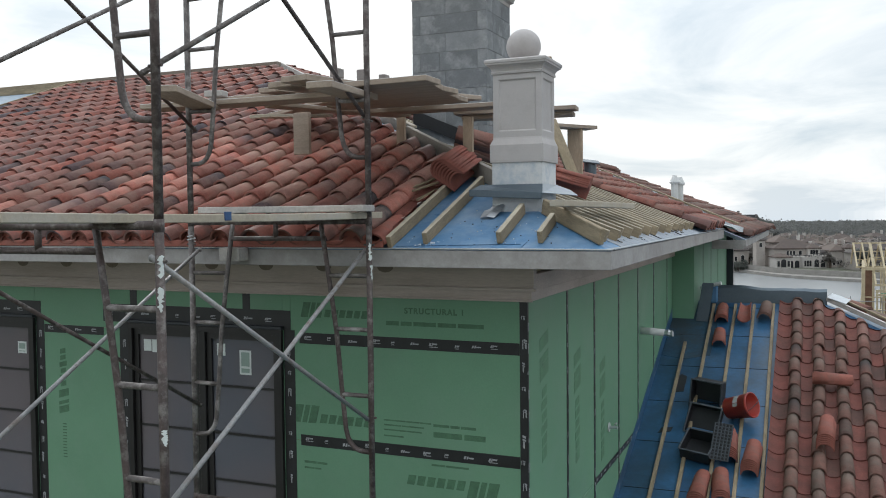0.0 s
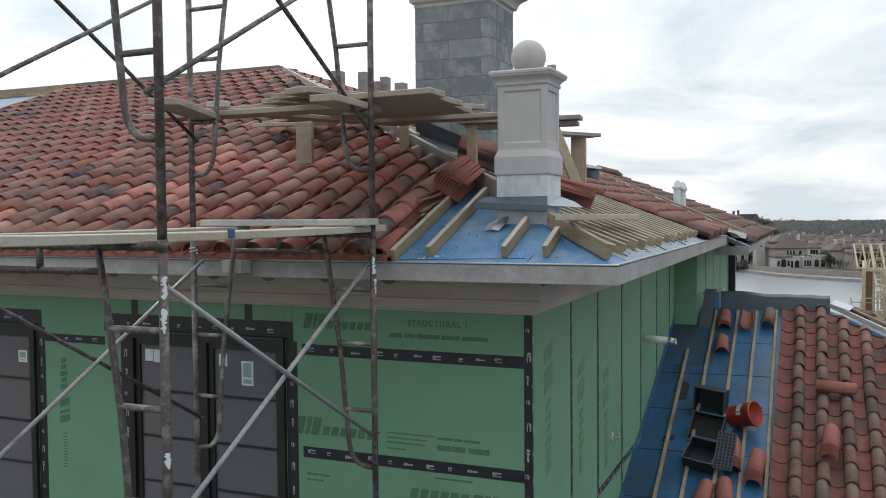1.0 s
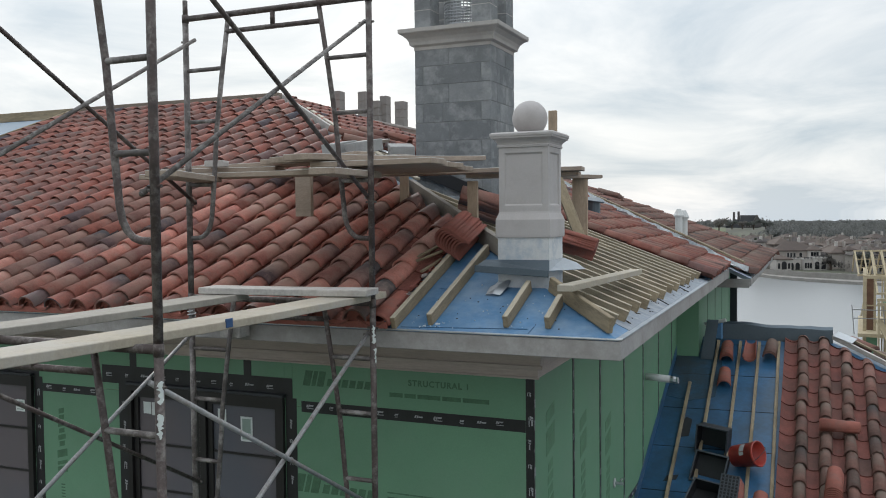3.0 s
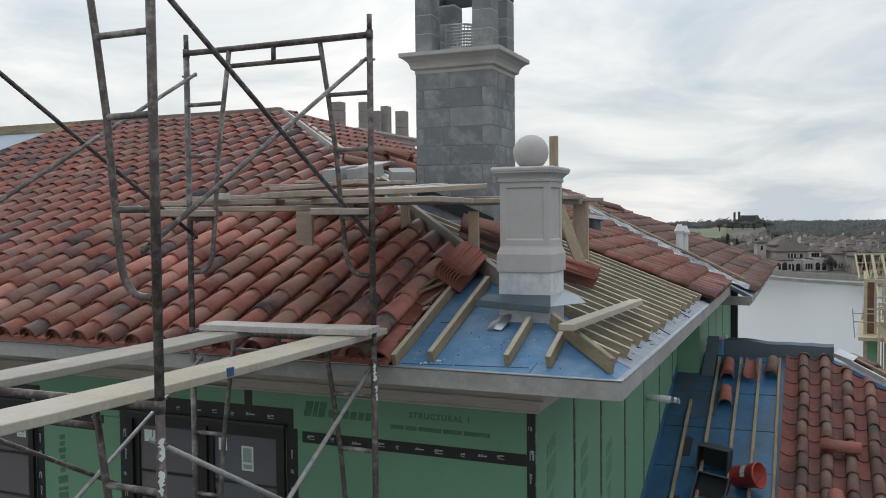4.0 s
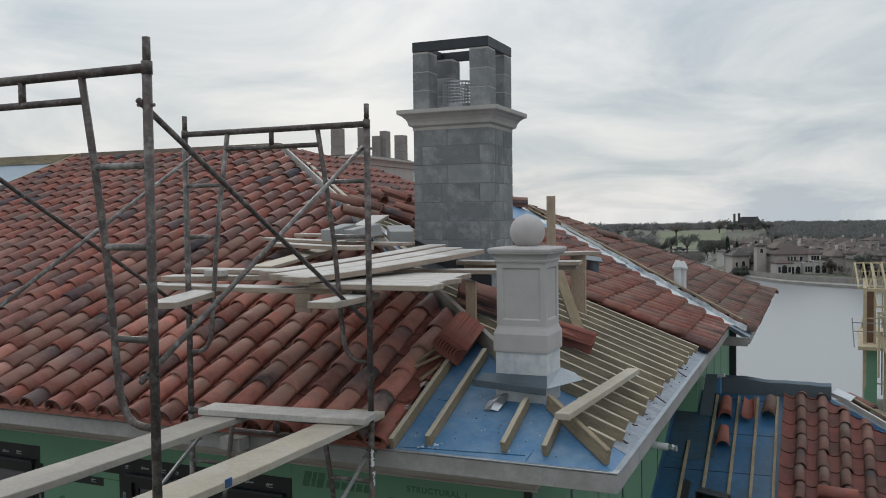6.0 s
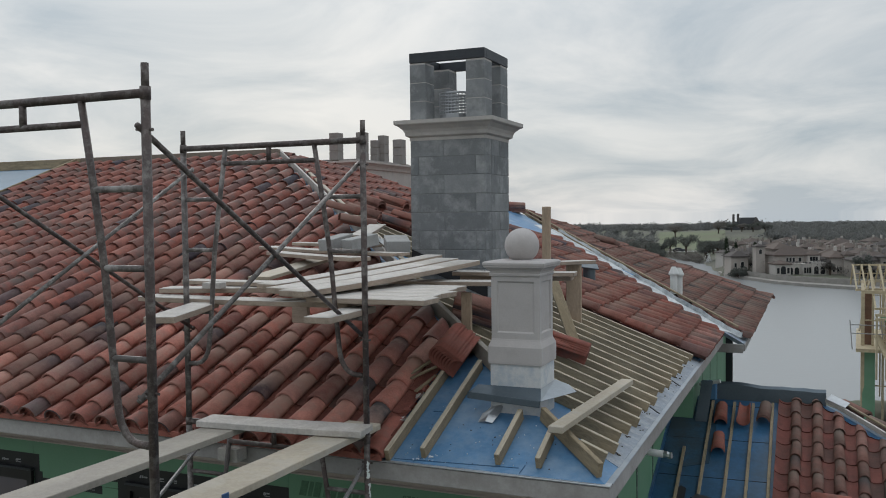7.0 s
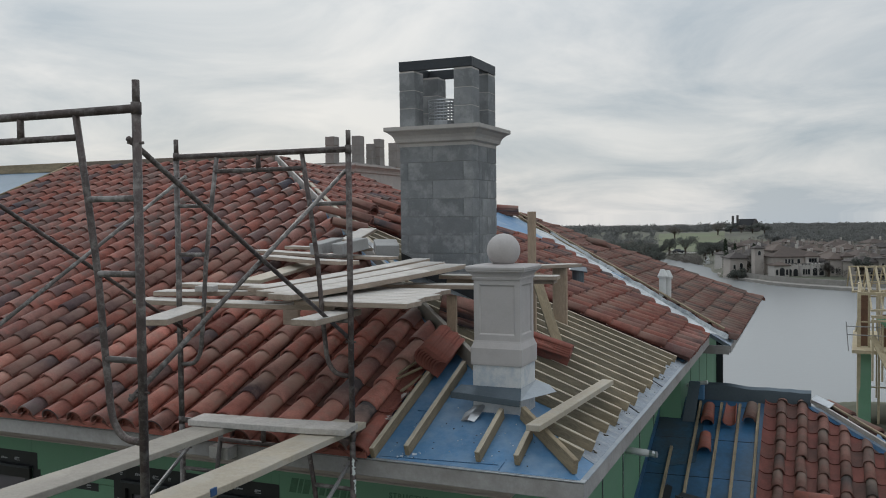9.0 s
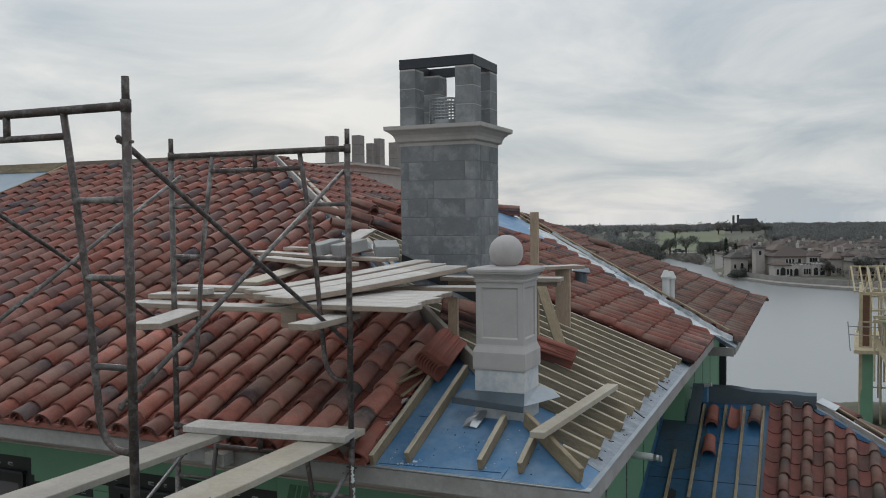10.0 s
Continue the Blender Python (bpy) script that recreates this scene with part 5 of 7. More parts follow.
post(-1.56, 1.50, 7.645)
post(-3.07, 1.20, 7.735, 0.165, 0.045, 7.355, "short wide weathered board hanging below the planks", M_OLDWOOD_SHADE)
post(-1.27, 4.08, 7.755, 0.17, 0.045)
post(-1.29, 3.06, 8.40, 0.085, 0.04, label="upright pine board standing beside the planks")
post(-2.6, 2.3, 7.86, 0.09, 0.04)
tagged(beam("diagonal_brace", (-1.24, 3.00, 7.74), (-0.78, 2.42, right_z(-0.78) + 0.10), 0.038, 0.10, M_PINE, up=(1, 0.3, 0)), "slanting pine brace under the planks", "brace")
# a loose board on the battens
tagged(beam("loose_board", (-0.37, 0.10, 6.86), (-0.26, 2.02, 6.85), 0.105, 0.045, M_PLANKY), "loose grey pine board lying across the battens", "board")


def cap_block(x, y, z, turn, tip, wide=0.19):
    """A solid concrete cap block lying tilted on the boards."""
    tagged(part("concrete_block", box((wide, 0.34, 0.12), Matrix.Translation((0, 0.17, 0.06)), 0.006), M_CAPBLOCK, None, "", pose(x, y, z, tip, 0, turn)), "loose grey concrete block on the planks", "concrete block", "loose blocks")


tagged(part("concrete_block", box((0.16, 0.11, 0.05), None, 0.006), M_STONE, None, "", pose(-3.20, 0.13, 7.778, 0, 0, 12)), "small broken concrete block on the planks", "concrete block", "loose blocks")
cap_block(-3.39, 2.18, 7.965, -16, 10)
cap_block(-3.12, 2.16, 7.965, -28, 10)
cap_block(-2.72, 2.52, 7.94, 32, 10, 0.25)
plank((-3.15, 2.45, 8.125), (-3.39, 3.35, 8.23), 0.2, 0.035)
tagged(beam("metal_strip", (-3.43, 3.3, 8.12), (-2.83, 2.56, 7.985), 0.07, 0.006, M_VALLEY), "bent bright metal strip lying between the blocks", "flashing")


# ---- stacks of spare tiles ----
def tile_stack(m, n, label, step=0.018, lean=0.012, mat=None):
    st = thing("tile_stack", m.translation, label, "tiles", "tile stacks")
    me = tile_mesh("stacked_tile", mat or M_NEWTILE)
    for i in range(n):
        piece("stacked_tile", me, m @ pose(0.003 * math.sin(i * 3.1), i * lean, i * step - 0.05, 0, 0, 1.5 * math.sin(i * 1.7)), st)


tile_stack(FRONT.at(-1.43, 1.12, 0.10, 2) @ pose(0, 0, 0, 0, -54, 0), 8, "stack of nested red clay tiles at the tiling's edge", 0.027, 0.002)
tile_stack(RIGHT.at(2.25, 0.80, 0.12, 4) @ pose(0, 0, 0, 0, 40, 0), 5, "stack of nested red clay tiles lying on the battens", 0.024, 0.002)
tile_stack(Matrix.Translation((-4.86, 12.0, 8.36)) @ pose(0, 0, 0, 0, 0, -75), 6, "stack of brown clay tiles on pine at the wing apex", 0.028, 0.0, M_TILE)
tagged(part("pine_block", box((0.5, 0.4, 0.16)), M_PINE), "pine block under the tiles at the wing apex", "block").matrix_basis = pose(-4.84, 12.2, 8.33, 0, 0, 20)
tile_stack(WING.at(12.7, 3.1, 0.12, 10), 3, "stack of dark brown clay tiles on the wing", 0.018, 0.05, M_TILE_LOW)
for y, x, turn in ((4.74, 4.14, 12), (5.04, 3.82, 8), (5.62, 4.56, -14), (5.78, 4.0, 6), (4.57, 4.35, 24), (4.08, 3.87, 40), (6.46, 4.57, -6)):
    tile_stack(RIGHT.at(y, x / COS, 0.13, turn), 1 + (int(x * 100) % 2), "loose stack of red clay tiles near the hip", 0.03, 0.012, M_TILE)
tile_stack(RIGHT.at(2.16, 1.66, 0.12, 24) @ pose(0, 0, 0, 0, -12, 0), 7, "stack of nested dusky red clay tiles between hip and chimney", 0.027, 0.004, M_TILE)
rnd = random.Random(61)
for k in range(9):
    y = 0.12 + 0.1 * k + rnd.uniform(-0.03, 0.03)
    bm = bmesh.new()
    n_ = rnd.randint(4, 6)
    ring_ = [bm.verts.new((rnd.uniform(0.025, 0.055) * math.cos(t), rnd.uniform(0.03, 0.07) * math.sin(t), 0)) for t in np.linspace(0, math.tau, n_ + 1)[:-1]]
    bm.faces.new(ring_)
    shard = part("tile_shard", bm, M_NEWTILE if k % 3 else M_STONE, None, "", FRONT.at(rnd.uniform(-1.69, -1.64), y / COS, 0.05 + 0.03 * rnd.random(), rnd.uniform(0, 180), rnd.uniform(-25, 25)))
    shard.modifiers.new("thickness", "SOLIDIFY").thickness = 0.012
    tagged(shard, "broken shard of clay tile and mortar at the tiling's edge", "shard", "tile shards")
# split batten ends among the edge tiles
for a, b in (((-1.84, 0.86, 7.00), (-1.73, 1.16, 7.10)), ((-1.80, 0.84, 6.985), (-1.66, 1.05, 7.06)), ((-1.70, 0.72, 6.91), (-1.63, 0.98, 7.0))):
    tagged(beam("wood_splinter", a, b, 0.03, 0.018, M_PINE), "split end of a pine batten among the tiles", "splinter")
tile_stack(FRONT.at(-1.70, -0.03, 0.02, 0), 1, "eave tile at the end of the bottom course")

# hip capping on the finished part of the front hip
ha, hb = Vector((-2.9, 2.9, front_z(2.9) + 0.10)), Vector((-HIP, HIP, front_z(HIP) + 0.08))
tagged(beam("hip_board", ha, hb, 0.035, 0.12, M_PLANK, None, "", hip_n, 0.006), "weathered pine board along the finished hip", "hip board")
tagged(beam("hip_board", ha + Vector((0.16, 0.02, -0.01)), hb.lerp(ha, 0.2) + Vector((0.16, 0.02, -0.01)), 0.06, 0.03, M_PLANKY, None, "", hip_n, 0.006), "pale loose board lying beside the hip", "hip board")
pl = [Vector((x, y, front_z(y))) + FRONT.n * 0.006 for x, y in ((LEFT, 0.3), (-12.16, 0.3), (-12.16, HIP - 0.1), (LEFT, HIP - 0.1))]
tagged(part("roof_membrane", slab(pl, 0.003), M_PALE), "pale grey-blue membrane on the untiled end of the roof", "membrane", kind="structure")
bm = span_box(-12.0, -1.62, -0.052, -0.03, EAVE + 0.006, EAVE + 0.055, 0.004)
for k in range(35):
    c = -1.879 - PITCH * k
    plug = [(c + 0.082 * math.cos(t), EAVE + 0.05 + 0.092 * math.sin(t)) for t in np.linspace(0, math.pi, 9)]
    q = [[bm.verts.new((x, y, z)) for x, z in plug] for y in (-0.030, -0.022)]
    bm.faces.new(q[0]), bm.faces.new(q[1][::-1])
tagged(part("eave_closure", bm, M_NEWTILE), "red clay closure strip under the bottom course of tiles", "tile closure", kind="structure")
tagged(beam("edge_board", (-12.12, 0.0, front_z(0) + 0.09), (-12.12, HIP, front_z(HIP) + 0.09), 0.04, 0.16, M_PINE), "pine board at the far edge of the tiling", "board")

# vents
for i, (x, y) in enumerate(((-0.93, 9.36), (-0.865, 9.50))):
    v = thing("vent_pipe", (x, y, wing_z(x)), "white vent pipe with a flared conical cap on the wing roof", "vent pipe", "vent pipes")
    bm = bmesh.new()
    bmesh.ops.create_cone(bm, segments=16, radius1=0.06, radius2=0.06, depth=0.45, cap_ends=True, matrix=Matrix.Translation((x, y, wing_z(x) + 0.205)))
    part("pipe", bm, M_PVC, v)
    bm = bmesh.new()
    bmesh.ops.create_cone(bm, segments=10, radius1=0.080, radius2=0.088, depth=0.03, cap_ends=True, matrix=Matrix.Translation((x, y, wing_z(x) + 0.440)))
    bmesh.ops.create_cone(bm, segments=10, radius1=0.088, radius2=0.035, depth=0.11, cap_ends=True, matrix=Matrix.Translation((x, y, wing_z(x) + 0.510)))
    part("cap", bm, M_PVC, v)
v = thing("roof_vent", (-1.8, 7.0, right_z(-1.8)), "small grey metal roof vent on a stub pipe", "roof vent")
bm = bmesh.new()
bmesh.ops.create_cone(bm, segments=16, radius1=0.09, radius2=0.09, depth=0.3, cap_ends=True, matrix=Matrix.Translation((-1.8, 7.0, right_z(-1.8) + 0.15)))
part("pipe", bm, M_LEAD, v)
part("hood", box((0.26, 0.26, 0.02), pose(-1.8, 7.0, right_z(-1.8) + 0.32, 12, 8, 20)), M_LEAD, v)
# wall fittings on the side wall
p = thing("drain_pipe", (-0.80, 5.53, 5.29), "white plastic pipe stub with a foil end through the side wall", "pipe")
part("pipe", pipe([(-0.82, 5.53, 5.29), (-0.50, 5.53, 5.27)], 0.046, 14), M_PVC, p, smooth=True)
part("foil_end", pipe([(-0.50, 5.53, 5.27), (-0.46, 5.525, 5.272), (-0.43, 5.535, 5.26), (-0.40, 5.53, 5.265)], 0.043, 7), M_METAL, p, "crumpled foil end")
p = thing("hose_tap", (-0.80, 3.62, 4.48), "small metal tap on the side wall", "tap")
part("stem", pipe([(-0.80, 3.62, 4.48), (-0.70, 3.62, 4.48)], 0.018, 8), M_METAL, p)
part("flange", pipe([(-0.795, 3.62, 4.48), (-0.785, 3.62, 4.48)], 0.05, 12), M_PVC, p)
part("handle", pipe([(-0.72, 3.58, 4.52), (-0.72, 3.66, 4.52)], 0.01, 6), M_METAL, p)

# ---- the lower roof beside the side wall ----
LR, LX = 8.80, 1.40
lr = [(WALL_X, -3.0), (WALL_X, LR), (LX, LR), (LX + LR + 3.0, -3.0)]
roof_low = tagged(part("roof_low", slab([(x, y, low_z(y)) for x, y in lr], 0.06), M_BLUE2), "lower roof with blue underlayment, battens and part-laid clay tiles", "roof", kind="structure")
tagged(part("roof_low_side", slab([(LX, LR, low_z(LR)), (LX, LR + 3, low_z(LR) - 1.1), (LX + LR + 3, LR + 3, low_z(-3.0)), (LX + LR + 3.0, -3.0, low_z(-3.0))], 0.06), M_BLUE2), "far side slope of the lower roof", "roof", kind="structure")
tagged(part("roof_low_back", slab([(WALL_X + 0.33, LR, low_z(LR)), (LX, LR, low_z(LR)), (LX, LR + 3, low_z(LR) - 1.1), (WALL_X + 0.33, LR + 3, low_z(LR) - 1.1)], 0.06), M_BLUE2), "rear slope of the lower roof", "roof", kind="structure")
tagged(part("wall_low", span_box(WALL_X, LX + 10.8, -2.2, -2.05, TERRACE, low_z(-2.1) - 0.07, 0), M_GREEN), "wall under the lower roof", "wall", kind="structure")
tagged(part("wall_low_side", span_box(LX + 10.65, LX + 10.8, -2.05, 11.0, TERRACE, low_z(-3.0) - 0.07, 0), M_GREEN), "end wall under the lower roof", "wall", kind="structure")
bm = bmesh.new()
prof = [(-0.03, -0.16), (-0.02, 0.16), (0.05, 0.20), (0.12, 0.17)]
xs = np.linspace(-0.30, 1.42, 12)
rows = [[bm.verts.new((x, LR + a - 0.02, low_z(LR) + 0.10 + b * (0.85 if x < 1.0 else 1.0) + 0.012 * math.sin(x * 9) - 0.045 * (x + 0.3))) for a, b in prof] for x in xs]
for a, b in zip(rows, rows[1:]):
    for i in range(3):
        bm.faces.new((a[i], b[i], b[i + 1], a[i + 1]))
rf = part("ridge_flashing", bm, M_LEAD)
rf.modifiers.new("thickness", "SOLIDIFY").thickness = 0.004
tagged(rf, "dull bent sheet-metal flashing along the lower ridge", "flashing", kind="structure")
tagged(part("upright_flashing", slab([(-0.43, 8.1, low_z(8.1) + 0.02), (-0.25, 8.1, low_z(8.1) + 0.02), (-0.21, 8.55, low_z(8.5) + 0.42), (-0.38, 8.55, low_z(8.5) + 0.42)], 0.004), M_LEAD), "dull flashing sheet bent up beside the wall", "flashing", kind="structure")
tagged(part("blue_wrap", span_box(-0.40, -0.16, 8.62, 8.70, 5.36, 5.66, 0.02), M_BLUE), "scrap of blue membrane and pipe by the wall", "membrane")
tagged(part("scrap_pipe", pipe([(-0.42, 8.6, 5.60), (-0.10, 8.55, 5.68)], 0.03, 10), M_PVC), "white pipe offcut by the wall", "pipe")
hz = LOW.n * 0.10
tagged(beam("hip_board", Vector((LX + 0.02, LR - 0.02, low_z(LR - 0.02))) + hz, Vector((LX + 5.0, LR - 5.0, low_z(LR - 5.0))) + hz, 0.04, 0.07, M_PLANK), "pine board along the lower hip", "hip board")
tagged(beam("hip_board", Vector((LX + 0.25, LR - 0.1, low_z(LR - 0.1) + 0.02)) + hz, Vector((LX + 3.2, LR - 3.0, low_z(LR - 3.0) + 0.02)) + hz, 0.035, 0.03, M_PINE), "pine strip along the lower hip", "hip board")
LOWB = [(-0.50, 2.0, 7.45), (-0.215, 2.0, 8.65), (0.11, 2.0, 8.65), (0.385, 2.0, 8.65), (0.665, 1.0, 8.70)]
for x0, ya, yb in LOWB:
    xa = x0 + 0.055 * (8 - ya) / 4
    a, b = Vector((xa, ya, low_z(ya))) + LOW.n * 0.022, Vector((x0, yb, low_z(yb))) + LOW.n * 0.022
    tagged(beam("batten", a, b, 0.042, 0.042, M_PINE, None, "", LOW.n), "weathered batten up the lower roof", "batten", "lower battens")
for i in range(7):
    y = 3.4 + i * 0.86
    tagged(beam("underlayment_lap", Vector((WALL_X + 0.02, y, low_z(y))) + LOW.n * 0.003, Vector((0.68, y + 0.04, low_z(y + 0.04))) + LOW.n * 0.003, 0.008, 0.004, M_DARK, None, "", LOW.n, 0), "dark lap edge in the blue underlayment", "lap", kind="structure")
dull = [LOW.at(a, u, 0.0045).translation for a, u in ((WALL_X + 0.01, 7.60), (-0.46, 7.52), (-0.12, 7.66), (-0.10, 8.4), (-0.14, 9.30), (WALL_X + 0.01, 9.30))]
tagged(part("underlayment_sheet", slab(dull, 0.003), M_DULL), "dull grey-blue underlayment sheet at the top of the lower roof", "membrane", kind="structure")
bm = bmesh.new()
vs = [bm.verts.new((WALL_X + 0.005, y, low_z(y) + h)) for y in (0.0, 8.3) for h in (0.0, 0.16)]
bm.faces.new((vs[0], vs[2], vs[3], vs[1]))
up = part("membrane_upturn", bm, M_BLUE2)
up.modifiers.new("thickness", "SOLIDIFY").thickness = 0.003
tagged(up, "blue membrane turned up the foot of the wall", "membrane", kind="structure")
tagged(part("dark_patch", slab([LOW.at(a, u, 0.006).translation for a, u in ((-0.50, 6.62), (-0.36, 6.66), (-0.36, 7.05), (-0.44, 7.10), (-0.52, 6.95))], 0.003), M_DARK), "dark scrap of felt on the blue underlayment", "felt")
tagged(part("dark_patch", slab([LOW.at(a, u, 0.006).translation for a, u in ((-0.55, 5.66), (-0.40, 5.72), (-0.38, 5.82), (-0.52, 5.78))], 0.003), M_DARK), "dark torn scrap on the blue underlayment", "felt")


# black crates, red bucket
def crate(a, u, turn, tip, label, sx=0.38, sy=0.30, sz=0.17):
    m = LOW.at(a, u, 0.05, turn, tip)
    c = thing("crate", m.translation, label, "crate", "black crates")
    bm = bmesh.new()
    t = 0.008
    for s, cc in (((sx, t, sz), (0, -sy / 2, sz / 2)), ((sx, t, sz), (0, sy / 2, sz / 2)), ((t, sy, sz), (-sx / 2, 0, sz / 2)), ((t, sy, sz), (sx / 2, 0, sz / 2)), ((sx, sy, t), (0, 0, t / 2))):
        add_box(bm, s, Matrix.Translation(cc))
    part("tub", bm, M_DARK, c, m=m)
    bm = bmesh.new()
    for s, cc in (((sx + 0.03, 0.02, 0.014), (0, -sy / 2 - 0.006, sz)), ((sx + 0.03, 0.02, 0.014), (0, sy / 2 + 0.006, sz)), ((0.02, sy, 0.014), (-sx / 2 - 0.006, 0, sz)), ((0.02, sy, 0.014), (sx / 2 + 0.006, 0, sz))):
        add_box(bm, s, Matrix.Translation(cc), 0.003)
    part("rim", bm, M_GRID, c, m=m)
    part("handle", box((0.10, 0.012, 0.03), Matrix.Translation((0, -sy / 2 - 0.012, sz - 0.03)), 0.004), M_PVC if turn > 0 else M_DARK, c, m=m)


crate(0.0, 6.50, -14, 70, "black plastic crate tipped on its side on the lower roof", 0.38, 0.46, 0.20)
crate(0.0, 5.90, -14, 40, "black plastic tray on the blue underlayment", 0.38, 0.36, 0.12)
gp = LOW.at(0.235, 5.06, 0.12, -8, 40)
grid = thing("plastic_grid", gp.translation, "grey perforated plastic grid lying on the tubs", "grid panel")
me_long, me_short = mesh_of("bar", box((0.012, 0.44, 0.012), None, 0.002), M_GRID), mesh_of("bar", box((0.212, 0.012, 0.010), None, 0.002), M_GRID)
for k in range(6):
    piece("bar", me_long, gp @ Matrix.Translation((-0.10 + 0.04 * k, 0.22, 0)), grid)
part("backing", box((0.22, 0.44, 0.004), Matrix.Translation((0, 0.22, -0.006)), 0.001), M_DARK, grid, "dark sheet behind the bars", m=gp)
for k in range(12):
    piece("bar", me_short, gp @ Matrix.Translation((0, 0.006 + 0.039 * k, 0)), grid)
crate(0.0, 5.30, -14, 10, "black plastic tub on the blue underlayment", 0.34, 0.34, 0.16)
bk = LOW.at(0.40, 6.10, 0.19) @ Vector((0.86, -0.30, 0.42)).to_track_quat("Z", "Y").to_matrix().to_4x4()
bucket = thing("bucket", bk.translation, "red plastic bucket lying on its side", "bucket")
bm = bmesh.new()
n = 28
prof = [(0.0, 0.0), (0.125, 0.0), (0.13, 0.01), (0.148, 0.31), (0.158, 0.315), (0.158, 0.345), (0.150, 0.35), (0.142, 0.34), (0.122, 0.02), (0.0, 0.02)]
rows = [[bm.verts.new((r * math.cos(k * math.tau / n), r * math.sin(k * math.tau / n), z)) for k in range(n)] for r, z in prof[1:-1]]
for a, b in zip(rows, rows[1:]):
    for k in range(n):
        bm.faces.new((a[k], a[(k + 1) % n], b[(k + 1) % n], b[k]))
bm.faces.new(rows[0][::-1]), bm.faces.new(rows[-1])
part("body", bm, M_RED, bucket, m=bk @ Matrix.Translation((0, 0, -0.17)), smooth=True)
part("bail", pipe([(0.16 * math.cos(t), 0.16 * math.sin(t) * 0.3 - 0.02, 0.14 + 0.12 * math.sin(t)) for t in np.linspace(0, math.pi, 14)], 0.004, 6), M_STEEL, bucket, "wire handle", m=bk)
bm = bmesh.new()
for t, w in ((-0.5, 0.05), (-0.1, 0.06), (0.3, 0.04)):
    add_box(bm, (0.002, w, 0.06), pose(0.142 * math.cos(t + 2.2), 0.142 * math.sin(t + 2.2), 0.02, 0, 0, math.degrees(t + 2.2)))
part("mark", bm, M_TAPEPRINT, bucket, "pale printed mark", m=bk)
for a, u, h, turn, n_, lab in ((0.34, 5.14, 0.03, 3, 6, "stack of red clay tiles between the battens"), (0.575, 4.92, 0.03, -4, 6, "stack of red clay tiles between the battens"), (0.32, 4.40, 0.03, 6, 4, "stack of red clay tiles between the battens"),
                               (0.06, 4.32, 0.03, -3, 4, "stack of red clay tiles between the battens"), 
                               (-0.02, 7.88, 0.03, 3, 1, "single red clay tile between the battens"), (1.36, 5.35, 0.16, -4, 6, "stack of red clay tiles on the tiled lower roof")):
    tile_stack(LOW.at(a, u, h, turn), n_, lab)
tile_stack(LOW.at(-0.05, 8.62, 0.02, 2), 3, "stack of dark red clay tiles under the ridge flashing", mat=M_TILE)
tile_stack(LOW.at(0.28, 8.56, 0.19, 0) @ pose(0, 0, 0, 0, 180, 0), 1, "single red clay tile upside down by the ridge")
tile_stack(LOW.at(0.55, 8.70, 0.06, -4), 2, "stack of sooty brown clay tiles under the ridge flashing", mat=M_TILE_LOW)
tile_stack(LOW.at(1.22, 6.85, 0.17, -88), 2, "two red clay tiles lying crosswise on the tiling")
hip_y = Vector((-1, 1, LOW_SLOPE)).normalized()
hip_x = Vector((1, 1, 0)).normalized()
for k in range(6):
    x = 1.84 + 0.36 * k
    y = LR - (x - LX)
    turn = Matrix((hip_x, hip_y, hip_x.cross(hip_y))).transposed().to_4x4()
    tile_stack(Matrix.Translation((x + 0.13, y + 0.13, low_z(y) + 0.05)) @ turn @ pose(0, 0, 0, 2, 0, 7 * math.sin(k * 2.3)), 2, "brown ridge tiles laid along the lower hip", mat=M_TILE_LOW)
tagged(part("bright_scrap", box((0.34, 0.12, 0.01), pose(1.58, 8.62, low_z(8.62) + 0.17, 34, 12, -40)), M_METAL), "bright metal offcut on the lower hip", "offcut")

# ---- land, lake and distance ----
FAR_O, FAR_F, FAR_R = Vector((1.37, -5.55, 0)), Vector((-0.394, 0.919, 0)), Vector((0.919, 0.394, 0))
LAKE = -7.0


def far(d, l, z=0.0):
    """A place d metres out over the lake and l metres to its side."""
    return FAR_O + FAR_F * d + FAR_R * l + Vector((0, 0, z))


def smooth(a, b, x):
    t = min(max((x - a) / (b - a), 0), 1)
    return t * t * (3 - 2 * t)


SHORE = [(-3.0, 420), (-0.2, 330), (0.10, 300), (0.26, 291), (0.300, 254), (0.322, 211), (0.381, 188), (0.420, 180), (0.472, 172), (0.60, 158), (1.2, 120), (4.0, 60)]


def shore(s):
    for (a, da), (b, db) in zip(SHORE, SHORE[1:]):
        if s <= b:
            t = (s - a) / (b - a)
            return da + (db - da) * max(t, 0)
    return SHORE[-1][1]


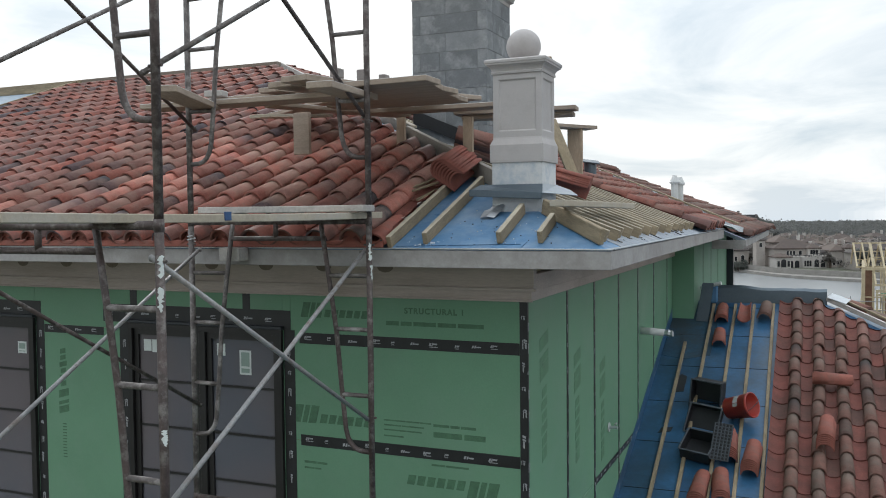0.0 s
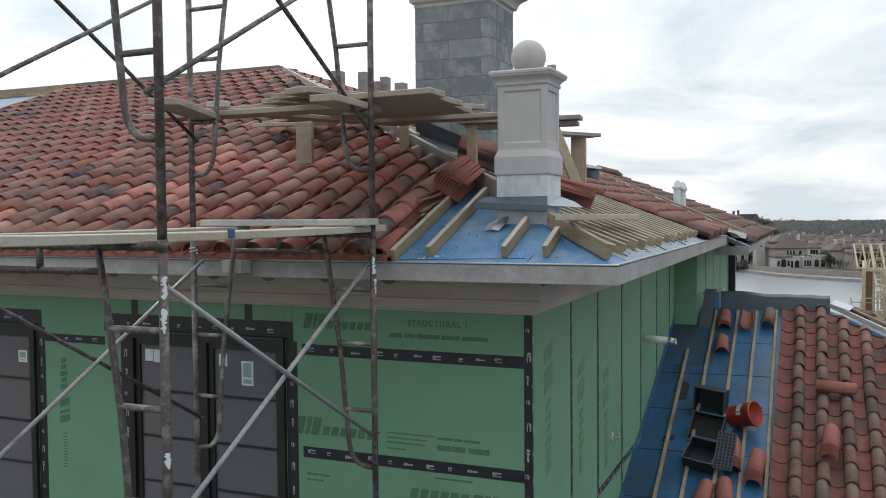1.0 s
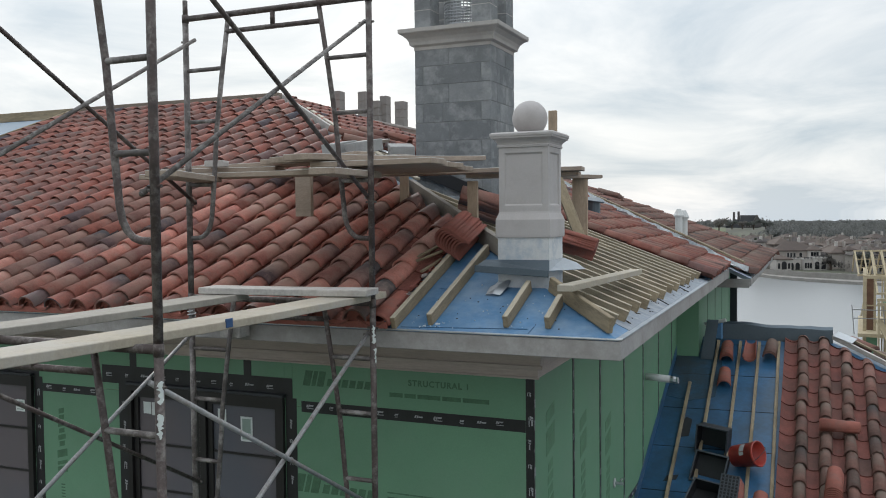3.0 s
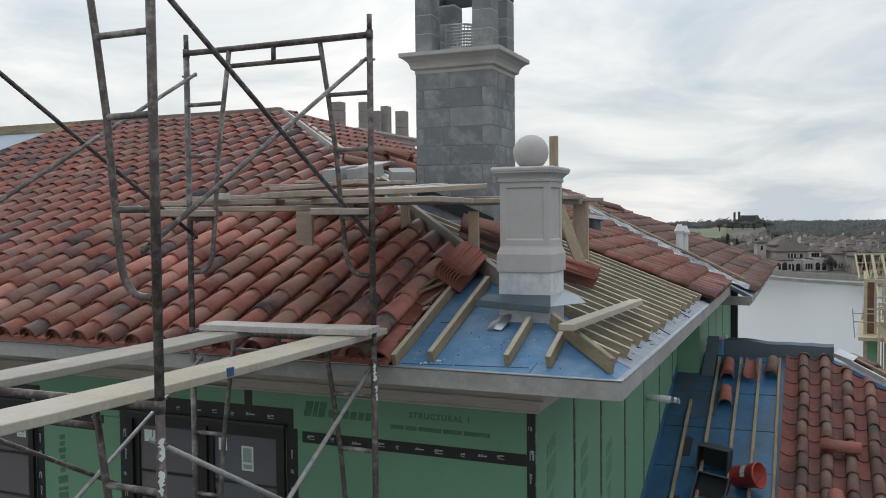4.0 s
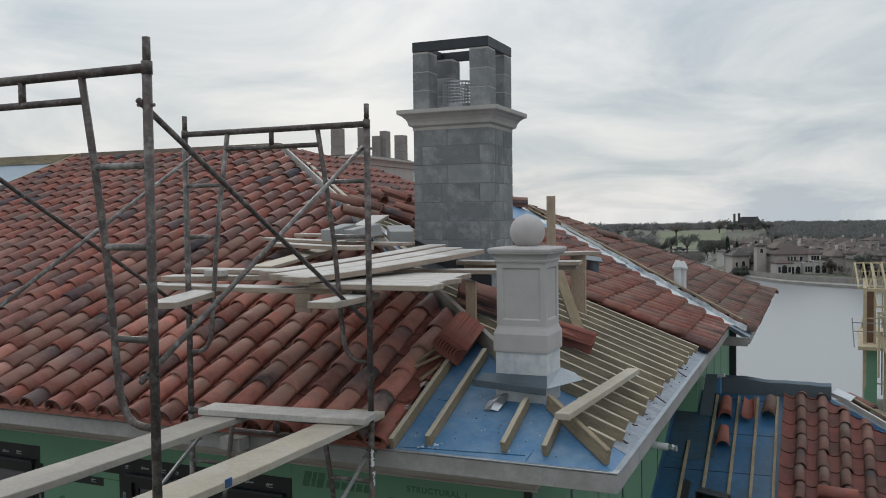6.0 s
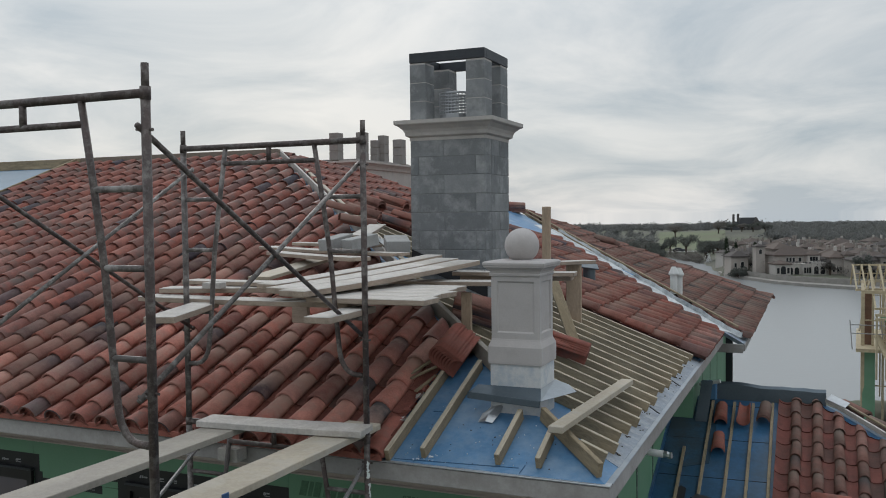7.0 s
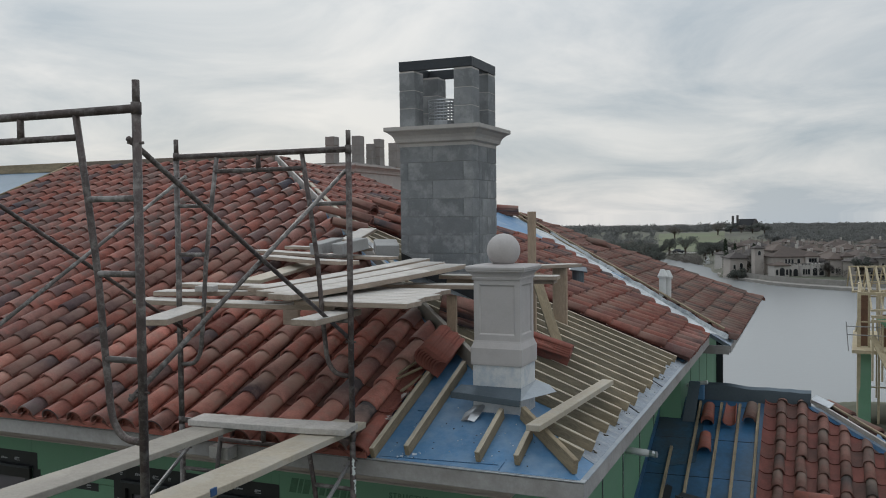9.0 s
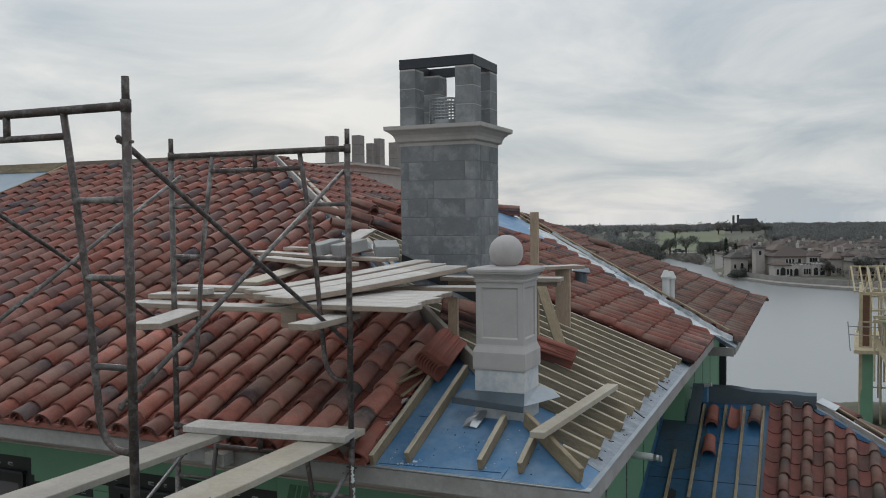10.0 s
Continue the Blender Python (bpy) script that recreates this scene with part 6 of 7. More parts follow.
def land_z(d, l):
    """Height of the ground."""
    near = max(1 - smooth(26, 44, math.hypot(d - 5, l + 3)), 0)
    z = LAKE - 1.2 + (TERRACE + 8.2) * near
    pad = smooth(26, 28, l) * (1 - smooth(62, 68, d)) * smooth(-60, -20, d)
    z = max(z, LAKE - 1.2 + pad * 2.6)
    if d < 5:
        z = max(z, LAKE - 1.2 + (TERRACE + 8.2) * (1 - smooth(30, 60, abs(d - 5))) * (1 - smooth(40, 90, abs(l))), -6.0 if d < -30 else -99)
    if d > 40:
        over = d - shore(l / d)
        walled = smooth(0.305, 0.325, l / d)
        bank = smooth(-2, 1, over) * walled + smooth(-2, 16, over) * (1 - walled)
        z = max(z, LAKE - 1.2 + bank * (2.1 + 0.6 * walled + 1.3 * smooth(15, 200, over) + 3.7 * smooth(330, 450, d) * (1 - smooth(0.36, 0.42, l / d))))
    return z - (0.0150 - 0.0035 * smooth(0.34, 0.42, l / max(d, 1))) * max(d - 455, 0)


bm = bmesh.new()
rings = []
radii = [0.5, 4, 9, 15, 21, 27, 32, 38, 44, 50, 56, 62, 70, 85, 100, 115, 130, 140, 150] + [150 + 4 * i for i in range(1, 48)] + [350, 370, 400, 440, 480, 540, 600, 700, 850, 1050, 1400, 2000, 3000, 4200]
base_ang = math.atan2(FAR_F.x, FAR_F.y)
angs = sorted({round(a, 4) for a in [*np.linspace(-180, 180, 61), *np.linspace(-6, 40, 93)]})[:-1]
for r in radii:
    row = []
    for a in angs:
        d, l = r * math.cos(radians(a)), r * math.sin(radians(a))
        row.append(bm.verts.new(far(d, l, land_z(d, l))))
    rings.append(row)
for p, q in zip(rings, rings[1:]):
    for k in range(len(angs)):
        k2 = (k + 1) % len(angs)
        bm.faces.new((p[k], p[k2], q[k2], q[k]))
bm.faces.new(rings[0])
bmesh.ops.recalc_face_normals(bm, faces=bm.faces)
M_GROUND = material("winter_ground", (0.105, 0.105, 0.08), 0.95, vary=0.3, scale=0.03, fine=0.4, bump=0.3, dirt=(0.085, 0.10, 0.045), dirt_amount=0.9, dirt_scale=0.012)
M_LAWN = material("winter_lawn", (0.125, 0.148, 0.078), 0.95, vary=0.2, scale=0.05, fine=0.8, bump=0.2, dirt=(0.12, 0.115, 0.07), dirt_amount=0.7, dirt_scale=0.03)
ground = tagged(part("ground", bm, M_GROUND, smooth=True), "winter-brown ground running to the horizon", "ground", kind="structure")

M_WATER = bpy.data.materials.new("lake_water")
M_WATER.use_nodes = True
wb = M_WATER.node_tree.nodes["Principled BSDF"]
wb.inputs["Base Color"].default_value, wb.inputs["Roughness"].default_value, wb.inputs["IOR"].default_value = (0.26, 0.27, 0.272, 1), 0.26, 1.333
wt, wt2, wbp = M_WATER.node_tree.nodes.new("ShaderNodeTexNoise"), M_WATER.node_tree.nodes.new("ShaderNodeTexCoord"), M_WATER.node_tree.nodes.new("ShaderNodeBump")
wt.inputs["Scale"].default_value, wt.inputs["Detail"].default_value = 0.9, 6
wbp.inputs["Strength"].default_value, wbp.inputs["Distance"].default_value = 0.14, 0.2
M_WATER.node_tree.links.new(wt2.outputs["Object"], wt.inputs["Vector"])
M_WATER.node_tree.links.new(wt.outputs["Fac"], wbp.inputs["Height"])
M_WATER.node_tree.links.new(wbp.outputs["Normal"], wb.inputs["Normal"])
bm = bmesh.new()
vs = [bm.verts.new(far(d, l, LAKE)) for d, l in ((20, -700), (20, 700), (430, 700), (430, -700))]
bm.faces.new(vs)
tagged(part("lake", bm, M_WATER), "calm grey lake reflecting the overcast sky", "water", kind="structure")

# lawns and the road beyond the inlet
bm = bmesh.new()
for d0, d1, s0, s1 in ((318, 440, 0.250, 0.326),):
    nd, ns = 8, 10
    g = [[bm.verts.new(far(d, s * d, land_z(d, s * d) + 0.12)) for s in np.linspace(s0, s1, ns)] for d in np.linspace(d0, d1, nd)]
    for i in range(nd - 1):
        for j in range(ns - 1):
            bm.faces.new((g[i][j], g[i][j + 1], g[i + 1][j + 1], g[i + 1][j]))
tagged(part("lawn", bm, M_LAWN, smooth=True), "pale green winter lawn rising beyond the lake", "grass", kind="structure")
M_ROAD = material("far_road", (0.30, 0.29, 0.27), 0.9, vary=0.1, scale=0.1, fine=1, bump=0.0)
bm = bmesh.new()
g = [[bm.verts.new(far(d, s * d, land_z(d, s * d) + 0.5)) for s in np.linspace(0.23, 0.34, 12)] for d in (309, 316)]
for j in range(11):
    bm.faces.new((g[0][j], g[0][j + 1], g[1][j + 1], g[1][j]))
tagged(part("road", bm, M_ROAD), "pale road along the far lawn", "road", kind="structure")
M_CARP = material("dark_car_paint", (0.03, 0.032, 0.04), 0.3, vary=0.1, bump=0.0, coat=0.5)
cp = far(312, 0.272 * 312, land_z(312, 85) + 0.5)
car = thing("car", cp, "dark parked car on the far road", "car")
cm = Matrix.Translation(cp) @ pose(0, 0, 0, 0, 0, 23)
part("body", box((4.3, 1.7, 0.7), Matrix.Translation((0, 0, 0.65)), 0.15), M_CARP, car, m=cm)
part("cabin", box((2.2, 1.5, 0.55), Matrix.Translation((-0.2, 0, 1.2)), 0.2), M_DARK, car, m=cm)
for sx in (-1.3, 1.3):
    for sy in (-0.8, 0.8):
        part("wheel", pipe([(sx, sy - 0.1, 0.32), (sx, sy + 0.1, 0.32)], 0.32, 12), M_DARK, car, m=cm)

# ---- villas across the lake ----
VILLA_WALLS = [material("stucco_a", (0.35, 0.315, 0.285), 0.9, vary=0.12, scale=0.4, fine=4, bump=0.1), material("stucco_b", (0.27, 0.245, 0.22), 0.9, vary=0.12, scale=0.4, fine=4, bump=0.1),
               material("stucco_c", (0.47, 0.44, 0.41), 0.9, vary=0.12, scale=0.4, fine=4, bump=0.1), material("stucco_d", (0.22, 0.195, 0.17), 0.9, vary=0.15, scale=0.4, fine=4, bump=0.1)]
VILLA_ROOFS = [material("villa_roof_a", (0.098, 0.075, 0.065), 0.9, vary=0.25, scale=0.8, fine=5, bump=0.4), material("villa_roof_b", (0.075, 0.064, 0.06), 0.9, vary=0.25, scale=0.8, fine=5, bump=0.4),
               material("villa_roof_c", (0.118, 0.09, 0.076), 0.9, vary=0.25, scale=0.8, fine=5, bump=0.4)]
M_PANE = material("dark_far_pane", (0.02, 0.022, 0.025), 0.15, vary=0.2, bump=0.0)
M_RETAIN = material("retaining_wall_stone", (0.27, 0.255, 0.235), 0.95, vary=0.2, scale=0.5, fine=3, bump=0.4)


def hip_roof(x0, x1, y0, y1, z, h, over=0.6):
    bm = bmesh.new()
    x0, x1, y0, y1 = x0 - over, x1 + over, y0 - over, y1 + over
    run = min(x1 - x0, y1 - y0) / 2
    if x1 - x0 >= y1 - y0:
        r = [(x0 + run, (y0 + y1) / 2), (x1 - run, (y0 + y1) / 2)]
    else:
        r = [((x0 + x1) / 2, y0 + run), ((x0 + x1) / 2, y1 - run)]
    lo = [bm.verts.new((x, y, z)) for x, y in ((x0, y0), (x1, y0), (x1, y1), (x0, y1))]
    un = [bm.verts.new((x, y, z - 0.25)) for x, y in ((x0, y0), (x1, y0), (x1, y1), (x0, y1))]
    a, b = [bm.verts.new((x, y, z + h)) for x, y in r]
    if x1 - x0 >= y1 - y0:
        bm.faces.new((lo[0], lo[1], b, a)), bm.faces.new((lo[2], lo[3], a, b)), bm.faces.new((lo[1], lo[2], b)), bm.faces.new((lo[3], lo[0], a))
    else:
        bm.faces.new((lo[0], lo[1], a)), bm.faces.new((lo[1], lo[2], b, a)), bm.faces.new((lo[2], lo[3], b)), bm.faces.new((lo[3], lo[0], a, b))
    for i in range(4):
        bm.faces.new((lo[i], un[i], un[(i + 1) % 4], lo[(i + 1) % 4]))
    bm.faces.new(un[::-1])
    return bm


def arch_pane(w, h, m, arched):
    pts = [(-w / 2, 0), (w / 2, 0), (w / 2, h)]
    if arched:
        pts += [(w / 2 * math.cos(t), h + w / 2 * math.sin(t)) for t in np.linspace(0.3, math.pi - 0.3, 6)]
    pts += [(-w / 2, h)]
    return prism(pts, -0.06, 0.10, m)


def villa(d, l, w, deep, h, turn, seed, front=True, storeys=2, label="distant stucco villa with brown tiled hip roofs"):
    """A stucco villa: a main block, a lower wing, a tower or porch, hip roofs, deep-set windows."""
    rr = random.Random(seed)
    zb = land_z(d, l)
    m = Matrix.Translation(far(d, l, zb)) @ pose(0, 0, 0, 0, 0, turn + 23.2) @ Matrix.Scale(0.57, 4)
    hs = thing("villa", m.translation, label, "house", "lakeside villas")
    wm, rm = rr.choice(VILLA_WALLS), rr.choice(VILLA_ROOFS)
    masses = [(-w / 2, w / 2 - rr.uniform(0.2, 0.35) * w, 0, deep, h, True)]
    masses.append((masses[0][1], w / 2, rr.uniform(-1.5, 1.0), deep * 0.8, h * rr.uniform(0.6, 0.85), True))
    if rr.random() < 0.7:
        tx = rr.uniform(-w / 2 + 2, w / 2 - 4)
        masses.append((tx, tx + 2.8, -1.2, 2.4, h * rr.uniform(1.05, 1.25), True))
    if front and rr.random() < 0.8:
        tx = rr.uniform(-w / 2, 0)
        masses.append((tx, tx + w * 0.35, -2.2, 0.0, h * 0.48, False))
    for x0, x1, y0, y1, hh, win in masses:
        part("wall", span_box(x0, x1, y0, y1, -1.5, hh, 0), wm, hs, m=m)
        part("roof", hip_roof(x0, x1, y0, y1, hh + 0.2, min(x1 - x0, y1 - y0) * 0.24), rm, hs, m=m)
        rows = 2 if hh > 5 else 1
        n = max(1, int((x1 - x0) / 1.7))
        for r in range(rows):
            for i in range(n):
                if rr.random() < 0.18:
                    continue
                x = x0 + (i + 0.5) * (x1 - x0) / n
                wv, hv = rr.choice(((0.9, 1.3), (1.2, 1.5), (1.5, 1.7), (0.7, 1.2)))
                z = hh * (0.10 + 0.5 * r) if rows == 2 else hh * 0.18
                arched = r == 0 and rr.random() < 0.6
                if arched:
                    wv, hv = wv * 1.25, hv * 1.1
                wi = part("window", arch_pane(wv + 0.3, hv + 0.15, m @ Matrix.Translation((x, y0 + 0.02, z - 0.1)), arched), VILLA_WALLS[2], hs)
                part("pane", arch_pane(wv, hv, m @ Matrix.Translation((x, y0 - 0.03, z)), arched), M_PANE, wi)
    for i in range(rr.randint(1, 2)):
        cx = rr.uniform(masses[0][0] + 1, masses[0][1] - 1)
        part("chimney", span_box(cx - 0.5, cx + 0.5, deep * 0.4, deep * 0.4 + 0.9, h, h + min(masses[0][1] - masses[0][0], deep) * 0.24 + 1.2, 0.05), wm, hs, m=m)


# front row along the wall, then rows behind
for i, (s, back, w, deep, h, turn) in enumerate(((0.350, 14, 13, 9, 5.2, 6), (0.500, 10, 13, 10, 6.2, 3), (0.545, 11, 13, 10, 6.2, -5))):
    d = shore(s) + back
    villa(d, s * d, w, deep, h, turn, 20 + i)
for i in range(64):
    rr = random.Random(400 + i)
    s = 0.345 + 0.27 * ((i * 0.618) % 1.0)
    d = shore(s) + 25 + 10 * (i // 7) + rr.uniform(-4, 4)
    villa(d, s * d, rr.uniform(11, 16), rr.uniform(9, 12), rr.uniform(4.6, 6.4), rr.uniform(-30, 30), 60 + i, front=False)

# the grand villa by the water: stepped blocks, arcades, bays and a small tower
m = Matrix.Translation(far(190, 72.7, -5.5)) @ pose(0, 0, 0, 0, 0, 23.2)
grand = thing("villa", m.translation, "grand pale stucco lakeside villa with arcades and stepped brown roofs", "house", "lakeside villas")
PALE, TAN = VILLA_WALLS[2], VILLA_WALLS[0]


def grand_block(x0, x1, y0, y1, h, rise, wall, roof=0, over=0.3):
    part("wall", span_box(x0, x1, y0, y1, -1.6, h, 0), wall, grand, m=m)
    if rise:
        part("roof", hip_roof(x0, x1, y0, y1, h + 0.12, rise, over), VILLA_ROOFS[roof], grand, m=m)
    else:
        part("parapet", span_box(x0 - 0.08, x1 + 0.08, y0 - 0.08, y1, h, h + 0.14, 0), PALE, grand, m=m)
        for k in range(int((x1 - x0) / 0.3)):
            part("baluster", span_box(x0 + 0.1 + 0.3 * k, x0 + 0.2 + 0.3 * k, y0, y0 + 0.1, h + 0.14, h + 0.5, 0), M_STEEL, grand, m=m)
        part("railing", span_box(x0, x1, y0, y0 + 0.1, h + 0.5, h + 0.58, 0), M_STEEL, grand, m=m)


def grand_window(x, y, z, w, h, arched=False):
    wi = part("window", arch_pane(w + 0.22, h + 0.12, m @ Matrix.Translation((x, y + 0.03, z - 0.06)), arched), PALE, grand)
    part("pane", arch_pane(w, h, m @ Matrix.Translation((x, y - 0.03, z)), arched), M_PANE, wi)


grand_block(1.0, 11.0, 3.0, 10.0, 4.1, 1.9, TAN)
grand_block(0.0, 3.3, -0.6, 3.0, 2.4, 0.75, PALE, 2)
grand_block(3.3, 6.1, 1.0, 3.0, 2.3, 0, PALE)
grand_block(6.1, 8.0, -0.5, 3.0, 2.25, 0, PALE)
grand_block(8.0, 11.0, -0.9, 2.2, 2.6, 0, PALE)
grand_block(8.2, 10.8, 2.0, 4.4, 4.2, 0.8, PALE, 2)
grand_block(11.0, 12.6, 2.4, 7.0, 3.1, 0.6, TAN, 1)
grand_block(12.6, 17.4, 0.8, 8.0, 3.6, 1.3, TAN, 2)
grand_block(15.6, 17.4, 0.2, 3.0, 4.2, 0.8, PALE)
grand_block(-1.9, 0.1, 6.0, 8.2, 6.0, 0.6, TAN, 1)
grand_block(2.2, 6.4, 6.0, 12.0, 5.4, 1.3, TAN, 2)
grand_block(-5.0, -1.0, 13.5, 18.5, 3.4, 1.3, TAN, 1)
for x, y, z, w, h, arched in ((0.6, -0.6, 0.35, 0.5, 1.2, False), (1.7, -0.6, 0.2, 1.1, 1.2, True), (2.8, -0.6, 0.35, 0.5, 1.2, False), (4.0, 1.0, 0.0, 0.85, 1.1, True), (5.3, 1.0, 0.0, 0.95, 1.1, True),
                              (6.5, -0.5, 0.4, 0.4, 1.2, False), (7.05, -0.5, 0.4, 0.4, 1.2, False), (7.6, -0.5, 0.4, 0.4, 1.2, False), (8.8, -0.9, 0.2, 0.95, 1.2, True), (10.2, -0.9, 0.2, 0.95, 1.2, True),
                              (8.9, 2.0, 2.9, 0.5, 0.9, False), (9.5, 2.0, 2.9, 0.5, 0.9, False), (10.1, 2.0, 2.9, 0.5, 0.9, False), (4.0, 3.0, 2.7, 0.45, 0.9, False), (4.7, 3.0, 2.7, 0.45, 0.9, False), (5.4, 3.0, 2.7, 0.45, 0.9, False), (6.8, 3.0, 2.7, 0.6, 0.9, False),
                              (13.4, 0.8, 0.5, 0.5, 0.9, False), (14.3, 0.8, 0.5, 0.42, 1.0, False), (14.9, 0.8, 0.5, 0.42, 1.0, False), (16.1, 0.2, 0.5, 0.45, 1.0, False), (16.8, 0.2, 0.5, 0.45, 1.0, False), (16.5, 0.2, 2.6, 0.6, 0.8, True),
                              (-0.9, 6.0, 4.4, 0.6, 0.7, True), (2.8, 6.0, 4.5, 0.4, 0.4, False), (3.5, 6.0, 4.5, 0.4, 0.4, False), (4.2, 6.0, 4.5, 0.4, 0.4, False), (4.9, 6.0, 4.5, 0.4, 0.4, False), (-4.0, 13.5, 0.9, 0.5, 1.0, False), (-2.4, 13.5, 0.9, 0.7, 1.0, True)):
    grand_window(x, y, z, w, h, arched)
for x, y, z0, z1 in ((7.4, 6.0, 4.5, 6.9), (15.0, 4.0, 4.2, 6.0), (-0.2, 8.6, 3.0, 7.2)):
    part("chimney", span_box(x, x + 0.55, y, y + 0.6, z0, z1, 0.04), PALE, grand, m=m)
# the big house on the rise
M_DARKROOF = material("slate_roof", (0.07, 0.072, 0.078), 0.8, vary=0.2, scale=0.5, fine=4, bump=0.3)
d, l = 442, 0.348 * 442
m = Matrix.Translation(far(d, l, land_z(d, l))) @ pose(0, 0, 0, 0, 0, 15) @ Matrix.Scale(0.76, 4)
mansion = thing("mansion", m.translation, "dark brick mansion with steep slate roof and two chimneys", "house")
M_BRICKD = material("dark_brick", (0.095, 0.088, 0.085), 0.9, vary=0.2, scale=0.5, fine=4, bump=0.2)
part("wall", span_box(-3, 9, 0, 9, -2, 3.6, 0), M_BRICKD, mansion, m=m)
part("roof", prism([(-3.5, 3.6), (9.5, 3.6), (8.2, 8.2), (-2.2, 8.2)], -0.4, 9.4), M_DARKROOF, mansion, m=m)
part("gable", prism([(5.0, 0), (10.0, 0), (10.0, 4.2), (7.5, 8.4), (5.0, 4.2)], -2.4, 3.0), M_BRICKD, mansion, m=m)
for x in (-7.2, -4.2):
    part("chimney", span_box(x, x + 1.3, 2, 3.4, -1, 10.4 if x < -5 else 10.8, 0.05), M_BRICKD, mansion, m=m)
part("wing", prism([(-12, -2), (-3, -2), (-3, 4.4), (-5, 5.6), (-12, 1.6)], 0.5, 8), M_DARKROOF, mansion, m=m)
part("pale_roof", prism([(-13.5, 1.5), (-7.5, 1.5), (-8.5, 2.6), (-12.0, 2.6)], -1.0, 4), M_METAL, mansion, m=m)
for x in (-1.5, 0.5, 2.5):
    for z in (0.4, 2.4):
        wi = part("window", span_box(x, x + 1.1, -0.1, 0.05, z, z + 1.2, 0), M_STONE, mansion, m=m)
        part("pane", span_box(x + 0.15, x + 0.95, -0.14, 0.0, z + 0.12, z + 1.08, 0), M_PANE, wi, m=m)

# retaining wall and quay along the villas
bm = bmesh.new()
ss = np.linspace(0.318, 0.75, 40)
prev = None
for s in ss:
    dd = shore(s) - 0.6
    dd2 = dd - 3.0
    top = land_z(dd + 6, s * dd) + 0.3
    cur = [bm.verts.new(far(dd, s * dd, top)), bm.verts.new(far(dd, s * dd, LAKE + 0.7)), bm.verts.new(far(dd2, s * dd2, LAKE + 0.6)), bm.verts.new(far(dd2, s * dd2, LAKE - 0.5)), bm.verts.new(far(dd + 0.7, s * dd, top))]
    if prev:
        for a, b in ((0, 1), (1, 2), (2, 3), (4, 0)):
            bm.faces.new((prev[a], prev[b], cur[b], cur[a]))
    prev = cur
tagged(part("retaining_wall", bm, M_RETAIN), "pale stone retaining wall and quay along the lake", "wall", kind="structure")
# a fountain far out by the inlet
fo = thing("fountain", far(255, 0.306 * 255, LAKE), "small white fountain playing on the lake", "fountain")
bm = bmesh.new()
rr = random.Random(3)
for i in range(150):
    t = rr.random()
    a = rr.uniform(0, math.tau)
    r = 0.2 + 1.6 * t * rr.random()
    z = 3.6 * (1 - t * t) * rr.uniform(0.3, 1)
    add_box(bm, (0.07, 0.07, 0.2), Matrix.Translation(far(255 + r * math.cos(a), 0.306 * 255 + r * math.sin(a), LAKE + z)))
part("spray", bm, M_PAINT, fo, "white spray")

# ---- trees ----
# the woods' grey is lifted so that their colour carries the haze of distance
LEAF = {"wood": material("hazed_winter_woods", (0.20, 0.205, 0.20), 0.95, vary=0.25, scale=0.25, fine=1.5, bump=0.0, spec=0.1, dirt=(0.14, 0.135, 0.12), dirt_amount=0.6, dirt_scale=0.05), "oak": material("winter_oak_leaf", (0.11, 0.118, 0.105), 0.9, vary=0.25, scale=0.8, fine=3, bump=0.0), "bare": material("bare_twigs", (0.19, 0.175, 0.16), 0.9, vary=0.4, scale=0.8, fine=3, bump=0.0),
        "cypress": material("cypress_leaf", (0.025, 0.04, 0.02), 0.8, vary=0.4, scale=0.8, fine=3, bump=0.0)}
for m in LEAF.values():
    # light passes through the thin crowns
    nt = m.node_tree
    b = nt.nodes["Principled BSDF"]
    back, both = nt.nodes.new("ShaderNodeBsdfTranslucent"), nt.nodes.new("ShaderNodeMixShader")
    nt.links.new(b.inputs["Base Color"].links[0].from_socket, back.inputs["Color"])
    nt.links.new(b.outputs["BSDF"], both.inputs[1])
    nt.links.new(back.outputs["BSDF"], both.inputs[2])
    both.inputs["Fac"].default_value = 0.45
    nt.links.new(both.outputs["Shader"], nt.nodes["Material Output"].inputs["Surface"])
M_BARK = material("bark", (0.08, 0.06, 0.045), 0.95, vary=0.4, scale=2, fine=12, bump=0.5)


def leaf_cloud(V, F, c, rad, n, size, rr, hollow=0.55):
    """n tilted leaf clumps in an uneven ball round c."""
    for i in range(n):
        a, z = rr.uniform(0, math.tau), rr.uniform(-1, 1)
        r = rr.uniform(hollow, 1.0) ** 0.6 * (0.75 + 0.35 * math.sin(3 * a + c[0]) * math.cos(2.3 * z + c[1]))
        q = math.sqrt(1 - z * z)
        p = Vector((c[0] + rad[0] * r * q * math.cos(a), c[1] + rad[1] * r * q * math.sin(a), c[2] + rad[2] * r * z))
        u = Vector((rr.gauss(0, 1), rr.gauss(0, 1), rr.gauss(0, 1))).normalized()
        v = u.orthogonal().normalized()
        s = size * rr.uniform(0.5, 1.3)
        k = len(V)
        V += [p + u * s, p + v * s * 0.7, p - u * s * 0.8, p - v * s * 0.6]
        F.append((k, k + 1, k + 2, k + 3))


def mesh_py(name, V, F, mat):
    me = bpy.data.meshes.new(name)
    me.from_pydata([tuple(v) for v in V], [], F)
    me.materials.append(mat)
    return me


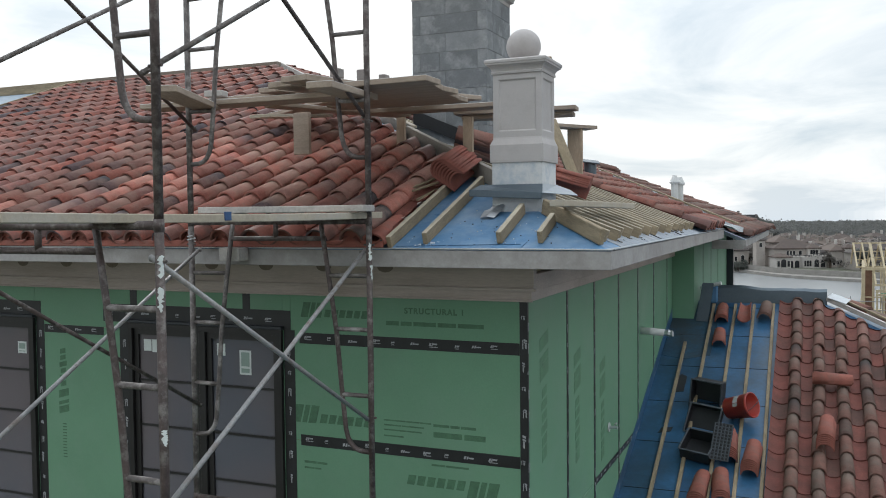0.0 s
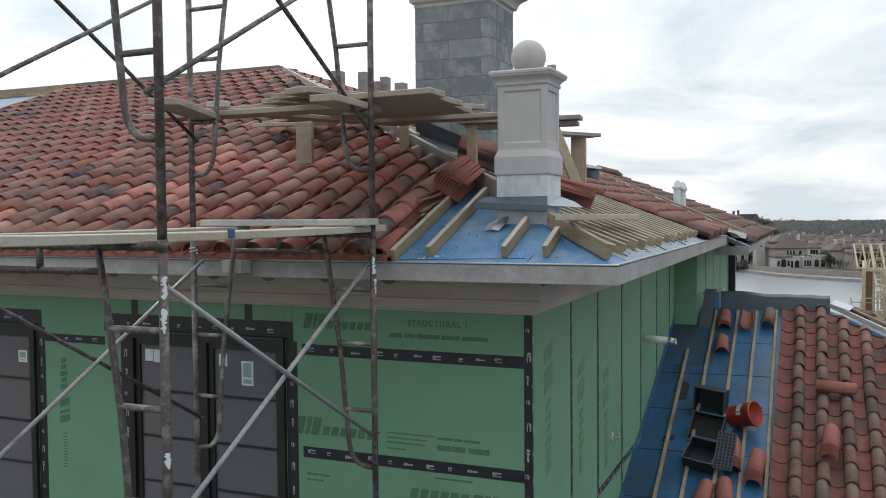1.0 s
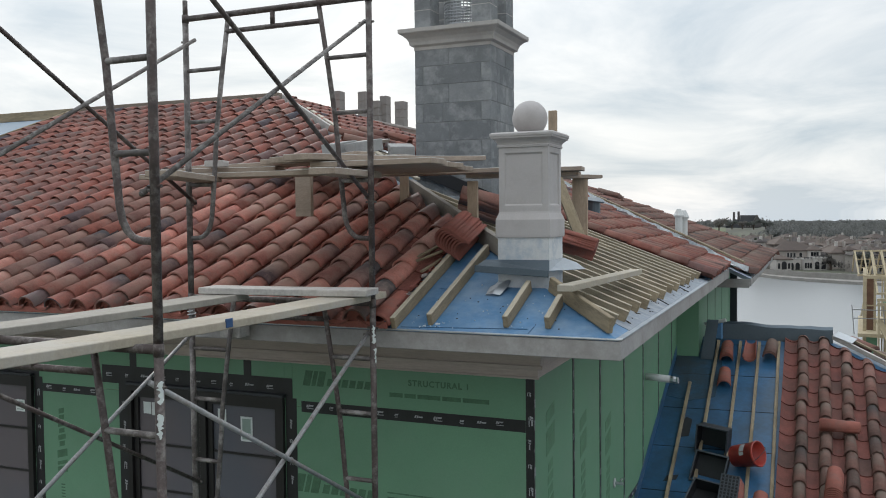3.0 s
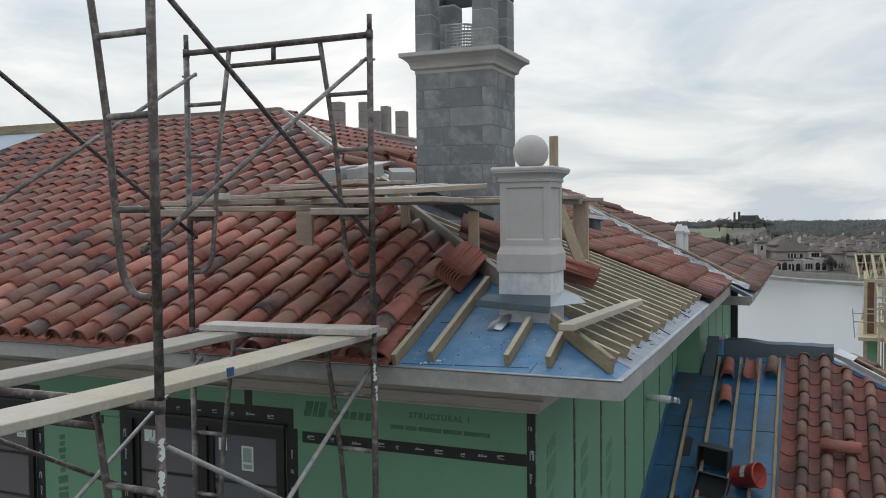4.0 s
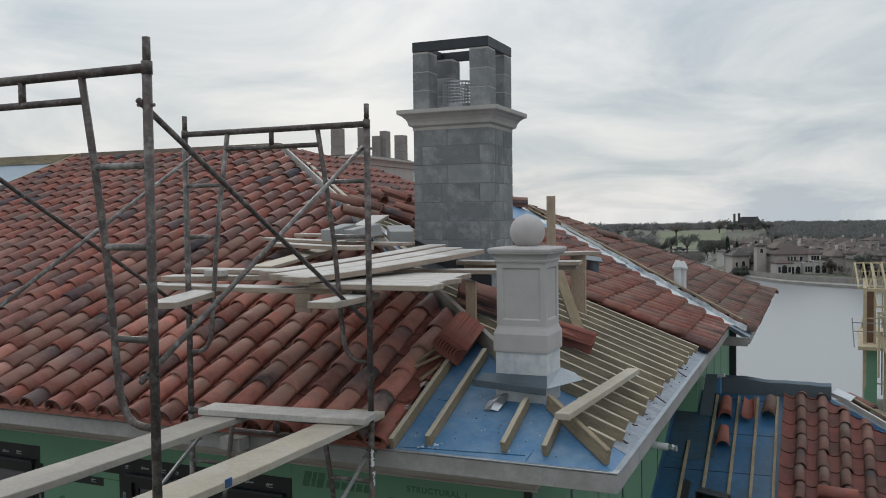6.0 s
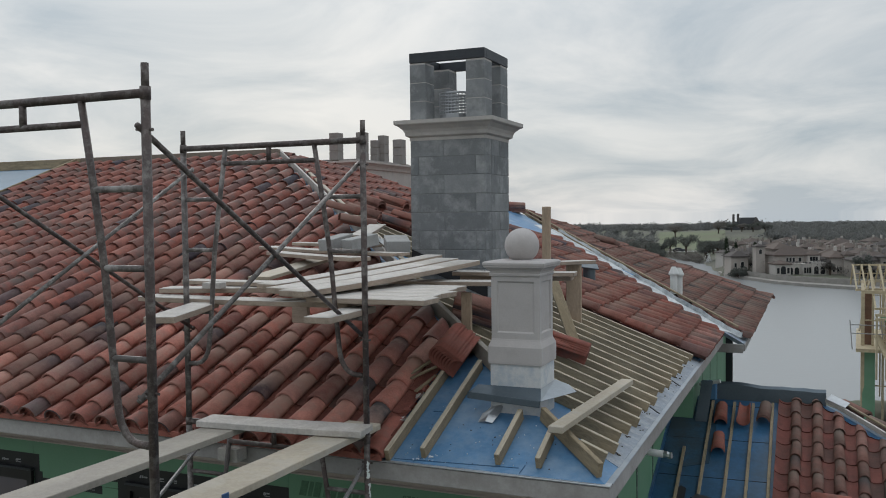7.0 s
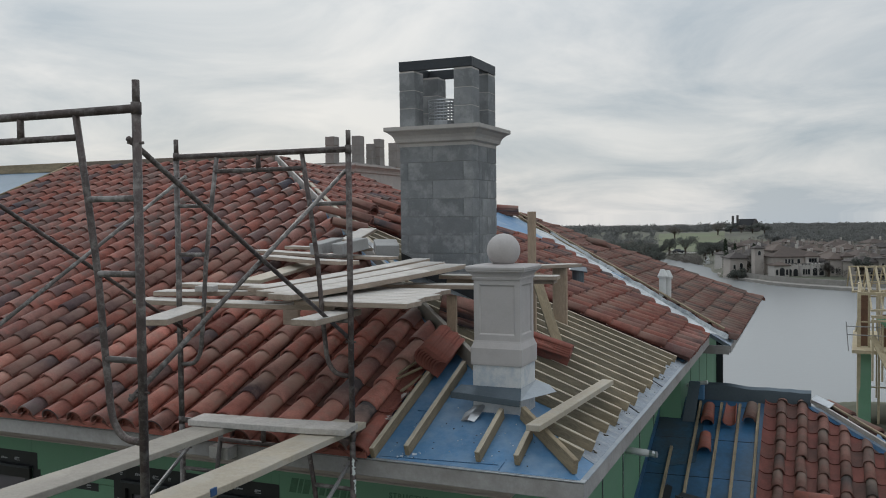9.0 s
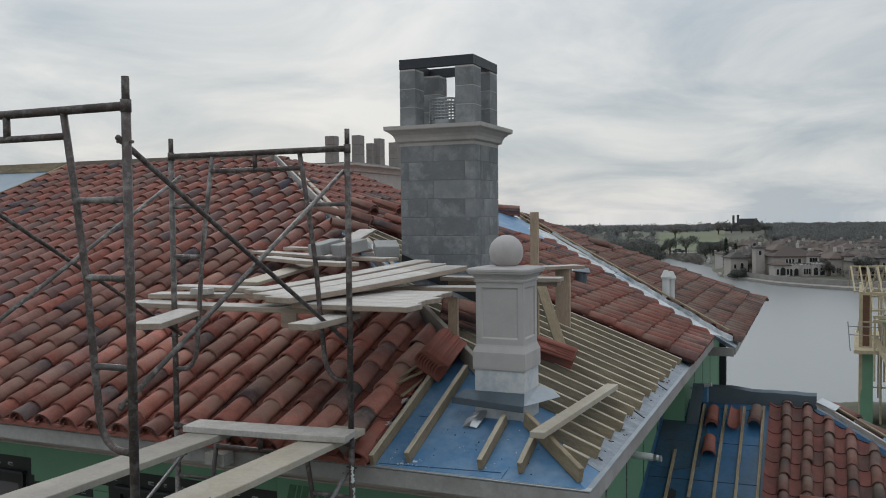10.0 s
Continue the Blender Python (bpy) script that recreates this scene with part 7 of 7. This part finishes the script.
def tree(d, l, h, spread, kind, seed, label):
    rr = random.Random(seed)
    b = far(d, l, land_z(d, l))
    t = thing("tree", b, label, "tree", "lakeside trees")
    bm = bmesh.new()
    n = 8
    if kind == "cypress":
        add_pipe(bm, [b, b + Vector((0, 0, h * 0.3))], 0.2, 6)
        V, F = [], []
        for i in range(9):
            z = h * (0.12 + 0.1 * i)
            w = spread * (1 - ((i - 3) / 7.5) ** 2)
            leaf_cloud(V, F, b + Vector((0, 0, z)), (w, w, h * 0.11), 90, 0.18, rr, 0.3)
    else:
        add_pipe(bm, [b - Vector((0, 0, 0.3)), b + Vector((0.1, 0, h * 0.18)), b + Vector((0.0, 0.15, h * 0.4))], 0.22 + h * 0.015, 8)
        V, F = [], []
        for i in range(9):
            a = i * 2.4 + rr.uniform(-0.4, 0.4)
            r = spread * rr.uniform(0.35, 0.75)
            e = b + Vector((r * math.cos(a), r * math.sin(a), h * rr.uniform(0.5, 0.85)))
            s0 = b + Vector((0, 0.1, h * rr.uniform(0.2, 0.4)))
            add_pipe(bm, [s0, s0.lerp(e, 0.5) + Vector((0, 0, h * 0.06)), e], 0.07 + h * 0.004, 5)
            leaf_cloud(V, F, e, (spread * 0.46, spread * 0.46, h * 0.2), 190, 0.20, rr)
    part("trunk", bm, M_BARK, t, "bark-brown trunk and limbs")
    place(new("crown", mesh_py("crown", V, F, LEAF[kind])), Matrix(), t)


TREES = [(296, 0.2805, 7.6, 4.6, "oak"), (304, 0.262, 6.5, 2.6, "oak"), (280, 0.232, 8.0, 5.0, "oak"), (276, 0.212, 8.6, 5.2, "oak"), (284, 0.190, 8.0, 4.6, "bare"), (272, 0.246, 5.5, 4.0, "oak"), (290, 0.165, 7.4, 4.6, "oak"), (400, 0.268, 6.0, 4.0, "bare"), (410, 0.318, 6.0, 3.4, "bare"), (422, 0.333, 4.6, 3.6, "oak"), (424, 0.345, 4.0, 3.4, "bare"), (420, 0.358, 5.0, 3.8, "oak"), (415, 0.372, 5.0, 3.6, "oak"), (296, 0.302, 5.0, 3.2, "oak"), (292, 0.312, 4.6, 3.4, "oak"), (288, 0.325, 5.0, 3.6, "bare"), (300, 0.251, 5.0, 3.0, "oak"), (300, 0.235, 6.0, 3.2, "bare"), (262, 0.304, 5.5, 3.6, "oak"), (258, 0.318, 6.0, 3.4, "oak"), (214, 0.327, 7.8, 0.9, "cypress"), (230, 0.338, 6.0, 0.8, "cypress"),
         (228, 0.360, 6.0, 0.8, "cypress"), (206, 0.366, 5.0, 3.0, "bare"), (188, 0.4465, 3.4, 1.3, "bare"), (200, 0.342, 4.0, 2.5, "oak"), (206, 0.352, 3.5, 2.5, "bare"), (178, 0.486, 5.0, 2.2, "oak"),
         (300, 0.20, 6.5, 3.4, "oak"), (310, 0.215, 5.5, 2.6, "bare"), (298, 0.175, 6.0, 3.0, "oak")]
NAMES = {"oak": "far live oak with a dark rounded crown by the lake", "bare": "far leafless winter tree by the lake", "cypress": "slim dark cypress beside a far villa"}
for i, (d, s, h, w, k) in enumerate(TREES):
    tree(d, s * d, h, w, k, 900 + i, NAMES[k])
# woods that nobody could count: uneven crowns of many small twig clumps
rr = random.Random(77)
nrnd = np.random.default_rng(77)
V, F, k = [], [], 0
for i in range(2600):
    s = rr.uniform(0.04, 0.62)
    d = rr.uniform(0, 1) ** 1.6 * 1300 + (318 if s < 0.25 else 345)
    if i % 4 == 0:
        d = rr.uniform(1500, 3900)
    if 0.246 < s < 0.325 and d < 440 + rr.uniform(0, 25):
        continue
    if (s > 0.345 and d < 330 + rr.uniform(0, 40)) or (0.325 < s < 0.375 and d < 470):
        continue
    h, w = (rr.uniform(2.4, 4.6), rr.uniform(2.0, 4.2)) if d < 1500 else (rr.uniform(5, 8), rr.uniform(9, 18))
    c = np.array(far(d, s * d, land_z(d, s * d) + h * 0.5))
    n = 330 if d < 480 else 120
    lobes = nrnd.normal(0, 1, (6, 3)) * [w * 0.42, w * 0.42, h * 0.17]
    p = c + lobes[nrnd.integers(0, 6, n)] + nrnd.normal(0, 1, (n, 3)) * [w * 0.22, w * 0.22, h * 0.17]
    u = nrnd.normal(0, 1, (n, 3))
    u /= np.linalg.norm(u, axis=1)[:, None]
    v = np.cross(u, nrnd.normal(0, 1, (n, 3)))
    v /= np.linalg.norm(v, axis=1)[:, None]
    sz = (0.26 if d < 480 else 0.5 if d < 1500 else 1.3) * nrnd.uniform(0.5, 1.5, (n, 1))
    V.append(np.stack([p + u * sz, p + v * sz * 0.8, p - u * sz, p - v * sz * 0.7], 1).reshape(-1, 3))
    F.append(np.arange(4 * n).reshape(n, 4) + k)
    k += 4 * n
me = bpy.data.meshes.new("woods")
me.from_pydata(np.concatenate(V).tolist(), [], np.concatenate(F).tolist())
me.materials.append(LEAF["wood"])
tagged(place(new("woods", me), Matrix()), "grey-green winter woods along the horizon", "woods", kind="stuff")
V, F = [], []
for i in range(500):
    s = rr.uniform(0.32, 0.72)
    d = shore(s) + rr.uniform(3, 150)
    h = rr.uniform(1.2, 4.5)
    leaf_cloud(V, F, far(d, s * d, land_z(d, s * d) + h * 0.5), (h * 0.5, h * 0.5, h * 0.55), 70, 0.17, rr, 0.3)
for i in range(260):
    s = rr.uniform(0.05, 0.30)
    d = shore(s) + rr.uniform(3, 14)
    h = rr.uniform(1.0, 3.5)
    leaf_cloud(V, F, far(d, s * d, land_z(d, s * d) + h * 0.5), (h * 0.7, h * 0.7, h * 0.55), 80, 0.19, rr, 0.3)
tagged(place(new("shrubs", mesh_py("shrubs", V, F, LEAF["bare"])), Matrix()), "brown winter shrubs among the villas", "shrubs", kind="stuff")

# ---- the neighbouring house, still a timber skeleton ----
skeleton = thing("framed_house", far(60, 30, -5.6), "unfinished timber-framed house with bare studs and rafters", "house")


def sk(d, l, z):
    """A place in the neighbouring house, which stands turned to the shore."""
    a, b = d - 57.0, l - 27.6
    return far(57.0 + 0.9 * a - 0.435 * b, 27.55 + 0.435 * a + 0.9 * b, z)


def stick(name, a, b, w=0.09, mat=None):
    beam(name, sk(*a), sk(*b), w, w, mat or M_STUD, skeleton, bevel=0)


ZF = [-5.6, -0.75, 3.0]
L0, L1, D0, D1 = 27.6, 36.0, 57.0, 66.0
for zi, (za, zb_) in enumerate(zip(ZF, ZF[1:])):
    for k in range(15):
        l = L0 + k * 0.6
        stick("stud", (D0, l, za), (D0, l, zb_), 0.14 if k % 3 else 0.22)
        if k % 2 == 0:
            stick("stud", (D1, l, za), (D1, l, zb_), 0.10)
    for k in range(10):
        dd = D0 + k * 0.95
        stick("stud", (dd, L0, za), (dd, L0, zb_), 0.10)
    stick("plate", (D0, L0, zb_), (D0, L1, zb_), 0.2)
    stick("plate", (D0, L0, zb_), (D1, L0, zb_), 0.2)
    stick("plate", (D0, L0, (za + zb_) / 2), (D0, L1, (za + zb_) / 2), 0.08)
part("deck", slab([sk(D0 - 1.6, L0 - 0.4, -0.55), sk(D0 - 1.6, L1, -0.55), sk(D1, L1, -0.55), sk(D1, L0 - 0.4, -0.55)], 0.22), M_STUD, skeleton)
part("porch_deck", slab([sk(D0 - 3.4, L0 + 1.6, -2.6), sk(D0 - 3.4, L1, -2.6), sk(D0, L1, -2.6), sk(D0, L0 + 1.6, -2.6)], 0.22), M_STUD, skeleton)
for l0, l1, z0, z1, dd in ((L0, L0 + 0.75, -5.6, -0.8, D0 - 0.08), (L0 + 2.4, L0 + 3.2, -5.6, -2.9, D0 - 3.3), (L0 + 3.2, L0 + 6, 1.6, 3.0, D0 - 0.08), (L0 + 3.9, L0 + 5.6, -5.6, -2.9, D0 - 3.3)):
    part("green_panel", slab([sk(dd, l0, z1), sk(dd, l1, z1), sk(dd - 0.05, l1, z0), sk(dd - 0.05, l0, z0)], 0.02), M_GREEN, skeleton, "green sheathing panel")
part("side_panel", slab([sk(D0, L0 - 0.05, -0.8), sk(D0 + 3.5, L0 - 0.05, -0.8), sk(D0 + 3.5, L0 - 0.06, -5.6), sk(D0, L0 - 0.06, -5.6)], 0.02), M_GREEN, skeleton, "green sheathing panel")


def spar(name, a, b, w=0.09):
    beam(name, far(*a), far(*b), w, w, M_STUD, skeleton, bevel=0)


def roof_frame(eave, ridge, n, step, tail=None):
    """Bare rafters from an eave to a ridge, with purlins across; tail: where the rear rafters end."""
    e, r = Vector(eave), Vector(ridge)
    for k in range(n):
        o = Vector((0, step * k, 0))
        spar("rafter", e + o, r + o, 0.10)
        if tail:
            spar("rafter", r + o, Vector(tail) + o, 0.09)
    run = Vector((0, step * (n - 1) + 0.1, 0))
    for t, w in ((0.0, 0.13), (0.3, 0.06), (0.64, 0.06), (1.0, 0.10)):
        spar("purlin", e.lerp(r, t) - Vector((0, 0.08, 0)), e.lerp(r, t) + run, w)


roof_frame((58, 27.63, 3.05), (61, 28.77, 4.54), 13, 0.60, (64, 30.03, 2.92))
roof_frame((55.5, 27.65, 2.03), (60, 29.42, 4.57), 11, 0.74)
spar("brace", (58, 28.46, 3.65), (57, 27.32, 0.44))
spar("brace", (57.2, 29.3, 3.2), (56.2, 28.6, 1.2))
for k in range(15):
    l = L0 + 0.8 + k * 0.56
    stick("stud", (D0 - 2.2, l, -0.55 if l > L0 + 1.6 else -2.4), (D0 - 2.2, l, 1.7), 0.12)
stick("plate", (D0 - 2.2, L0 + 0.7, 1.72), (D0 - 2.2, L1, 1.72), 0.16)
stick("fascia", (D0 - 2.65, L0 + 0.7, 1.52), (D0 - 2.65, L1, 1.52), 0.13)
M_OSB = material("dim_red_board", (0.20, 0.115, 0.08), 0.9, vary=0.25, scale=2, fine=20, bump=0.1)
for l0, l1, z0, z1 in ((L0 + 0.1, L0 + 0.62, -5.5, 2.9), (L0 + 1.3, L0 + 1.9, -0.6, 1.6), (L0 + 3.0, L0 + 4.2, -0.6, 2.8)):
    part("board_sheet", slab([sk(D0 + 0.5, l0, z1), sk(D0 + 0.5, l1, z1), sk(D0 + 0.45, l1, z0), sk(D0 + 0.45, l0, z0)], 0.02), M_OSB, skeleton, "dim red-brown board behind the studs")
part("green_panel", slab([sk(D0 - 2.3, L0 + 1.0, 1.62), sk(D0 - 2.3, L0 + 2.6, 1.62), sk(D0 - 2.31, L0 + 2.6, 0.55), sk(D0 - 2.31, L0 + 1.9, 0.75)], 0.02), M_GREEN, skeleton, "green sheathing panel")
for za in (0.45, 1.0):
    stick("guard_rail", (D0 - 1.7, L0 - 0.7, za), (D0 - 1.7, L1, za), 0.06, M_GALV)
for k in range(4):
    stick("rail_post", (D0 - 1.7, L0 - 0.6 + 1.8 * k, -0.6), (D0 - 1.7, L0 - 0.75 + 1.8 * k, 1.3), 0.06, M_GALV)
for a, b in (((D0 - 3.4, L0 + 2.2, -2.4), (D0 - 1.7, L0 + 0.8, 0.4)), ((D0 - 3.6, L0 + 3.0, -2.4), (D0 - 2.0, L0 + 2.8, 0.2))):
    beam("walk_board", sk(*a), sk(*b), 0.5, 0.06, M_STUD, skeleton, bevel=0)

# ---- tile pieces of the roofs ----
front_limit = lambda x: min(max(-x, 0) - 0.07, HIP - 0.05) / COS
lay_tiles(FRONT, roof_front, -1.879 - 35 * PITCH, -1.879, front_limit, lambda x: -0.04, first=-0.1955, near=lambda a, u: a > -6.6 and u < 3.4, seed=3, edge=1, pale_share=lambda a, u: 0.95 * smooth(-7.0, -2.6, a) * (1 - 0.6 * smooth(2.2, 3.4, u)))


def right_limit(y):
    d = y - 0.05 if y < HIP else HIP - (y - HIP) * (HIP + RTOP.x) / (RTOP.y - HIP)
    return d / COS


right_floor = lambda y: max(0.0, y - 7.02) / COS - 0.06
lay_tiles(RIGHT, roof_right, 5.2, 12.2, right_limit, right_floor, pitch=0.28, near=lambda a, u: u < 5.0 and a < 9.0, seed=4, edge=-1, squeeze=0.82, skip=lambda a, u: a > 8.9 and u > 3.75 - 0.9 * (a - 9.6))


def wing_limit(y):
    if y < 13.17:
        return (y - 8.04) / COS
    return (WEND - y) / (WEND - 13.17) * (WING_X - RTOP.x) / COS


lay_tiles(WING, roof_wing, 8.14, WEND - 0.1, wing_limit, None, pitch=0.28, near=lambda a, u: u < 3.0 and a < 13, seed=6, squeeze=0.82, mats=(M_TILE_LOW, M_TILES_LOW, M_PAN_LOW))
low_limit = lambda x: (min(LR, LR - (x - LX) - 0.12) - 0.05) / COS
lay_tiles(LOW, roof_low, 1.01, 4.43, low_limit, near=lambda a, u: u > 4.2 and a < 3.2, seed=7, skip=lambda a, u: u < 2.0, first=0.1, pitch=0.285, squeeze=0.80, mats=(M_TILE_LOW, M_TILES_LOW, M_PAN_LOW), edge=-1)
